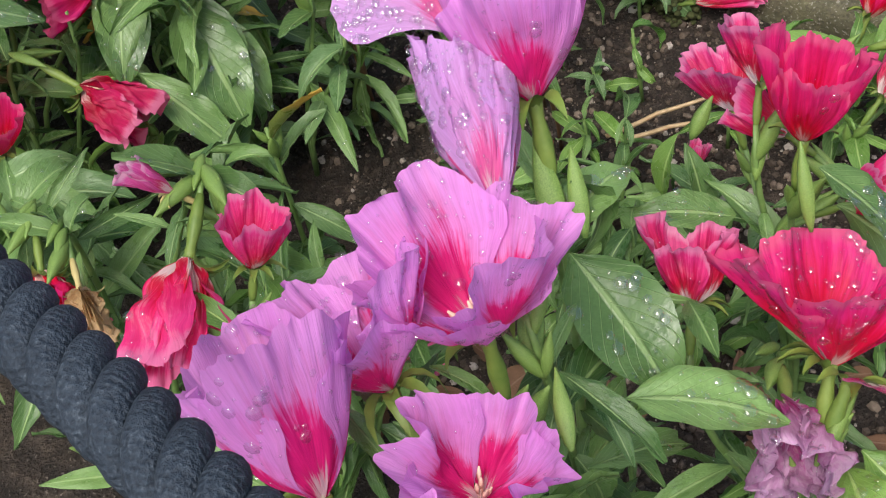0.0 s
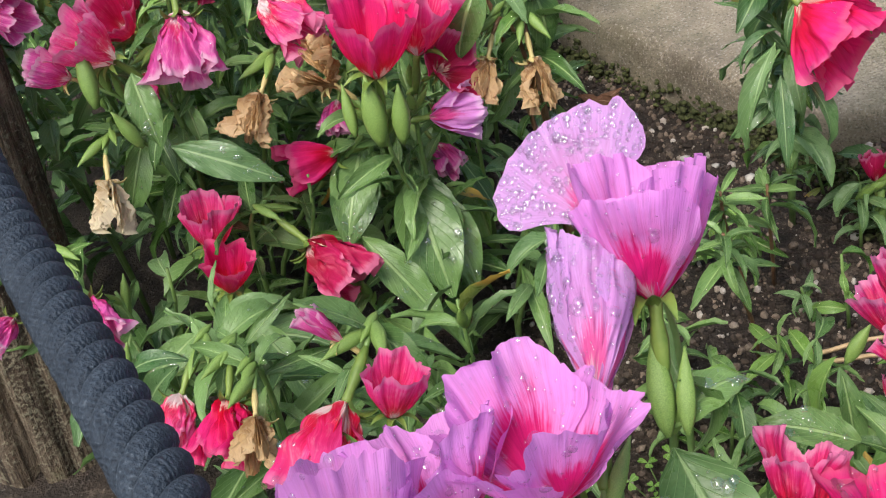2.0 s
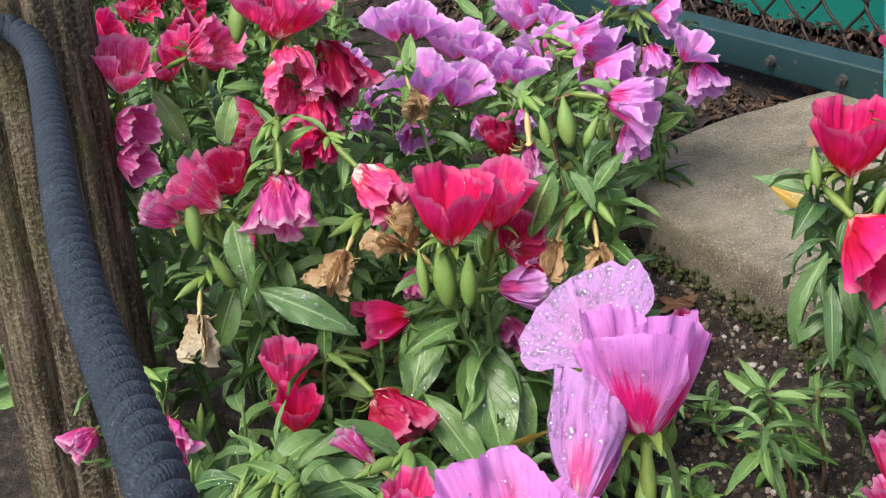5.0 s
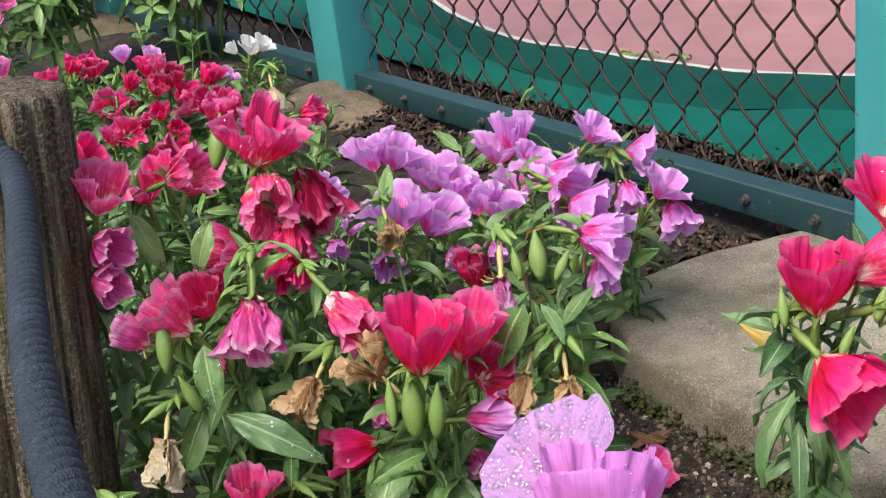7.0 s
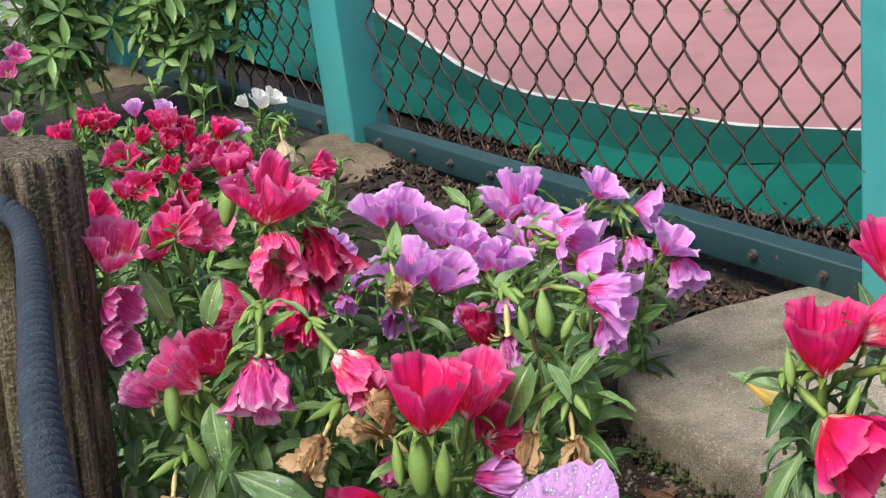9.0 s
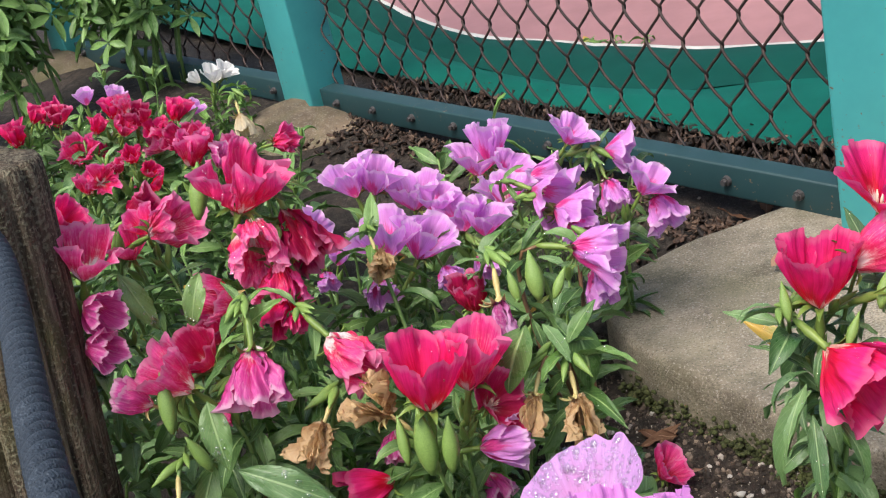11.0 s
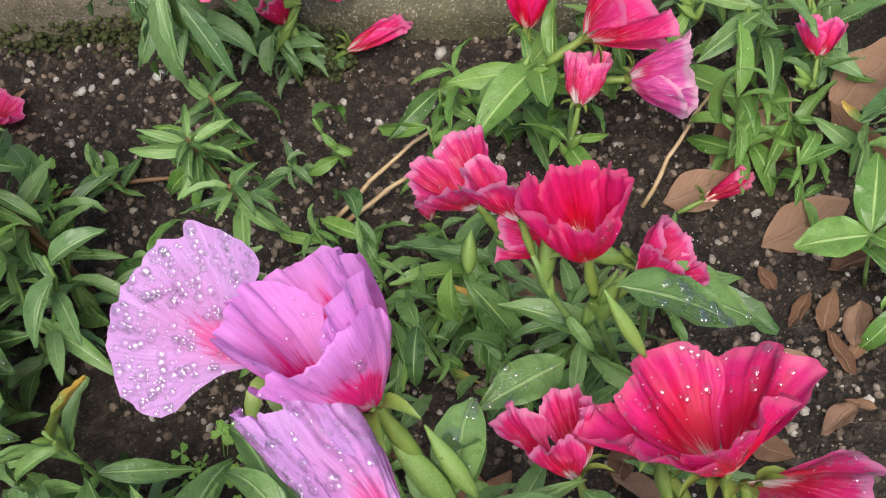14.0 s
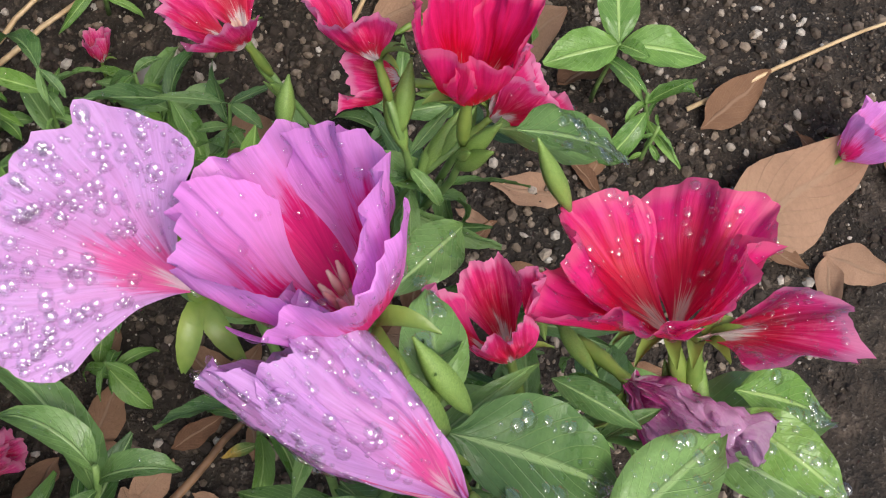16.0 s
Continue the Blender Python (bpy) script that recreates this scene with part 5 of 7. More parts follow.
plant = godetia((-0.2489, 0.9090), "satin flower plant with faded pink and magenta pink blooms", [
    dict(kind="faded", place=(-0.2383, 0.8618, 0.3719), axis=(0.35, -0.20, 0.91), length=0.0470, opens=[30, 26, 34, 24], seed=76, fine=1, ruffle=0.16, drops=20),
    dict(kind="magenta", place=(-0.2423, 0.8562, 0.3573), axis=(0.67, -0.72, -0.20), length=0.0380, opens=[30, 24, 30, 20], seed=77, fine=1),
    dict(kind="magenta", place=(-0.2477, 0.8464, 0.3316), axis=(0.76, -0.64, -0.10), length=0.0340, opens=[26, 22, 30, 16], seed=78, fine=1),
    dict(kind="red", place=(-0.2673, 0.9514, 0.3824), axis=(0.75, -0.26, 0.61), length=0.0277, opens=[30, 34, 26, 30], seed=79),
], 468)
plant = godetia((-0.0161, 0.8955), "satin flower plant with crimson and dried brown blooms", [
    dict(kind="faded", place=(-0.0815, 0.8162, 0.3088), axis=(0.57, -0.61, -0.55), length=0.0477, opens=[17, 13, 14, 12], seed=81, fine=1, drops=16, crumple=0.12, ruffle=0.15, spread=48),
    dict(kind="crimson", place=(0.0218, 0.8586, 0.2799), axis=(-0.11, -0.09, 0.99), length=0.0335, opens=[16, 20, 12, 18], seed=82, fine=1, crumple=0.08),
    dict(kind="withered", place=(0.0373, 0.8153, 0.3067), axis=(-0.07, -0.62, -0.78), length=0.0431, opens=[8, 12, 8, 10], seed=83, base=25, fine=1, crumple=0.12, stamens=False, dry=True),
    dict(kind="dried", place=(-0.0419, 0.9720, 0.2965), axis=(0.15, -0.85, -0.50), length=0.0298, opens=[20, 30, 24, 18], seed=343, crumple=0.2, base=34, stamens=False, dry=True, fine=2),
], 515)
plant = godetia((0.0850, 0.8000), "tall satin flower stem with one drooping lilac bloom and pods", [
    dict(kind="lilac", place=(0.0922, 0.8233, 0.3280), axis=(0.91, -0.38, -0.14), length=0.0470, opens=[26, 30, 22, 34], seed=84, fine=2, drops=150, spin=20, ruffle=0.2, crumple=0.05),
    dict(kind="lilac", place=(0.1081, 0.8438, 0.2974), axis=(0.09, -0.63, -0.77), length=0.0303, opens=[22, 11, 24, 13], seed=85, fine=1, crumple=0.12, ruffle=0.15, spread=48),
    dict(kind="dried", place=(0.0708, 0.7620, 0.2512), axis=(-0.01, -0.55, -0.84), length=0.0341, opens=[14, 20, 12, 18], seed=340, crumple=0.2, base=30, spread=26, stamens=False, dry=True, fine=2),
    dict(kind="dried", place=(0.0455, 0.7734, 0.2529), axis=(-0.42, -0.51, -0.75), length=0.0302, opens=[14, 20, 12, 18], seed=341, crumple=0.2, base=30, spread=26, stamens=False, dry=True, fine=2),
], 411, mat=STEM_BROWN)
leaf(plant, (0.0797, 0.7883, 0.2921), (0.014, -0.027, -0.044), 0.0532, "green", pick=1, wide=2.40, roll=0.00)
leaf(plant, (0.0493, 0.7897, 0.2957), (-0.030, -0.022, -0.030), 0.0474, "green", pick=2, wide=2.60, roll=0.00)
leaf(plant, (0.0732, 0.7741, 0.2830), (0.021, 0.010, 0.026), 0.0347, "green", pick=3, wide=2.00, roll=0.00)
leaf(plant, (0.0607, 0.7891, 0.2943), (0.014, -0.027, -0.014), 0.0335, "grey", pick=4, wide=1.80, roll=0.00)
leaf(plant, (0.0541, 0.7922, 0.3023), (-0.020, -0.002, -0.005), 0.0206, "grey", pick=5, wide=1.40, roll=0.00)
bud(plant, (0.0626, 0.7945, 0.3085), (0.000, 0.012, 0.032), 0.0346, 1.50)
bud(plant, (0.0498, 0.8042, 0.3058), (-0.003, 0.008, 0.022), 0.0239, 1.30)
bud(plant, (0.0721, 0.7941, 0.3074), (0.012, 0.007, 0.018), 0.0231, 1.30)
plant = godetia((-0.0201, 1.1903), "satin flower plant with lilac blooms", [
    dict(kind="lilac", place=(-0.0536, 1.1656, 0.2711), axis=(-0.19, 0.05, 0.98), length=0.0446, opens=40, seed=100, fine=1, drops=0, ruffle=0.16),
    dict(kind="lilac", place=(-0.0376, 1.1649, 0.2693), axis=(0.24, 0.04, 0.97), length=0.0434, opens=42, seed=101, fine=1, drops=0, ruffle=0.16),
    dict(kind="lilac", place=(-0.0036, 1.1753, 0.2405), axis=(0.11, -0.06, 0.99), length=0.0499, opens=44, seed=102, fine=1, drops=0, ruffle=0.16),
    dict(kind="lilac", place=(0.0145, 1.1355, 0.2485), axis=(0.21, -0.06, 0.98), length=0.0349, opens=44, seed=103, fine=1, drops=0, ruffle=0.16),
], 418)
plant = godetia((-0.0219, 1.0778), "satin flower plant with lilac blooms", [
    dict(kind="lilac", place=(-0.0347, 1.0511, 0.2515), axis=(0.01, 0.00, 1.00), length=0.0515, opens=46, seed=110, fine=1, drops=0, ruffle=0.16),
    dict(kind="lilac", place=(-0.0120, 1.0491, 0.2461), axis=(0.51, 0.00, 0.86), length=0.0462, opens=42, seed=111, fine=1, drops=0, ruffle=0.16),
    dict(kind="lilac", place=(-0.0490, 1.0459, 0.2378), axis=(0.03, -0.91, -0.42), length=0.0273, opens=34, seed=112, fine=1, drops=0, ruffle=0.15, crumple=0.12, spread=48),
    dict(kind="lilac", place=(0.0081, 1.0451, 0.2358), axis=(0.27, -0.83, -0.49), length=0.0236, opens=31, seed=113, fine=1, drops=0, ruffle=0.15, crumple=0.12, spread=48),
], 419)
plant = godetia((0.0529, 1.1421), "satin flower plant with lilac blooms", [
    dict(kind="lilac", place=(0.0352, 1.1090, 0.2351), axis=(-0.04, 0.00, 1.00), length=0.0431, opens=44, seed=120, fine=1, drops=0, ruffle=0.16),
    dict(kind="lilac", place=(0.0518, 1.0878, 0.2358), axis=(0.22, -0.01, 0.98), length=0.0392, opens=44, seed=121, fine=1, drops=0, ruffle=0.16),
    dict(kind="lilac", place=(0.0827, 1.1694, 0.2253), axis=(0.11, -0.17, 0.98), length=0.0418, opens=48, seed=122, fine=1, drops=0, ruffle=0.16),
    dict(kind="lilac", place=(0.0421, 1.0822, 0.2209), axis=(0.24, -0.74, -0.63), length=0.0283, opens=29, seed=123, fine=1, drops=0, ruffle=0.15, crumple=0.12, spread=48),
], 420)
plant = godetia((0.0881, 1.2667), "satin flower plant with lilac blooms", [
    dict(kind="lilac", place=(0.0674, 1.2563, 0.2286), axis=(0.17, -0.00, 0.99), length=0.0445, opens=50, seed=130, fine=1, drops=0, ruffle=0.16),
    dict(kind="lilac", place=(0.0828, 1.2598, 0.2378), axis=(0.14, 0.16, 0.98), length=0.0506, opens=26, seed=131, fine=1, drops=0, ruffle=0.16),
    dict(kind="lilac", place=(0.0885, 1.2160, 0.2353), axis=(0.61, -0.30, 0.73), length=0.0359, opens=54, seed=132, fine=1, drops=0, ruffle=0.16),
    dict(kind="lilac", place=(0.1137, 1.2149, 0.2324), axis=(0.95, -0.32, 0.05), length=0.0395, opens=28, seed=133, fine=1, drops=0, ruffle=0.16),
], 421)
plant = godetia((0.1186, 1.1465), "satin flower plant with lilac blooms", [
    dict(kind="lilac", place=(0.1056, 1.1362, 0.2504), axis=(0.70, -0.67, -0.25), length=0.0495, opens=50, seed=140, fine=1, drops=0, ruffle=0.16),
    dict(kind="lilac", place=(0.1197, 1.1102, 0.2385), axis=(0.74, -0.61, -0.27), length=0.0465, opens=48, seed=141, fine=1, drops=0, ruffle=0.16),
    dict(kind="lilac", place=(0.1304, 1.1032, 0.2201), axis=(0.57, -0.72, -0.38), length=0.0332, opens=31, seed=142, fine=1, drops=0, ruffle=0.15, crumple=0.12, spread=48),
], 422)
plant = godetia((0.1939, 1.2245), "satin flower plant with lilac blooms", [
    dict(kind="lilac", place=(0.1564, 1.2227, 0.2529), axis=(0.60, -0.13, 0.79), length=0.0336, opens=54, seed=150, fine=1, drops=0, ruffle=0.16),
    dict(kind="lilac", place=(0.1917, 1.2178, 0.2403), axis=(0.93, -0.36, -0.10), length=0.0395, opens=40, seed=151, fine=1, drops=0, ruffle=0.16),
    dict(kind="lilac", place=(0.1842, 1.1893, 0.2215), axis=(0.14, -0.63, -0.77), length=0.0378, opens=21, seed=152, fine=1, drops=0, ruffle=0.15, crumple=0.12, spread=48),
    dict(kind="lilac", place=(0.2101, 1.1627, 0.2079), axis=(0.56, -0.13, 0.82), length=0.0383, opens=48, seed=153, fine=1, drops=0, ruffle=0.16),
    dict(kind="lilac", place=(0.2270, 1.1800, 0.1971), axis=(0.20, -0.66, -0.72), length=0.0425, opens=25, seed=154, fine=1, drops=0, ruffle=0.15, crumple=0.12, spread=48),
], 423)
plant = godetia((-0.0919, 1.0855), "satin flower plant with lilac blooms", [
    dict(kind="lilac", place=(-0.1021, 1.0245, 0.2937), axis=(0.82, -0.17, 0.55), length=0.0365, opens=42, seed=160, fine=1, drops=0, ruffle=0.16),
    dict(kind="lilac", place=(-0.0901, 1.0338, 0.2620), axis=(0.13, -0.82, -0.56), length=0.0206, opens=25, seed=161, fine=1, drops=0, ruffle=0.15, crumple=0.12, spread=48),
    dict(kind="lilac", place=(-0.0835, 1.1082, 0.2327), axis=(0.32, -0.11, 0.94), length=0.0199, opens=38, seed=162, fine=1, drops=0, ruffle=0.16),
], 424)
plant = godetia((-0.4868, 1.7672), "satin flower plant with red blooms", [
    dict(kind="red", place=(-0.5000, 1.7327, 0.2417), axis=(0.01, -0.05, 1.00), length=0.0418, opens=20, seed=200, fine=0, drops=0, ruffle=0.2, crumple=0.13, stamens=False),
    dict(kind="red", place=(-0.4735, 1.7418, 0.2656), axis=(0.53, -0.02, 0.85), length=0.0290, opens=25, seed=201, fine=0, drops=0, ruffle=0.2, crumple=0.07, stamens=False),
], 362)
plant = godetia((-0.4292, 1.7591), "satin flower plant with crimson and rose red blooms", [
    dict(kind="crimson", place=(-0.4396, 1.7383, 0.2566), axis=(0.21, -0.06, 0.98), length=0.0322, opens=30, seed=202, fine=0, drops=0, ruffle=0.2, crumple=0.10, stamens=False),
    dict(kind="rose", place=(-0.4187, 1.7199, 0.2082), axis=(-0.06, -0.67, 0.74), length=0.0442, opens=35, seed=203, fine=0, drops=0, ruffle=0.2, crumple=0.13, stamens=False),
], 363)
plant = godetia((-0.3812, 1.7624), "satin flower plant with red blooms", [
    dict(kind="red", place=(-0.3957, 1.7299, 0.2347), axis=(0.42, -0.11, 0.90), length=0.0306, opens=20, seed=204, fine=0, drops=0, ruffle=0.2, crumple=0.07, stamens=False),
    dict(kind="red", place=(-0.3666, 1.7350, 0.2481), axis=(0.11, -0.06, 0.99), length=0.0338, opens=25, seed=205, fine=0, drops=0, ruffle=0.2, crumple=0.10, stamens=False),
], 364)
plant = godetia((-0.3200, 1.7519), "satin flower plant with crimson and faded pink blooms", [
    dict(kind="crimson", place=(-0.3399, 1.7288, 0.2318), axis=(0.21, -0.20, 0.96), length=0.0402, opens=30, seed=206, fine=0, drops=0, ruffle=0.2, crumple=0.13, stamens=False),
    dict(kind="red", place=(-0.3170, 1.7208, 0.2109), axis=(0.20, -0.34, 0.92), length=0.0362, opens=35, seed=207, fine=0, drops=0, ruffle=0.2, crumple=0.07, stamens=False),
    dict(kind="faded", place=(-0.3031, 1.7160, 0.1984), axis=(-0.79, -0.11, 0.60), length=0.0418, opens=30, seed=210, fine=0, drops=0, ruffle=0.2, crumple=0.07, stamens=False),
], 365)
plant = godetia((-0.2891, 1.7570), "satin flower plant with red blooms", [
    dict(kind="red", place=(-0.2891, 1.7270, 0.2274), axis=(0.42, 0.01, 0.91), length=0.0386, opens=20, seed=208, fine=0, drops=0, ruffle=0.2, crumple=0.10, stamens=False),
], 366)
plant = godetia((-0.2189, 1.4673), "satin flower plant with magenta pink and rose red blooms", [
    dict(kind="rose", place=(-0.2365, 1.4365, 0.2514), axis=(0.22, 0.04, 0.97), length=0.0474, opens=25, seed=209, fine=0, drops=0, ruffle=0.2, crumple=0.13, stamens=False),
    dict(kind="rose", place=(-0.2138, 1.4413, 0.2641), axis=(-0.21, -0.08, 0.97), length=0.0306, opens=20, seed=216, fine=0, drops=0, ruffle=0.2, crumple=0.07, stamens=False),
    dict(kind="magenta", place=(-0.2065, 1.4340, 0.2448), axis=(0.51, -0.25, 0.82), length=0.0339, opens=30, seed=218, fine=0, drops=0, ruffle=0.2, crumple=0.13, stamens=False),
], 415)
plant = godetia((-0.3043, 1.3956), "satin flower plant with crimson and red blooms", [
    dict(kind="rose", place=(-0.3428, 1.4390, 0.2576), axis=(0.46, -0.76, 0.46), length=0.0312, opens=35, seed=211, fine=0, drops=0, ruffle=0.2, crumple=0.10, stamens=False),
    dict(kind="red", place=(-0.2996, 1.4440, 0.2710), axis=(0.08, -0.48, 0.87), length=0.0271, opens=20, seed=212, fine=0, drops=0, ruffle=0.2, crumple=0.13, stamens=False),
    dict(kind="crimson", place=(-0.3178, 1.4409, 0.2627), axis=(-0.11, -0.09, 0.99), length=0.0190, opens=30, seed=214, fine=0, drops=0, ruffle=0.2, crumple=0.10, stamens=False),
    dict(kind="crimson", place=(-0.2569, 1.1385, 0.3118), axis=(0.92, -0.20, 0.34), length=0.0369, opens=35, seed=215, fine=0, drops=0, ruffle=0.2, crumple=0.13, stamens=False),
], 413)
plant = godetia((-0.2887, 1.4677), "satin flower plant with red blooms", [
    dict(kind="red", place=(-0.2887, 1.4377, 0.2544), axis=(0.50, -0.59, 0.64), length=0.0244, opens=25, seed=213, fine=0, drops=0, ruffle=0.2, crumple=0.07, stamens=False),
], 414)
plant = godetia((-0.1426, 1.4681), "satin flower plant with rose red blooms", [
    dict(kind="rose", place=(-0.1426, 1.4381, 0.2558), axis=(0.90, -0.42, 0.16), length=0.0339, opens=25, seed=217, fine=0, drops=0, ruffle=0.2, crumple=0.10, stamens=False),
], 417)
plant = godetia((-0.3139, 1.1711), "satin flower plant with rose red blooms", [
    dict(kind="rose", place=(-0.3139, 1.1411, 0.3184), axis=(0.75, -0.26, 0.61), length=0.0271, opens=35, seed=219, fine=0, drops=0, ruffle=0.2, crumple=0.07, stamens=False),
], 412)
plant = godetia((-0.3701, 1.9017), "satin flower plant with lilac blooms", [
    dict(kind="lilac", place=(-0.4352, 1.9107, 0.2317), axis=(0.01, -0.05, 1.00), length=0.0288, opens=34, seed=230),
    dict(kind="lilac", place=(-0.3968, 1.9081, 0.2248), axis=(0.42, 0.01, 0.91), length=0.0322, opens=32, seed=231),
    dict(kind="lilac", place=(-0.2782, 1.7964, 0.2128), axis=(0.68, -0.11, 0.72), length=0.0290, opens=30, seed=232),
], 421)
plant = godetia((-0.2683, 2.0908), "low plant with white blooms and bright leaves", [
    dict(kind="white", place=(-0.2654, 2.0530, 0.1843), axis=(0.31, -0.06, 0.95), length=0.0365, opens=46, seed=240),
    dict(kind="white", place=(-0.2510, 2.0546, 0.1886), axis=(0.61, -0.16, 0.77), length=0.0329, opens=42, seed=241),
    dict(kind="white", place=(-0.2885, 2.0748, 0.1854), axis=(-0.61, -0.19, 0.77), length=0.0258, opens=24, seed=242),
], 594, key='fresh', leaf_len=(0.025, 0.04))
plant = godetia((-0.2219, 1.9250), "low plant with one withered cream bloom", [
    dict(kind="cream", place=(-0.2219, 1.8950, 0.1709), axis=(0.10, -0.64, -0.76), length=0.0441, opens=12, seed=243, crumple=0.08, dry=True, ruffle=0.15, spread=48),
], 595, key='fresh', leaf_len=(0.025, 0.04))
plant = godetia((-0.8970, 3.0281), "satin flower plant with white blooms", [
    dict(kind="white", place=(-0.9194, 3.0275, 0.2127), axis=(0.29, -0.48, 0.83), length=0.0678, opens=46, seed=248, stamens=False),
    dict(kind="white", place=(-0.8746, 2.9687, 0.1990), axis=(0.59, -0.69, 0.43), length=0.0564, opens=40, seed=249, stamens=False),
], 432)
plant = godetia((-0.7185, 2.3240), "satin flower plant with magenta pink blooms", [
    dict(kind="magenta", place=(-0.7104, 2.2972, 0.2626), axis=(0.43, -0.48, 0.77), length=0.0400, opens=34, seed=250),
    dict(kind="magenta", place=(-0.7267, 2.2908, 0.2456), axis=(0.17, -0.80, 0.58), length=0.0360, opens=34, seed=251),
], 482)
plant = godetia((-0.5139, 1.5869), "satin flower plant with magenta pink blooms", [
    dict(kind="magenta", place=(-0.5373, 1.6645, 0.2874), axis=(0.01, 0.04, 1.00), length=0.0333, opens=28, seed=245),
    dict(kind="magenta", place=(-0.4904, 1.4492, 0.2840), axis=(0.44, -0.01, 0.90), length=0.0326, opens=28, seed=246),
], 542)
plant = godetia((0.2620, 0.8300), "slender satin flower plant with red blooms and drooping leaves", [
    dict(kind="red", place=(0.2384, 0.7592, 0.2725), axis=(0.08, -0.01, 1.00), length=0.0598, opens=[27, 30, 26, 28], seed=301, fine=2, spin=40, drops=12),
    dict(kind="scarlet", place=(0.2347, 0.7412, 0.2531), axis=(0.39, -0.83, -0.40), length=0.0610, opens=[36, 30, 38, 28], seed=302, fine=2, drops=60, spin=10, ruffle=0.15, spread=66, crumple=0.05),
    dict(kind="red", place=(0.2907, 0.7785, 0.3197), axis=(0.41, -0.11, 0.91), length=0.0505, opens=[72, 60, 66, 50], seed=303, fine=1, drops=24, spin=20),
    dict(kind="faded", place=(0.2623, 0.7662, 0.2929), axis=(0.88, -0.20, 0.43), length=0.0561, opens=[22, 26, 20, 18], seed=304, fine=1, drops=20, crumple=0.04),
    dict(kind="crimson", place=(0.2807, 0.7455, 0.2810), axis=(0.68, -0.61, 0.41), length=0.0610, opens=[52, 44, 56, 40], seed=305, fine=1, drops=10),
    dict(kind="rose", place=(0.3058, 0.7550, 0.2625), axis=(0.20, -0.83, -0.53), length=0.0359, opens=[24, 13, 26, 14], seed=306, fine=1, crumple=0.12, ruffle=0.15, spread=48),
    dict(kind="withered", place=(0.2875, 0.7205, 0.2197), axis=(0.22, -0.67, -0.71), length=0.0280, opens=[6, 8, 6, 8], seed=307, base=20, crumple=0.06, stamens=False),
], 542, leaf_len=(0.03, 0.06), key='grey', step=0.014)
leaf(plant, (0.2199, 0.7399, 0.2393), (-0.036, -0.012, 0.012), 0.0402, "grey", pick=3, wide=0.80, roll=0.00)
leaf(plant, (0.2168, 0.7367, 0.2333), (-0.035, -0.031, -0.020), 0.0508, "grey", pick=2, wide=1.00, roll=0.00)
leaf(plant, (0.2159, 0.7267, 0.2159), (-0.013, -0.044, -0.038), 0.0590, "grey", pick=4, wide=1.10, roll=0.00)
leaf(plant, (0.2187, 0.7341, 0.2291), (-0.053, -0.033, -0.028), 0.0682, "grey", pick=6, wide=0.60, roll=0.00)
leaf(plant, (0.2581, 0.7381, 0.2439), (0.027, -0.026, -0.000), 0.0376, "grey", pick=1, wide=1.10, roll=0.00)
leaf(plant, (0.2343, 0.7457, 0.2521), (-0.023, -0.025, -0.007), 0.0347, "grey", pick=5, wide=0.80, roll=0.00)
leaf(plant, (0.2294, 0.7224, 0.2112), (0.019, -0.040, -0.024), 0.0499, "grey", pick=7, wide=0.70, roll=0.00)
leaf(plant, (0.2836, 0.7507, 0.2706), (0.003, -0.038, -0.024), 0.0446, "grey", pick=8, wide=1.00, roll=0.00)
bud(plant, (0.2169, 0.7574, 0.2687), (0.002, 0.014, 0.024), 0.0278, 1.20)
bud(plant, (0.2456, 0.7341, 0.2545), (0.013, 0.009, 0.018), 0.0243, 1.20)
bud(plant, (0.2687, 0.7329, 0.2770), (0.011, 0.011, 0.021), 0.0256, 1.50)
bud(plant, (0.2871, 0.7363, 0.2665), (0.010, 0.008, 0.016), 0.0204, 1.50)
plant = godetia((0.3180, 0.8000), "small satin flower plant with two wilting red blooms", [
    dict(kind="crimson", place=(0.3108, 0.7911, 0.0551), axis=(0.17, 0.45, 0.88), length=0.0261, opens=28, seed=311, fine=1),
    dict(kind="faded", place=(0.3271, 0.7851, 0.0693), axis=(0.80, -0.14, 0.58), length=0.0417, opens=[22, 40, 20, 30], seed=312, fine=1),
    dict(kind="red", place=(0.3363, 0.7795, 0.0679), axis=(0.64, -0.77, 0.01), length=0.0230, opens=[20, 26, 18, 22], seed=313, fine=1),
], 592, key='grey', leaf_len=(0.03, 0.05))
plant = godetia((0.4000, 0.6000), "satin flower plant with clustered wilting red blooms", [
    dict(kind="red", place=(0.3382, 0.5873, 0.1250), axis=(0.54, 0.19, 0.82), length=0.0390, opens=[18, 22, 16, 20], seed=321, fine=1),
    dict(kind="rose", place=(0.3365, 0.5436, 0.1420), axis=(0.75, -0.57, 0.35), length=0.0545, opens=[40, 36, 44, 30], seed=322, fine=1, drops=20),
    dict(kind="faded", place=(0.3057, 0.5312, 0.1212), axis=(0.69, 0.09, 0.72), length=0.0363, opens=[16, 22, 18, 20], seed=323, fine=1, crumple=0.06),
    dict(kind="magenta", place=(0.3346, 0.5177, 0.1201), axis=(0.47, -0.88, 0.01), length=0.0496, opens=[30, 36, 26, 34], seed=324, fine=1, crumple=0.04),
    dict(kind="lilac", place=(0.4239, 0.5323, 0.1096), axis=(0.16, 0.48, 0.86), length=0.0278, opens=30, seed=325, fine=1),
], 593, leaf_len=(0.03, 0.055), key='fresh')
leaf(plant, (0.3221, 0.5646, 0.1275), (-0.066, 0.009, 0.011), 0.0671, "fresh", pick=2, wide=1.50, roll=0.00)
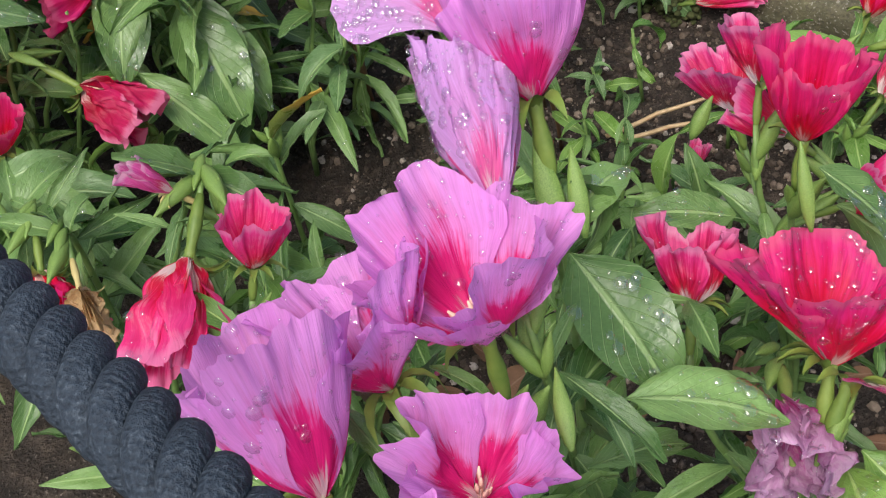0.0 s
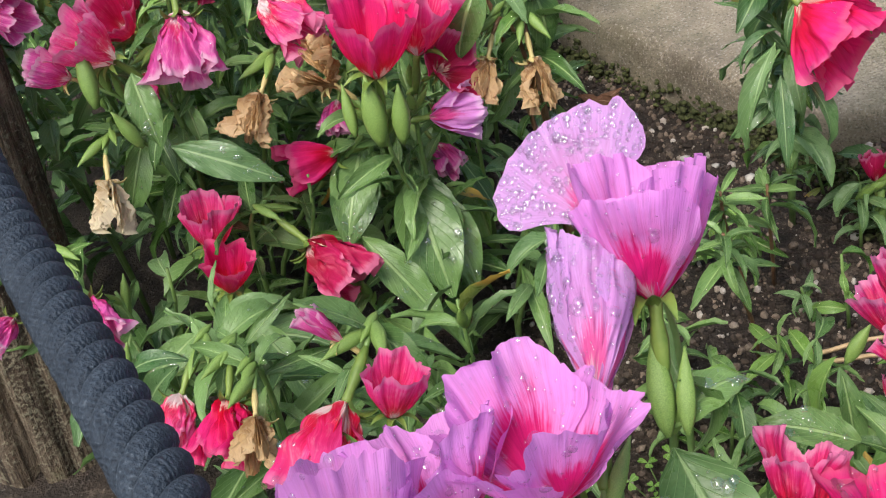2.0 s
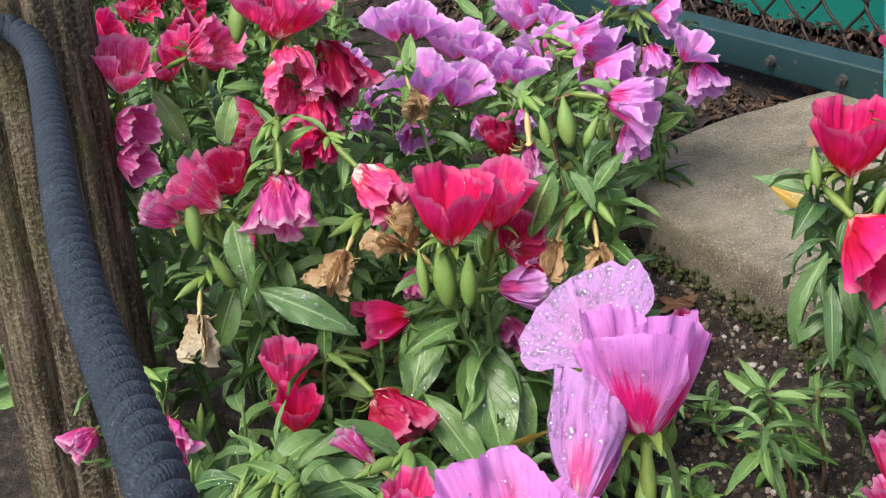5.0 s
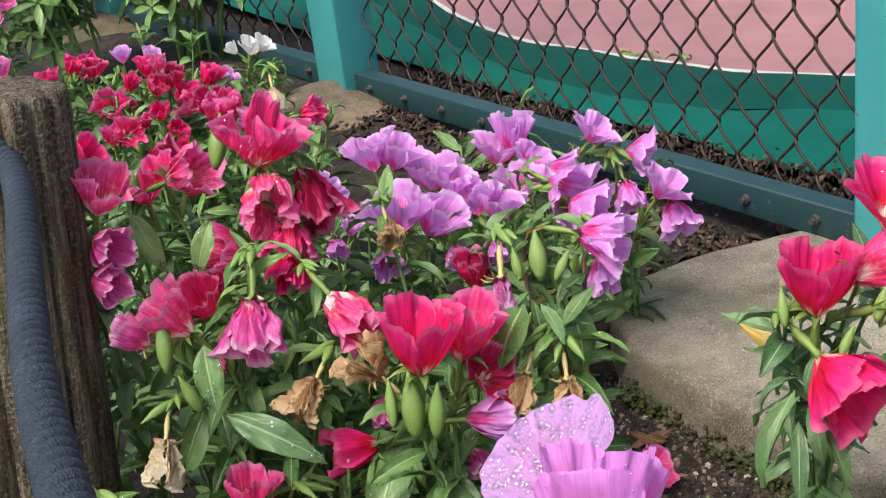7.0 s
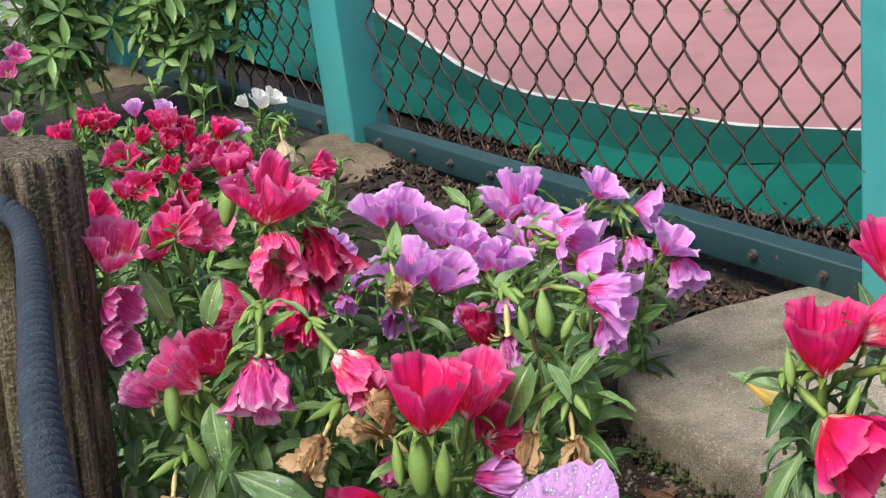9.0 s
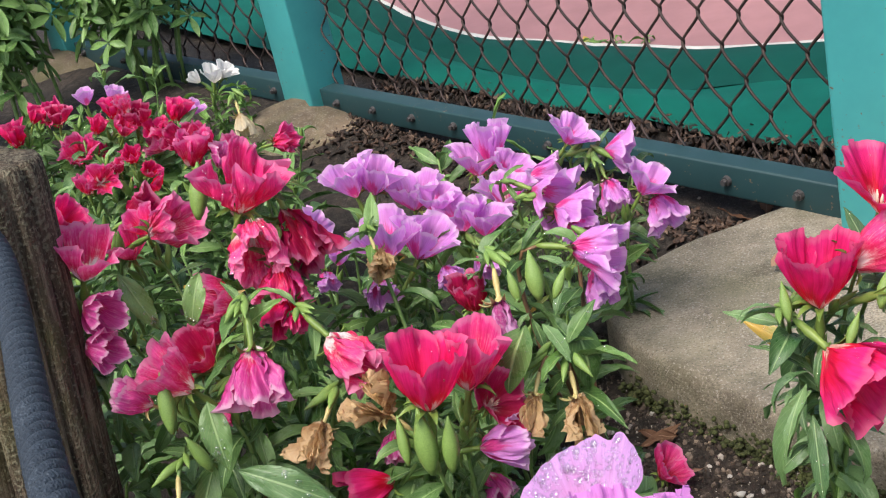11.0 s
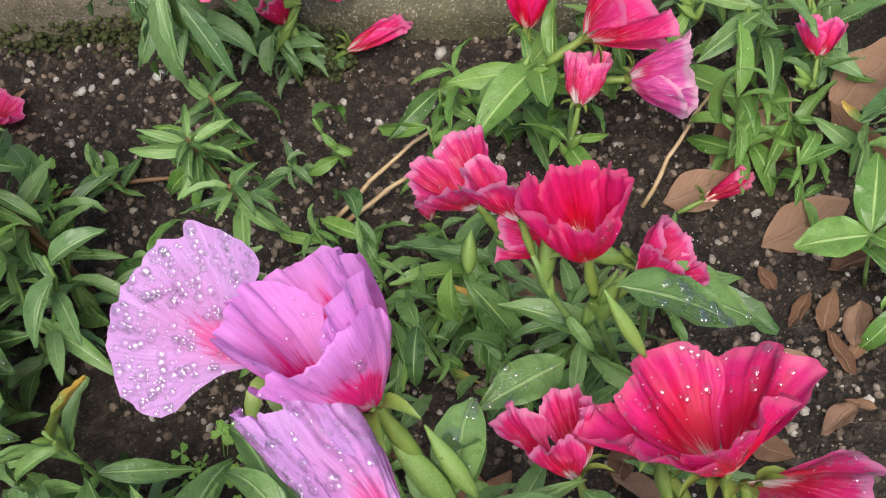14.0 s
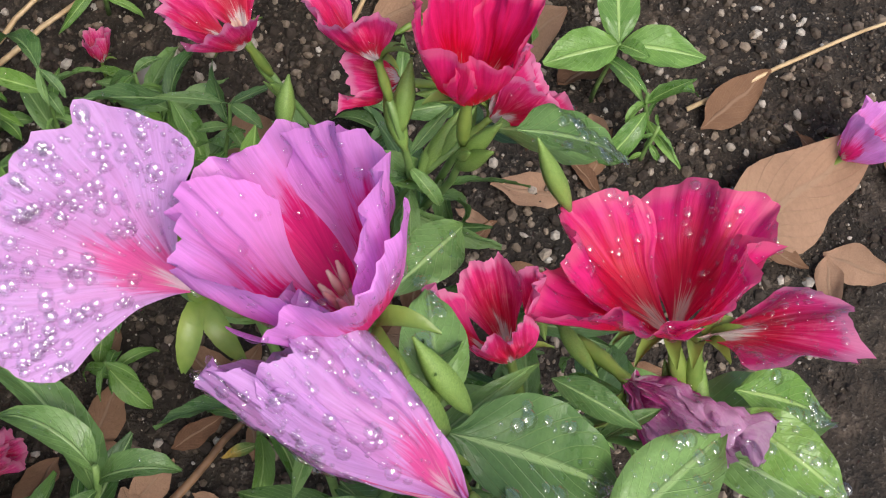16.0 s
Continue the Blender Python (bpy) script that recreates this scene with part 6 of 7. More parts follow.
leaf(plant, (0.3197, 0.5668, 0.1285), (-0.031, -0.028, 0.020), 0.0464, "fresh", pick=4, wide=1.40, roll=0.00)
leaf(plant, (0.3058, 0.5728, 0.1286), (-0.037, 0.031, -0.014), 0.0499, "green", pick=5, wide=1.10, roll=0.00)
plant = godetia((0.5000, 0.5500), "satin flower plant with pale lilac blooms and grey leaves", [
    dict(kind="lilac_pale", place=(0.4252, 0.5360, 0.1129), axis=(0.42, 0.51, 0.76), length=0.0261, opens=[30, 40, 34, 28], seed=331, fine=1),
    dict(kind="lilac_pale", place=(0.4393, 0.4982, 0.1047), axis=(0.58, 0.37, 0.73), length=0.0292, opens=[34, 30, 38, 26], seed=332, fine=1),
], 594, key='grey')
plant = godetia((0.6000, 0.5000), "satin flower plant with lilac and rose red blooms", [
    dict(kind="lilac", place=(0.4655, 0.4699, 0.0821), axis=(0.58, 0.37, 0.73), length=0.0261, opens=[34, 30, 38, 26], seed=333, fine=1),
    dict(kind="rose", place=(0.4257, 0.4436, 0.0751), axis=(0.71, 0.22, 0.67), length=0.0288, opens=[34, 30, 38, 26], seed=334, fine=1),
], 595, key='green')


# more small red blooms crowding the far end of the bed
rf = random.Random(31)
for k in range(20):
    x, y = -0.50 + 0.018 * k + rf.uniform(-0.02, 0.02), rf.uniform(1.38, 1.80)
    x -= 0.25 * (y - 1.45)
    tone = ("red", "crimson", "rose", "red", "faded")[k % 5]
    words = dict(red="red", crimson="dark crimson", rose="rose red", faded="faded pink")[tone]
    godetia((x, y), "satin flower plant with small %s blooms" % words, [
        dict(kind=tone, place=(x + rf.uniform(-0.02, 0.02), y - 0.02, rf.uniform(0.19, 0.26)), axis=(rf.uniform(-0.5, 0.7), rf.uniform(-0.7, 0.1), rf.uniform(0.2, 1.0)), length=rf.uniform(0.028, 0.040), opens=rf.randint(16, 34),
             seed=600 + k, fine=0, ruffle=0.2, crumple=rf.uniform(0.05, 0.13), stamens=False)], 700 + k)


# ---------- foliage filling the bed ----------
def inside(x, y, poly):
    ok = False
    for i in range(len(poly)):
        (x1, y1), (x2, y2) = poly[i - 1], poly[i]
        if (y1 > y) != (y2 > y) and x < (x2 - x1) * (y - y1) / (y2 - y1) + x1:
            ok = not ok
    return ok


BED = [(-0.03, 0.50), (-0.01, 0.60), (0.02, 0.70), (0.075, 0.77), (0.06, 0.90), (0.13, 1.12), (0.20, 1.24), (0.16, 1.36), (-0.04, 1.55), (-0.30, 1.86), (-0.45, 2.15), (-0.85, 2.1), (-0.75, 1.5), (-0.42, 1.0), (-0.24, 0.72), (-0.15, 0.52)]
rng = random.Random(77)
made = []
tries = 0
while len(made) < 91 and tries < 6000:
    tries += 1
    x, y = rng.uniform(-0.85, 0.3), rng.uniform(0.5, 2.15)
    gap = 0.050 if y < 1.15 else 0.080
    if not inside(x, y, BED) or any((x - a) ** 2 + (y - b) ** 2 < gap * gap for a, b in made):
        continue
    if (x + 0.31) ** 2 + (y - 0.835) ** 2 < 0.075 ** 2:
        continue
    made.append((x, y))
    p = thing("leafy_plant", (x, y, ground_z(x, y) - 0.003), "leafy green satin flower shoots with closed buds", "plant", "shoots in the bed")
    for k in range(2 if y < 1.2 else 1):
        h = rng.uniform(0.13, 0.215) + (0.02 if y > 1.0 else 0)
        tip = p.location + Vector((rng.uniform(-0.05, 0.05), rng.uniform(-0.05, 0.03), h))
        pts = bend(p.location, tip, (0, 0, h * 0.5), (0, 0, h * 0.3), 7)
        stem(p, pts, 0.002, 0.0012)
        leafy_stem(p, pts, rng, (0.042, 0.072), 0.0125, "green" if rng.random() < 0.7 else "grey", 0.15, 1.0, tuft=rng.random() < 0.6)

for x, y in ((-0.03, 0.64), (0.07, 0.80), (-0.06, 0.56)):
    p = thing("leafy_plant", (x, y, ground_z(x, y) - 0.003), "leafy green satin flower shoots with broad leaves", "plant", "shoots in the bed")
    for k in range(2):
        h = rng.uniform(0.08, 0.15)
        tip = p.location + Vector((rng.uniform(-0.05, 0.05), rng.uniform(-0.04, 0.04), h))
        pts = bend(p.location, tip, (0, 0, h * 0.5), (0, 0, h * 0.3), 7)
        stem(p, pts, 0.002, 0.0012)
        leafy_stem(p, pts, rng, (0.05, 0.08), 0.010, "green", 0.2, 1.0, tuft=False)


# ---------- loose ground details ----------
STONE = plain_material("pebble_stone", (0.34, 0.31, 0.27), 0.7, 60, 0.45)
def grit_material(name, low, high, pale, top=(0.46, 0.42, 0.37)):
    m, n, l, b = material(name, 0.7, 0.35)
    rnd = n.new("ShaderNodeNewGeometry").outputs["Random Per Island"]
    col = ramp(n, l, rnd, [(0.0, low), (0.50, high), (0.84, pale), (1.0, top)])
    col = blend(n, l, 0.7, col, ramp(n, l, noise_at(n, l, 600, 2), [(0.3, (0.6, 0.6, 0.6)), (0.7, (1.15, 1.15, 1.15))]), "MULTIPLY")
    l.new(col, b.inputs["Base Color"])
    return m


GRIT = grit_material("soil_grit", (0.020, 0.015, 0.011), (0.10, 0.074, 0.054), (0.22, 0.17, 0.125))
STONE_PALE = plain_material("pebble_pale", (0.52, 0.49, 0.43), 0.75, 60, 0.35)
CRUMB = plain_material("soil_crumb", (0.038, 0.027, 0.020), 0.9, 80, 0.5)
LITTER = leaf_material("leaf_litter_brown", (0.11, 0.055, 0.032), (0.26, 0.15, 0.09), (0.28, 0.18, 0.12), dry=True)
LITTER_PALE = leaf_material("leaf_litter_tan", (0.20, 0.115, 0.072), (0.38, 0.235, 0.155), (0.32, 0.21, 0.14), dry=True)
MOSS = plain_material("moss_green", (0.055, 0.065, 0.018), 0.9, 120, 0.5)


def stone_arrays(seed, rough=0.25):
    bm = bmesh.new()
    bmesh.ops.create_icosphere(bm, subdivisions=1, radius=1.0)
    for v in bm.verts:
        v.co *= 1 + rough * noise.noise(v.co * 1.3 + Vector((seed * 3.1, 0, 0)))
    bm.verts.index_update()
    out = np.array([v.co[:] for v in bm.verts]), [tuple(v.index for v in f.verts) for f in bm.faces]
    bm.free()
    return out


STONES = [stone_arrays(k) for k in range(6)]


def scatter(name, count, box, size, mat, label, seed, sink=0.3, keep=None):
    rng = random.Random(seed)
    verts, faces = [], []
    for _ in range(count):
        x, y = rng.uniform(box[0], box[1]), rng.uniform(box[2], box[3])
        if keep and not keep(x, y):
            continue
        base, fs = STONES[rng.randrange(6)]
        s = size[0] + (size[1] - size[0]) * rng.random() ** 3
        rot = np.array(Euler((rng.random() * 6, rng.random() * 6, rng.random() * 6)).to_matrix())
        v = (base * np.array((1.0, rng.uniform(0.7, 1.0), rng.uniform(0.5, 0.85)))) @ rot.T * s
        start = len(verts)
        z = ground_z(x, y) + s * (0.5 - sink)
        verts += [(a + x, b + y, c + z) for a, b, c in v]
        faces += [tuple(i + start for i in f) for f in fs]
    return tagged(new(name, mesh_from(name, verts, faces, mat, smooth=False)), label, "gravel", kind="stuff")


scatter("soil_crumbs", 11000, (-0.05, 0.5, 0.18, 1.3), (0.0008, 0.0045), CRUMB, "dark crumbs of wet soil", 5)
scatter("gravel", 19000, (0.03, 0.48, 0.2, 1.2), (0.0007, 0.0046), GRIT, "small grey and brown grit on the soil", 6)
scatter("pale_gravel", 400, (0.0, 0.55, 0.2, 2.2), (0.0010, 0.0042), GRIT, "pale bits of gravel on the soil", 7)

# dead stuff caught along the fence's foot; shade is put into its browns
rng = random.Random(33)
verts, faces = [], []
for k in range(3200):
    p = FL.lerp(FR, rng.random()) + Vector((FD.y, -FD.x)) * (-rng.uniform(0.02, 0.20) if k < 1500 else rng.uniform(0.018, 0.03 + 0.16 * rng.random() ** 2))
    base, fs = STONES[k % 6]
    s = rng.uniform(0.003, 0.013)
    rot = np.array(Euler((rng.gauss(0, 0.5), rng.gauss(0, 0.5), rng.random() * 6)).to_matrix())
    start = len(verts)
    verts += [(a + p.x, b + p.y, c + (0.040 + rng.random() * 0.012 if k < 1500 else ground_z(p.x, p.y) + 0.002 + rng.random() * 0.006)) for a, b, c in (base * np.array((1.0, 0.35, 0.12))) @ rot.T * s]
    faces += [tuple(i + start for i in f) for f in fs]
tagged(new("leaf_litter", mesh_from("leaf_litter", verts, faces, grit_material("litter_with_shade", (0.012, 0.008, 0.006), (0.035, 0.020, 0.013), (0.075, 0.042, 0.027), (0.15, 0.10, 0.07)))), "dark brown leaf litter along the fence's foot, shade in its colour", "litter", kind="stuff")


# ---------- low plants on the soil ----------
def low_plant(x, y, n, size, key, seed, high=0.05, label="low green seedling with lance-shaped leaves", rise=(0.0, 0.9), tuft=False):
    rng = random.Random(seed)
    p = thing("seedling", (x, y, ground_z(x, y) - 0.002), label, "plant", "seedlings on the soil")
    tip = p.location + Vector((rng.uniform(-0.01, 0.01), rng.uniform(-0.01, 0.01), high))
    pts = bend(p.location, tip, (0, 0, high * 0.4), (0, 0, high * 0.3), 5)
    stem(p, pts, 0.0016, 0.001)
    a = rng.random() * 6
    for k in range(n):
        t = 0.25 + 0.75 * k / n
        a += 2.4
        a += rng.gauss(0, 0.5)
        leaf(p, pts[min(4, int(t * 4.9))], (math.cos(a), math.sin(a), rng.uniform(rise[0] - 0.35, rise[1])), rng.uniform(*size) * rng.uniform(0.5, 1.15), key if rng.random() < 0.75 else ("fresh" if rng.random() < 0.93 else "yellow"), rng, wide=rng.uniform(0.8, 1.5), roll=rng.gauss(0, 0.45))
    return p


low_plant(0.207, 0.789, 18, (0.03, 0.05), "fresh", 11, 0.06)
low_plant(0.16, 0.84, 12, (0.02, 0.04), "green", 14, 0.05)
low_plant(0.30, 0.79, 14, (0.03, 0.05), "grey", 12, 0.06)
low_plant(0.30, 0.86, 8, (0.02, 0.035), "fresh", 13, 0.03)
for k, (x, y) in enumerate([(0.185, 0.617), (0.190, 0.575), (0.200, 0.535), (0.156, 0.584), (0.222, 0.585), (0.160, 0.545), (0.135, 0.62), (0.165, 0.50), (0.145, 0.66), (0.115, 0.56), (0.21, 0.49), (0.13, 0.70), (0.19, 0.66), (0.105, 0.64), (0.12, 0.76)]):
    low_plant(x, y, 15, (0.024, 0.044), "green", 20 + k, random.Random(k).uniform(0.04, 0.10))
low_plant(0.37, 0.469, 12, (0.035, 0.06), "fresh", 41, 0.12, rise=(0.2, 1.2))
low_plant(0.43, 0.49, 14, (0.035, 0.06), "green", 42, 0.12)
low_plant(0.46, 0.56, 14, (0.03, 0.05), "grey", 43, 0.08)
low_plant(0.41, 0.58, 14, (0.03, 0.05), "fresh", 44, 0.06)
low_plant(0.52, 0.42, 14, (0.03, 0.05), "green", 45, 0.08)
low_plant(0.31, 0.327, 7, (0.010, 0.018), "fresh", 46, 0.03)
low_plant(0.084, 0.541, 9, (0.018, 0.032), "fresh", 47, 0.05)
low_plant(0.24, 0.74, 8, (0.02, 0.03), "grey", 49, 0.03)
low_plant(0.075, 0.46, 8, (0.03, 0.05), "green", 50, 0.10)
low_plant(0.085, 0.43, 12, (0.03, 0.05), "green", 53, 0.13)
low_plant(0.10, 0.36, 12, (0.035, 0.055), "green", 54, 0.15)
low_plant(0.06, 0.34, 12, (0.035, 0.055), "green", 55, 0.16)
low_plant(0.14, 0.32, 12, (0.035, 0.055), "green", 56, 0.13)
low_plant(0.02, 0.36, 12, (0.035, 0.055), "green", 57, 0.16)
low_plant(0.08, 0.29, 12, (0.035, 0.055), "green", 58, 0.13)

for k, (x, y, key, n) in enumerate([(0.405, 0.447, "fresh", 14), (0.413, 0.40, "green", 12), (0.387, 0.47, "fresh", 10), (0.30, 0.66, "green", 10), (0.326, 0.634, "fresh", 14), (0.34, 0.61, "green", 16), (0.197, 0.542, "green", 14),
                                    (0.218, 0.575, "green", 10), (0.44, 0.37, "green", 14), (0.365, 0.42, "fresh", 8), (0.235, 0.50, "green", 12), (0.262, 0.46, "green", 10), (0.33, 0.33, "fresh", 8), (0.28, 0.64, "fresh", 6), (0.255, 0.71, "fresh", 6), (0.47, 0.45, "grey", 14)]):
    low_plant(x, y, n, (0.028, 0.052), key, 150 + k, 0.03 + 0.012 * (k % 5), rise=(0.1, 0.9))


def rosette(foot, top, n, size, key, seed, label):
    """A bare stem with a star of narrow leaves at its tip."""
    rng = random.Random(seed)
    p = thing("seedling", (foot[0], foot[1], ground_z(*foot) - 0.002), label, "plant", "seedlings on the soil")
    pts = bend(p.location, top, (0, 0, top[2] * 0.4), (0, 0, top[2] * 0.3), 7)
    stem(p, pts, 0.0018, 0.0011, STEM_BROWN)
    for k in range(n):
        a = k * 2.4 + rng.gauss(0, 0.3)
        t = k / n
        leaf(p, pts[-1].lerp(pts[-2], 1.2 * (1 - t)), (math.cos(a), math.sin(a), rng.uniform(-0.5, 0.2) + 0.9 * t), rng.uniform(*size) * (1.1 - 0.5 * t), key, rng, wide=rng.uniform(0.7, 1.0), roll=rng.gauss(0, 0.4))
    return p


rosette((0.195, 0.745), (0.168, 0.712, 0.150), 18, (0.030, 0.046), "green", 3, "slender green seedling with a star of narrow leaves")
rosette((0.185, 0.70), (0.150, 0.655, 0.165), 16, (0.030, 0.048), "green", 4, "slender green seedling with a star of narrow leaves")
rosette((0.225, 0.775), (0.215, 0.755, 0.110), 14, (0.030, 0.046), "green", 5, "slender green seedling with a star of narrow leaves")

# broad-leaved seedling
bl = thing("seedling", (0.335, 0.365, 0.0), "young seedling with broad oval green leaves", "plant", "seedlings on the soil")
stem(bl, bend(bl.location, (0.330, 0.362, 0.075), (0, 0, 0.03), (0, 0, 0.02), 5), 0.0015, 0.001)
for way, ln, wd, sd in (((-0.55, 0.75, 0.1), 0.042, 0.33, 31), ((0.25, -0.9, 0.1), 0.048, 0.28, 32), ((0.85, 0.35, 0.35), 0.050, 0.24, 33), ((-0.2, -0.5, 0.4), 0.02, 0.3, 34)):
    broad_leaf(bl, (0.330, 0.362, 0.074), way, ln, wd, 25, "fresh", sd)

# clover
def clover_mesh():
    verts, faces, uvs = [], [], []
    for k in range(3):
        w = k * 2.094
        start = len(verts)
        pts = [(0, 0), (0.35, 0.28), (0.75, 0.42), (1.0, 0.28), (0.92, 0.0), (1.0, -0.28), (0.75, -0.42), (0.35, -0.28)]
        for x, y in pts:
            verts.append((x * math.cos(w) - y * math.sin(w), x * math.sin(w) + y * math.cos(w), 0.12 * abs(y) + 0.08 * x))
            uvs.append((0.5 + y * 0.9, x))
        faces.append(tuple(range(start, start + 8)))
    return mesh_from("leaf", verts, faces, LEAF_CLOVER, uvs)


CLOVER = clover_mesh()


def clover_patch(x, y, n, r, size, high, seed):
    rng = random.Random(seed)
    p = thing("clover", (x, y, ground_z(x, y)), "patch of bright green clover leaves on thin stalks", "plant", "clover patches")
    stalks = []
    for _ in range(n):
        a, d = rng.random() * 6.28, r * math.sqrt(rng.random())
        hgt = high * rng.uniform(0.5, 1.1)
        q = Vector((math.cos(a) * d, math.sin(a) * d, hgt))
        s = size * rng.uniform(0.7, 1.2)
        child("leaf", CLOVER, p, Matrix.Translation(q) @ Euler((rng.uniform(-0.4, 0.4), rng.uniform(-0.4, 0.4), rng.random() * 6)).to_matrix().to_4x4() @ Matrix.Diagonal((s, s, s, 1)))
        stalks.append(tube([(q.x * 0.5, q.y * 0.5, -0.003), (q.x * 0.85, q.y * 0.85, hgt * 0.6), q], [0.0005] * 3, 4))
    v, f = joined(*stalks)
    tagged(child("stalk", mesh_from("stalk", v, f, STEM), p), kind="stuff")


clover_patch(0.028, 0.645, 18, 0.035, 0.007, 0.018, 3)
clover_patch(0.09, 0.60, 14, 0.03, 0.006, 0.016, 4)
clover_patch(0.13, 0.90, 16, 0.03, 0.008, 0.02, 5)
clover_patch(0.095, 1.39, 34, 0.055, 0.012, 0.11, 6)
clover_patch(0.15, 1.37, 30, 0.045, 0.012, 0.10, 7)


# ---------- litter ----------
def dead_leaf(x, y, ang, length, width, pale, seed, z=None, tilt=0.1, curlup=20, label="dry brown fallen leaf curled on the soil"):
    verts, uvs = leaf_arrays(width, -curlup, 0.30, seed, 14, 9, twist=0.5)
    v2 = [(a, b + 0.05 * noise.noise(Vector((a * 4, b * 4, seed))), c + 0.06 * noise.noise(Vector((a * 3, b * 5, seed + 3)))) for a, b, c in verts]
    ob = new("fallen_leaf", mesh_from("fallen_leaf", v2, grid_faces(14, 9), LITTER_PALE if pale else LITTER, uvs))
    zz = (ground_z(x, y) if z is None else z) + 0.004
    ob.matrix_world = Matrix.Translation((x, y, zz)) @ Euler((tilt, -tilt * 0.4, ang)).to_matrix().to_4x4() @ Matrix.Diagonal((length, length, length, 1))
    return tagged(ob, label, "leaf", "fallen leaves")


dead_leaf(0.268, 0.275, -0.60, 0.118, 0.25, True, 1, label="large tan fallen leaf lying on the soil")
dead_leaf(0.340, 0.300, -0.5, 0.055, 0.22, False, 2)
dead_leaf(0.226, 0.552, -1.1, 0.046, 0.34, True, 3, label="orange-brown fallen leaf with dark spots on the soil")
dead_leaf(0.385, 0.46, 0.3, 0.06, 0.26, True, 4, label="pale brown fallen leaf lying under the plants")
dead_leaf(0.33, 0.43, -0.6, 0.06, 0.28, True, 5, label="pale brown fallen leaf lying under the plants")
for k, (x, y, a, s) in enumerate([(0.36, 0.47, 0.4, 0.06), (0.40, 0.44, 2.0, 0.055), (0.33, 0.50, -0.8, 0.05), (0.41, 0.39, 1.1, 0.06), (0.44, 0.44, -0.3, 0.07), (0.37, 0.36, 2.6, 0.05), (0.46, 0.33, 0.9, 0.05)]):
    dead_leaf(x, y, a, s, 0.30, k % 2 == 0, 90 + k, tilt=0.15, label="dry tan fallen leaf lying among low weeds")
rng = random.Random(9)
for k in range(60):
    x, y = rng.choice([(0.03, 0.56), (0.06, 0.51), (0.04, 0.53), (0.05, 0.58), (0.02, 0.60), (0.29, 0.36), (0.20, 0.42), (0.33, 0.24), (0.40, 0.40), (0.24, 0.30), (0.12, 0.45)])
    dead_leaf(x + rng.uniform(-0.05, 0.05), y + rng.uniform(-0.05, 0.05), rng.random() * 6.28, rng.uniform(0.018, 0.045), rng.uniform(0.16, 0.30), rng.random() < 0.35, 10 + k, tilt=rng.uniform(-0.3, 0.3))
for k, (x, y, a, s) in enumerate([(0.155, 1.075, -0.9, 0.05), (0.162, 1.00, -0.4, 0.035), (0.165, 1.04, 0.6, 0.03), (0.15, 1.05, 0.2, 0.045), (0.43, 1.425, 0.2, 0.08), (0.45, 1.41, 0.5, 0.07), (0.40, 1.425, 2.4, 0.06), (0.41, 1.44, 1.2, 0.06), (0.25, 1.66, 1.0, 0.04)]):
    dead_leaf(x, y, a, s, 0.14, k == 1, 60 + k, label="dark brown curled leaf by the slab")
dead_leaf(0.344, 1.218, 0.4, 0.026, 0.34, True, 70, z=0.066, curlup=60, label="small curled tan leaf on the concrete slab")
dead_leaf(0.497, 0.715, -0.9, 0.040, 0.26, False, 71, z=0.036, label="brown leaf lying on the green concrete slab")


def twig(a, b, r, label="thin dry straw-coloured twig on the soil", sag=0.006, mat=None):
    a, b = Vector(a), Vector(b)
    pts = [a.lerp(b, i / 8) + Vector((0.0009 * math.sin(i * 1.7), 0.0009 * math.cos(i * 2.1), sag * math.sin(math.pi * i / 8))) for i in range(9)]
    v, f = tube(pts, [r * (1 - 0.05 * i) for i in range(9)], 6)
    return tagged(new("twig", mesh_from("twig", v, f, mat or STRAW)), label, "twig", "dry twigs")


twig((0.215, 0.690, 0.004), (0.305, 0.655, 0.03), 0.0019)
twig((0.218, 0.682, 0.004), (0.300, 0.628, 0.03), 0.0019)
twig((0.321, 0.509, 0.006), (0.397, 0.498, 0.05), 0.0017)
twig((0.35, 0.31, 0.004), (0.46, 0.20, 0.02), 0.0016)
twig((0.0, 0.50, 0.004), (0.10, 0.47, 0.006), 0.003, "thick brown dead stem lying on the soil", mat=STEM_BROWN)
twig((-0.137, 2.096, 0.04), (-0.002, 2.131, 0.045), 0.003, "brown stick lying by the fence", mat=STEM_BROWN)
twig((0.10, 0.93, 0.006), (0.20, 0.80, 0.008), 0.0025, "brown dead stem lying on the soil", mat=STEM_BROWN)


def fallen_flower(place, axis, kind, length, opens, seed, label, **kw):
    p = thing("fallen_flower", (place[0], place[1], ground_z(*place[:2])), label, "flower", "fallen blooms")
    flower(p, kind, place, axis, length, opens, seed, label="", **kw)


fallen_flower((0.332, 0.765, 0.016), (0.70, -0.70, 0.30), "rose", 0.050, [6, 10, 8, 7], 501, "fallen closed red bloom on the soil", fine=1, base=24, stamens=False)
fallen_flower((0.153, 0.985, 0.012), (0.55, -0.3, 0.6), "rose", 0.034, [30, 50, 40, 60], 502, "fallen red bloom lying open on the soil", fine=1, crumple=0.05)
fallen_flower((0.012, 0.587, 0.014), (0.62, -0.66, 0.30), "faded", 0.034, [14, 20, 12, 18], 503, "wilted faded red bloom lying on the soil", fine=1, crumple=0.08, base=30)
fallen_flower((0.244, 0.625, 0.014), (0.3, 0.2, 0.9), "faded", 0.022, [20, 16, 22, 18], 504, "small pale pink wilted bloom on the soil", fine=0, crumple=0.08, base=40)
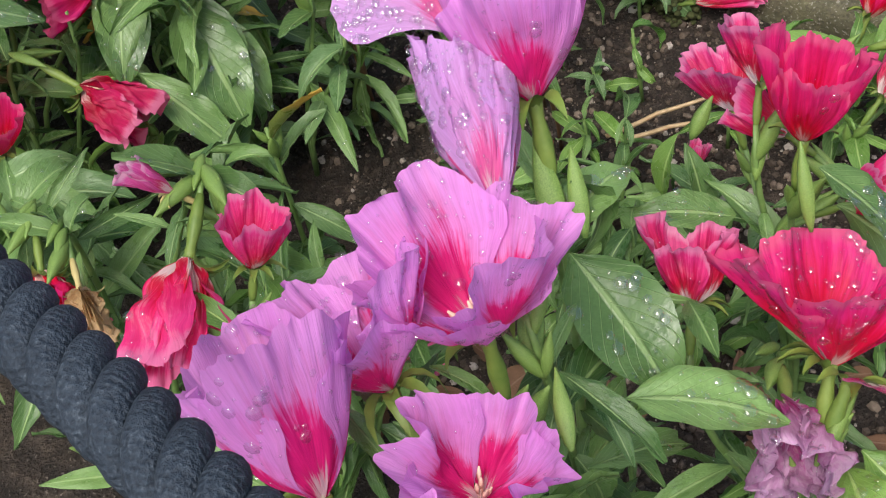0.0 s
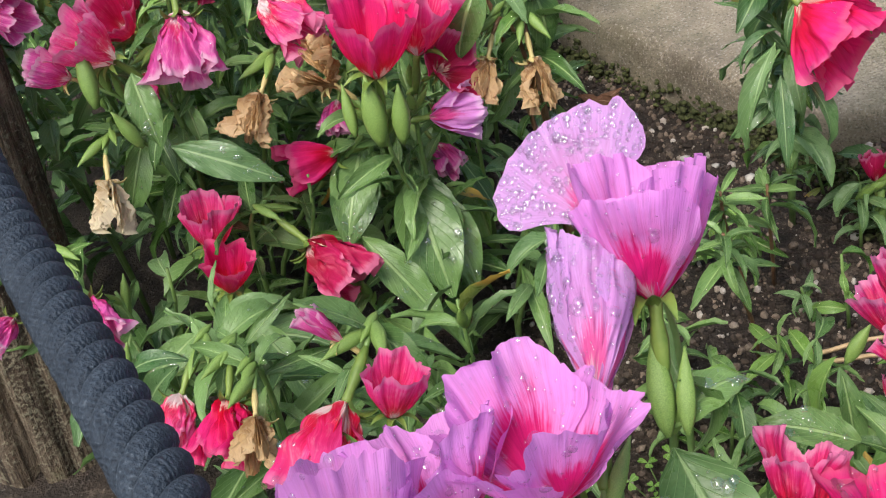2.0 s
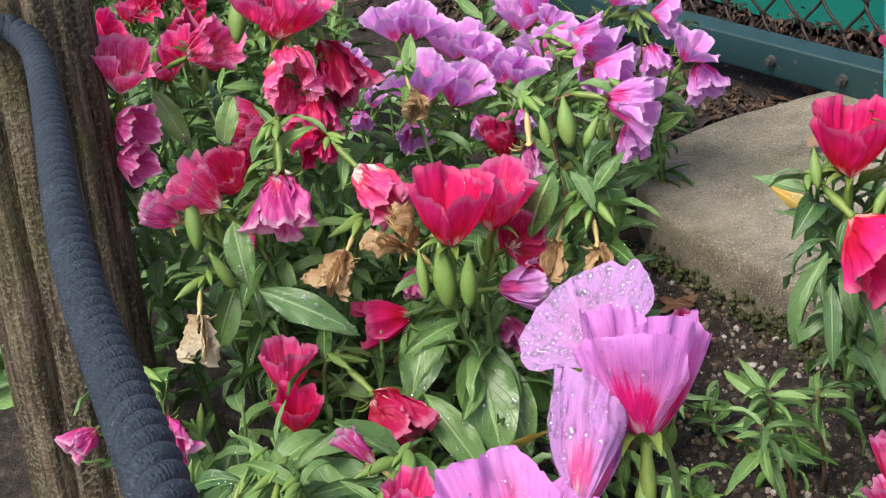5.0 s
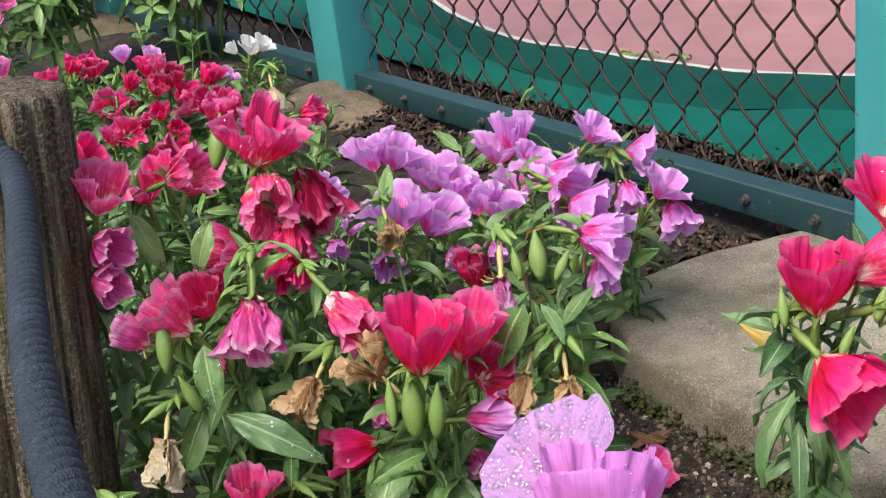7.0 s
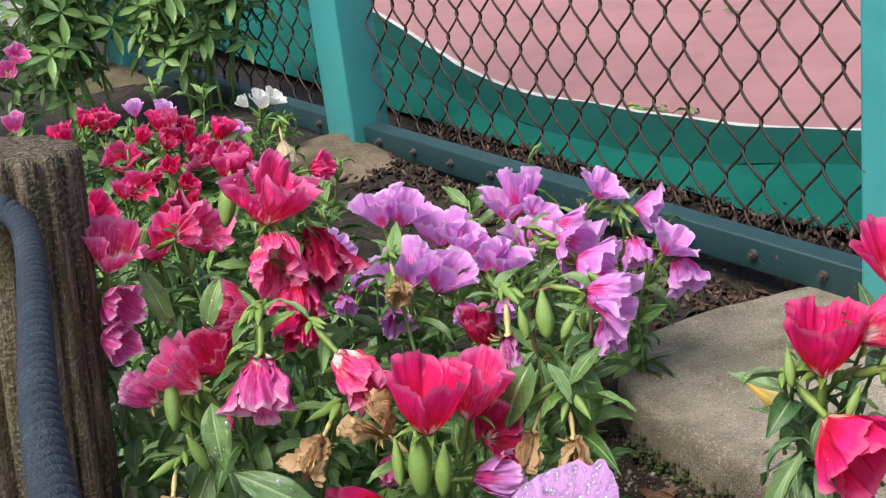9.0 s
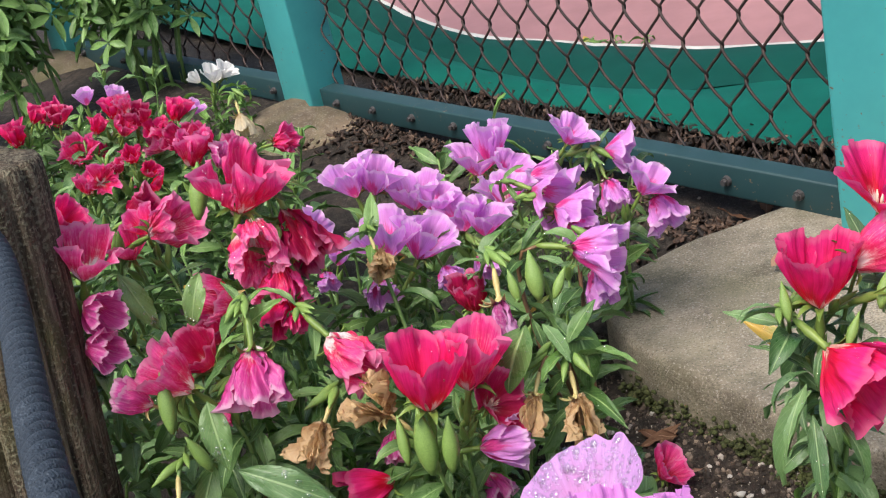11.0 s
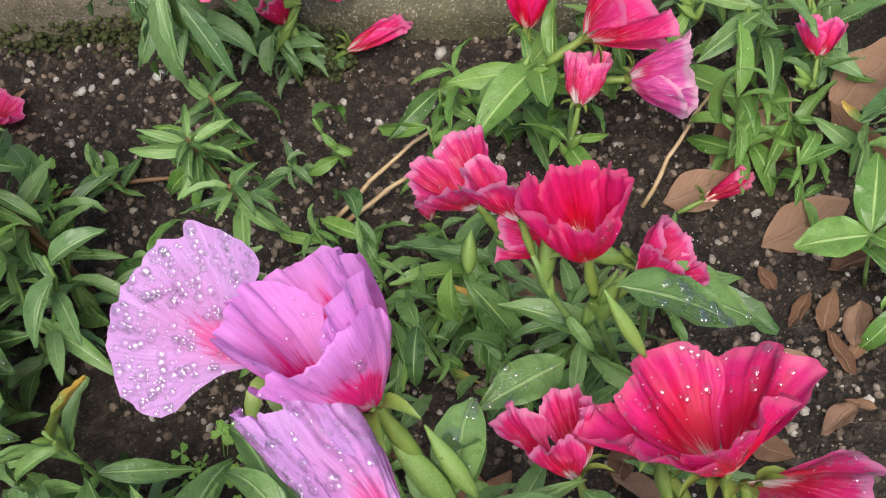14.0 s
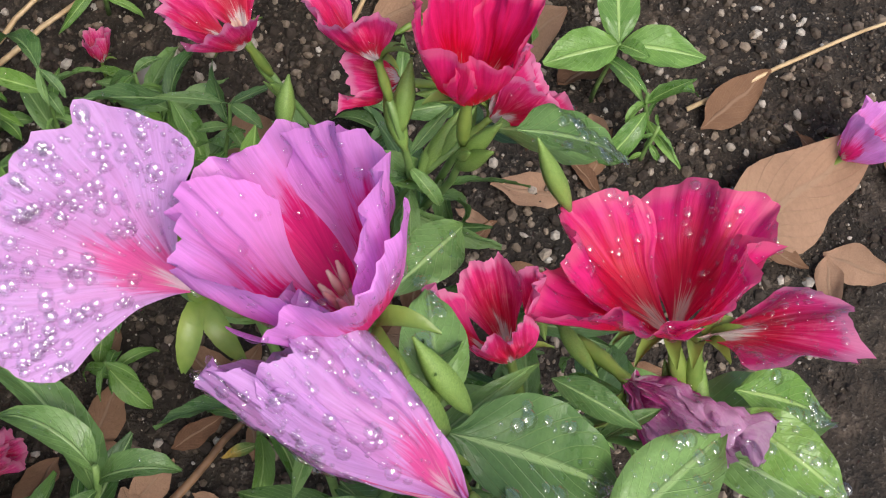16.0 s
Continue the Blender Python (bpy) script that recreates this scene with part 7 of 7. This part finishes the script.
fallen_flower((0.345, 0.222, 0.02), (0.3, -0.3, 0.8), "lilac_near", 0.040, [20, 30, 24, 34], 505, "lilac bloom fallen on the leaf litter", fine=1, crumple=0.05)
fallen_flower((0.33, 0.47, 0.03), (0.6, -0.5, 0.2), "crimson", 0.034, [8, 10, 12, 9], 506, "dark crimson closed bloom among low leaves", fine=1, base=26)
fallen_flower((-0.105, 0.45, 0.05), (-0.5, -0.4, 0.3), "faded", 0.040, [16, 20, 14, 18], 507, "wilted pink and white bloom beside the rope", fine=1, crumple=0.07, base=40)


# moss along the slab's foot
rng = random.Random(21)
verts, faces = [], []
for k in range(3000):
    t = rng.random()
    a, b = (Vector((0.176, 1.16)), Vector((0.328, 0.87))) if k % 3 else (Vector((0.328, 0.86)), Vector((0.335, 0.775)))
    p = a.lerp(b, t) + Vector((rng.gauss(-0.007, 0.008), rng.gauss(-0.005, 0.007)))
    base, fs = STONES[k % 6]
    s = rng.uniform(0.0006, 0.0036)
    start = len(verts)
    z = 0.001 + rng.random() ** 3 * 0.022
    verts += [(u * s + p.x, v * s + p.y, w * s * 0.8 + z) for u, v, w in base]
    faces += [tuple(i + start for i in f) for f in fs]
tagged(new("moss", mesh_from("moss", verts, faces, MOSS)), "green moss along the slab's foot", "moss", kind="stuff")


def slab_grit(name, count, place, size, z, mat, label, seed):
    """Small stones strewn over the low slab."""
    rng = random.Random(seed)
    verts, faces = [], []
    for k in range(count):
        x, y = place(rng)
        base, fs = STONES[k % 6]
        s = size[0] + (size[1] - size[0]) * rng.random() ** 3
        rot = np.array(Euler((rng.random() * 6, rng.random() * 6, rng.random() * 6)).to_matrix())
        start = len(verts)
        verts += [(a + x, b + y, c + z + s * 0.3) for a, b, c in (base * np.array((1.0, 0.8, 0.55))) @ rot.T * s]
        faces += [tuple(i + start for i in f) for f in fs]
    return tagged(new(name, mesh_from(name, verts, faces, mat, smooth=False)), label, "gravel", kind="stuff")


def joint_place(rng):
    t = rng.random()
    return 0.335 + 0.62 * t, 0.862 + 0.055 * t - abs(rng.gauss(0, 0.014 + 0.02 * t))


slab_grit("joint_grit", 1500, joint_place, (0.0008, 0.0052), 0.031, GRIT, "grit and crumbs washed into the joint between the slabs", 51)
slab_grit("slab_grit", 220, lambda r: (r.uniform(0.42, 0.95), r.uniform(0.45, 0.88)), (0.0008, 0.0038), 0.032, STONE_PALE, "pale bits of grit strewn on the green slab", 52)


def pebble(x, y, s, seed, pale=True, z=None):
    b, f = stone_arrays(seed, 0.35)
    zz = ground_z(x, y) if z is None else z
    return tagged(new("pebble", mesh_from("pebble", [(u * s + x, v * s * 0.8 + y, w * s * 0.7 + zz + s * 0.3) for u, v, w in b], f, STONE_PALE if pale else STONE)),
                  "pale angular pebble on the ground" if pale else "grey rounded pebble on the ground", "stone", "pebbles")


for k, (x, y, s, pale) in enumerate([(0.392, 0.742, 0.007, 1), (0.405, 0.735, 0.006, 1), (0.255, 0.90, 0.006, 1), (0.235, 0.93, 0.004, 1), (0.30, 0.80, 0.005, 1), (0.37, 0.71, 0.006, 0), (0.33, 0.69, 0.004, 1), (0.345, 0.68, 0.005, 1),
                                     (0.215, 0.95, 0.005, 1), (0.27, 0.95, 0.004, 0), (0.28, 1.36, 0.008, 1), (0.30, 1.34, 0.009, 1), (0.26, 1.40, 0.006, 1), (0.25, 0.60, 0.011, 0), (-0.17, 0.45, 0.006, 0), (-0.19, 0.50, 0.005, 0)]):
    pebble(x, y, s, k, bool(pale))
for k, (x, y, s) in enumerate([(0.482, 0.66, 0.008), (0.51, 0.70, 0.004), (0.53, 0.66, 0.003), (0.56, 0.70, 0.007), (0.50, 0.74, 0.004)]):
    pebble(x, y, s, 40 + k, k != 0, 0.034)


# ---------- shrub and far plants by the fence ----------
LEAF_SHRUB = leaf_material("leaf_shrub", (0.060, 0.150, 0.034), (0.23, 0.39, 0.11), (0.22, 0.34, 0.13))


def whorl_mesh():
    """Five long leaflets hanging from one stalk's end."""
    verts, faces, uvs = [], [], []
    rw = random.Random(8)
    for k in range(5):
        w = k * 1.257 + rw.uniform(-0.25, 0.25)
        c, s = math.cos(w), math.sin(w)
        n, ln, dr = 7, rw.uniform(0.75, 1.05), rw.uniform(0.15, 0.75)
        start = len(verts)
        for i in range(n):
            t = i / (n - 1)
            hw = 0.155 * math.sin(math.pi * (0.05 + 0.92 * t ** 1.15)) ** 0.9
            x, z = (0.06 + 0.94 * t) * ln, -dr * t * t + 0.1 * t
            for v in (-1, 0, 1):
                y = v * hw
                verts.append((x * c - y * s, x * s + y * c, z + 0.07 * abs(v)))
                uvs.append((0.5 + 0.5 * v, t))
        faces += grid_faces(n, 3, start)
    return mesh_from("leaf_whorl", verts, faces, LEAF_SHRUB, uvs)


WHORL = whorl_mesh()


def shrub(x, y, stems, high, spread, seed, label):
    rng = random.Random(seed)
    p = thing("shrub", (x, y, ground_z(x, y) - 0.005), label, "shrub", "shrubs by the fence")
    stalks = []
    for _ in range(stems):
        a = rng.random() * 6.28
        d = spread * rng.random() ** 0.5
        hgt = high * rng.uniform(0.6, 1.1)
        tip = p.location + Vector((math.cos(a) * d, math.sin(a) * d, hgt))
        pts = bend(p.location + Vector((rng.uniform(-0.05, 0.05), rng.uniform(-0.03, 0.03), 0)), tip, (0, 0, hgt * 0.4), (0, 0, hgt * 0.2), 9)
        stem(p, pts, 0.004, 0.002)
        n = 14
        for k in range(n):
            t = 0.3 + 0.7 * k / (n - 1)
            q = pts[min(8, int(t * 8.5))]
            w = rng.random() * 6.28
            out = Vector((math.cos(w), math.sin(w), 0.4)) * (0.07 * (1.15 - t) + 0.012)
            s = rng.uniform(0.036, 0.064)
            m = frame_of((out.normalized() + Vector((0, 0, rng.uniform(0.1, 0.9)))), w)
            child("leaf_whorl", WHORL, p, Matrix.Translation(q - p.location + out) @ (m @ Matrix.Diagonal((s, s, s))).to_4x4())
            stalks.append(tube([q - p.location, q - p.location + out], [0.0011, 0.0008], 4))
    v, f = joined(*stalks)
    tagged(child("stalk", mesh_from("stalk", v, f, STEM), p), kind="stuff")
    return p


shrub(-0.44, 2.62, 14, 0.46, 0.26, 1, "tall bushy shrub with whorled dark green leaves")
shrub(-0.68, 2.55, 8, 0.44, 0.16, 4, "tall bushy shrub with whorled dark green leaves")
shrub(-0.95, 2.60, 8, 0.50, 0.25, 2, "tall bushy shrub with whorled dark green leaves")
shrub(-0.80, 3.1, 8, 0.5, 0.3, 3, "tall bushy shrub with whorled dark green leaves")
for k, (x, y) in enumerate([(-0.62, 2.2), (-0.72, 2.3), (-0.85, 2.2), (-0.95, 2.35), (-0.55, 2.32), (-0.78, 2.1), (-0.66, 2.42), (-0.34, 2.22), (-0.30, 2.14), (-0.24, 2.20)]):
    low_plant(x, y, 18, (0.03, 0.05), "fresh" if k > 6 else "green", 80 + k, 0.08)

for k, (x, y) in enumerate([(0.37, 2.25), (0.415, 2.20), (0.45, 2.17), (0.39, 2.23), (0.66, 3.0), (0.72, 2.96)]):
    low_plant(x, y, 10, (0.02, 0.035), "fresh", 120 + k, 0.03, "small green weed at the court's edge")

sprout = thing("seedling", (0.092, 1.285, ground_z(0.092, 1.285)), "thin pale green weed rising above the lilac blooms", "plant", "seedlings on the soil")
stem(sprout, bend(sprout.location, (0.095, 1.30, 0.262), (0, 0, 0.1), (0, 0, 0.08), 7), 0.0016, 0.001)
leaf(sprout, (0.095, 1.30, 0.258), (0.25, 0.0, 1.0), 0.042, "fresh", pick=2, wide=1.3)
leaf(sprout, (0.095, 1.30, 0.250), (0.9, -0.1, -0.4), 0.068, "fresh", pick=5, wide=0.6)
leaf(sprout, (0.093, 1.295, 0.220), (-0.9, -0.1, 0.3), 0.045, "fresh", pick=3, wide=0.6)
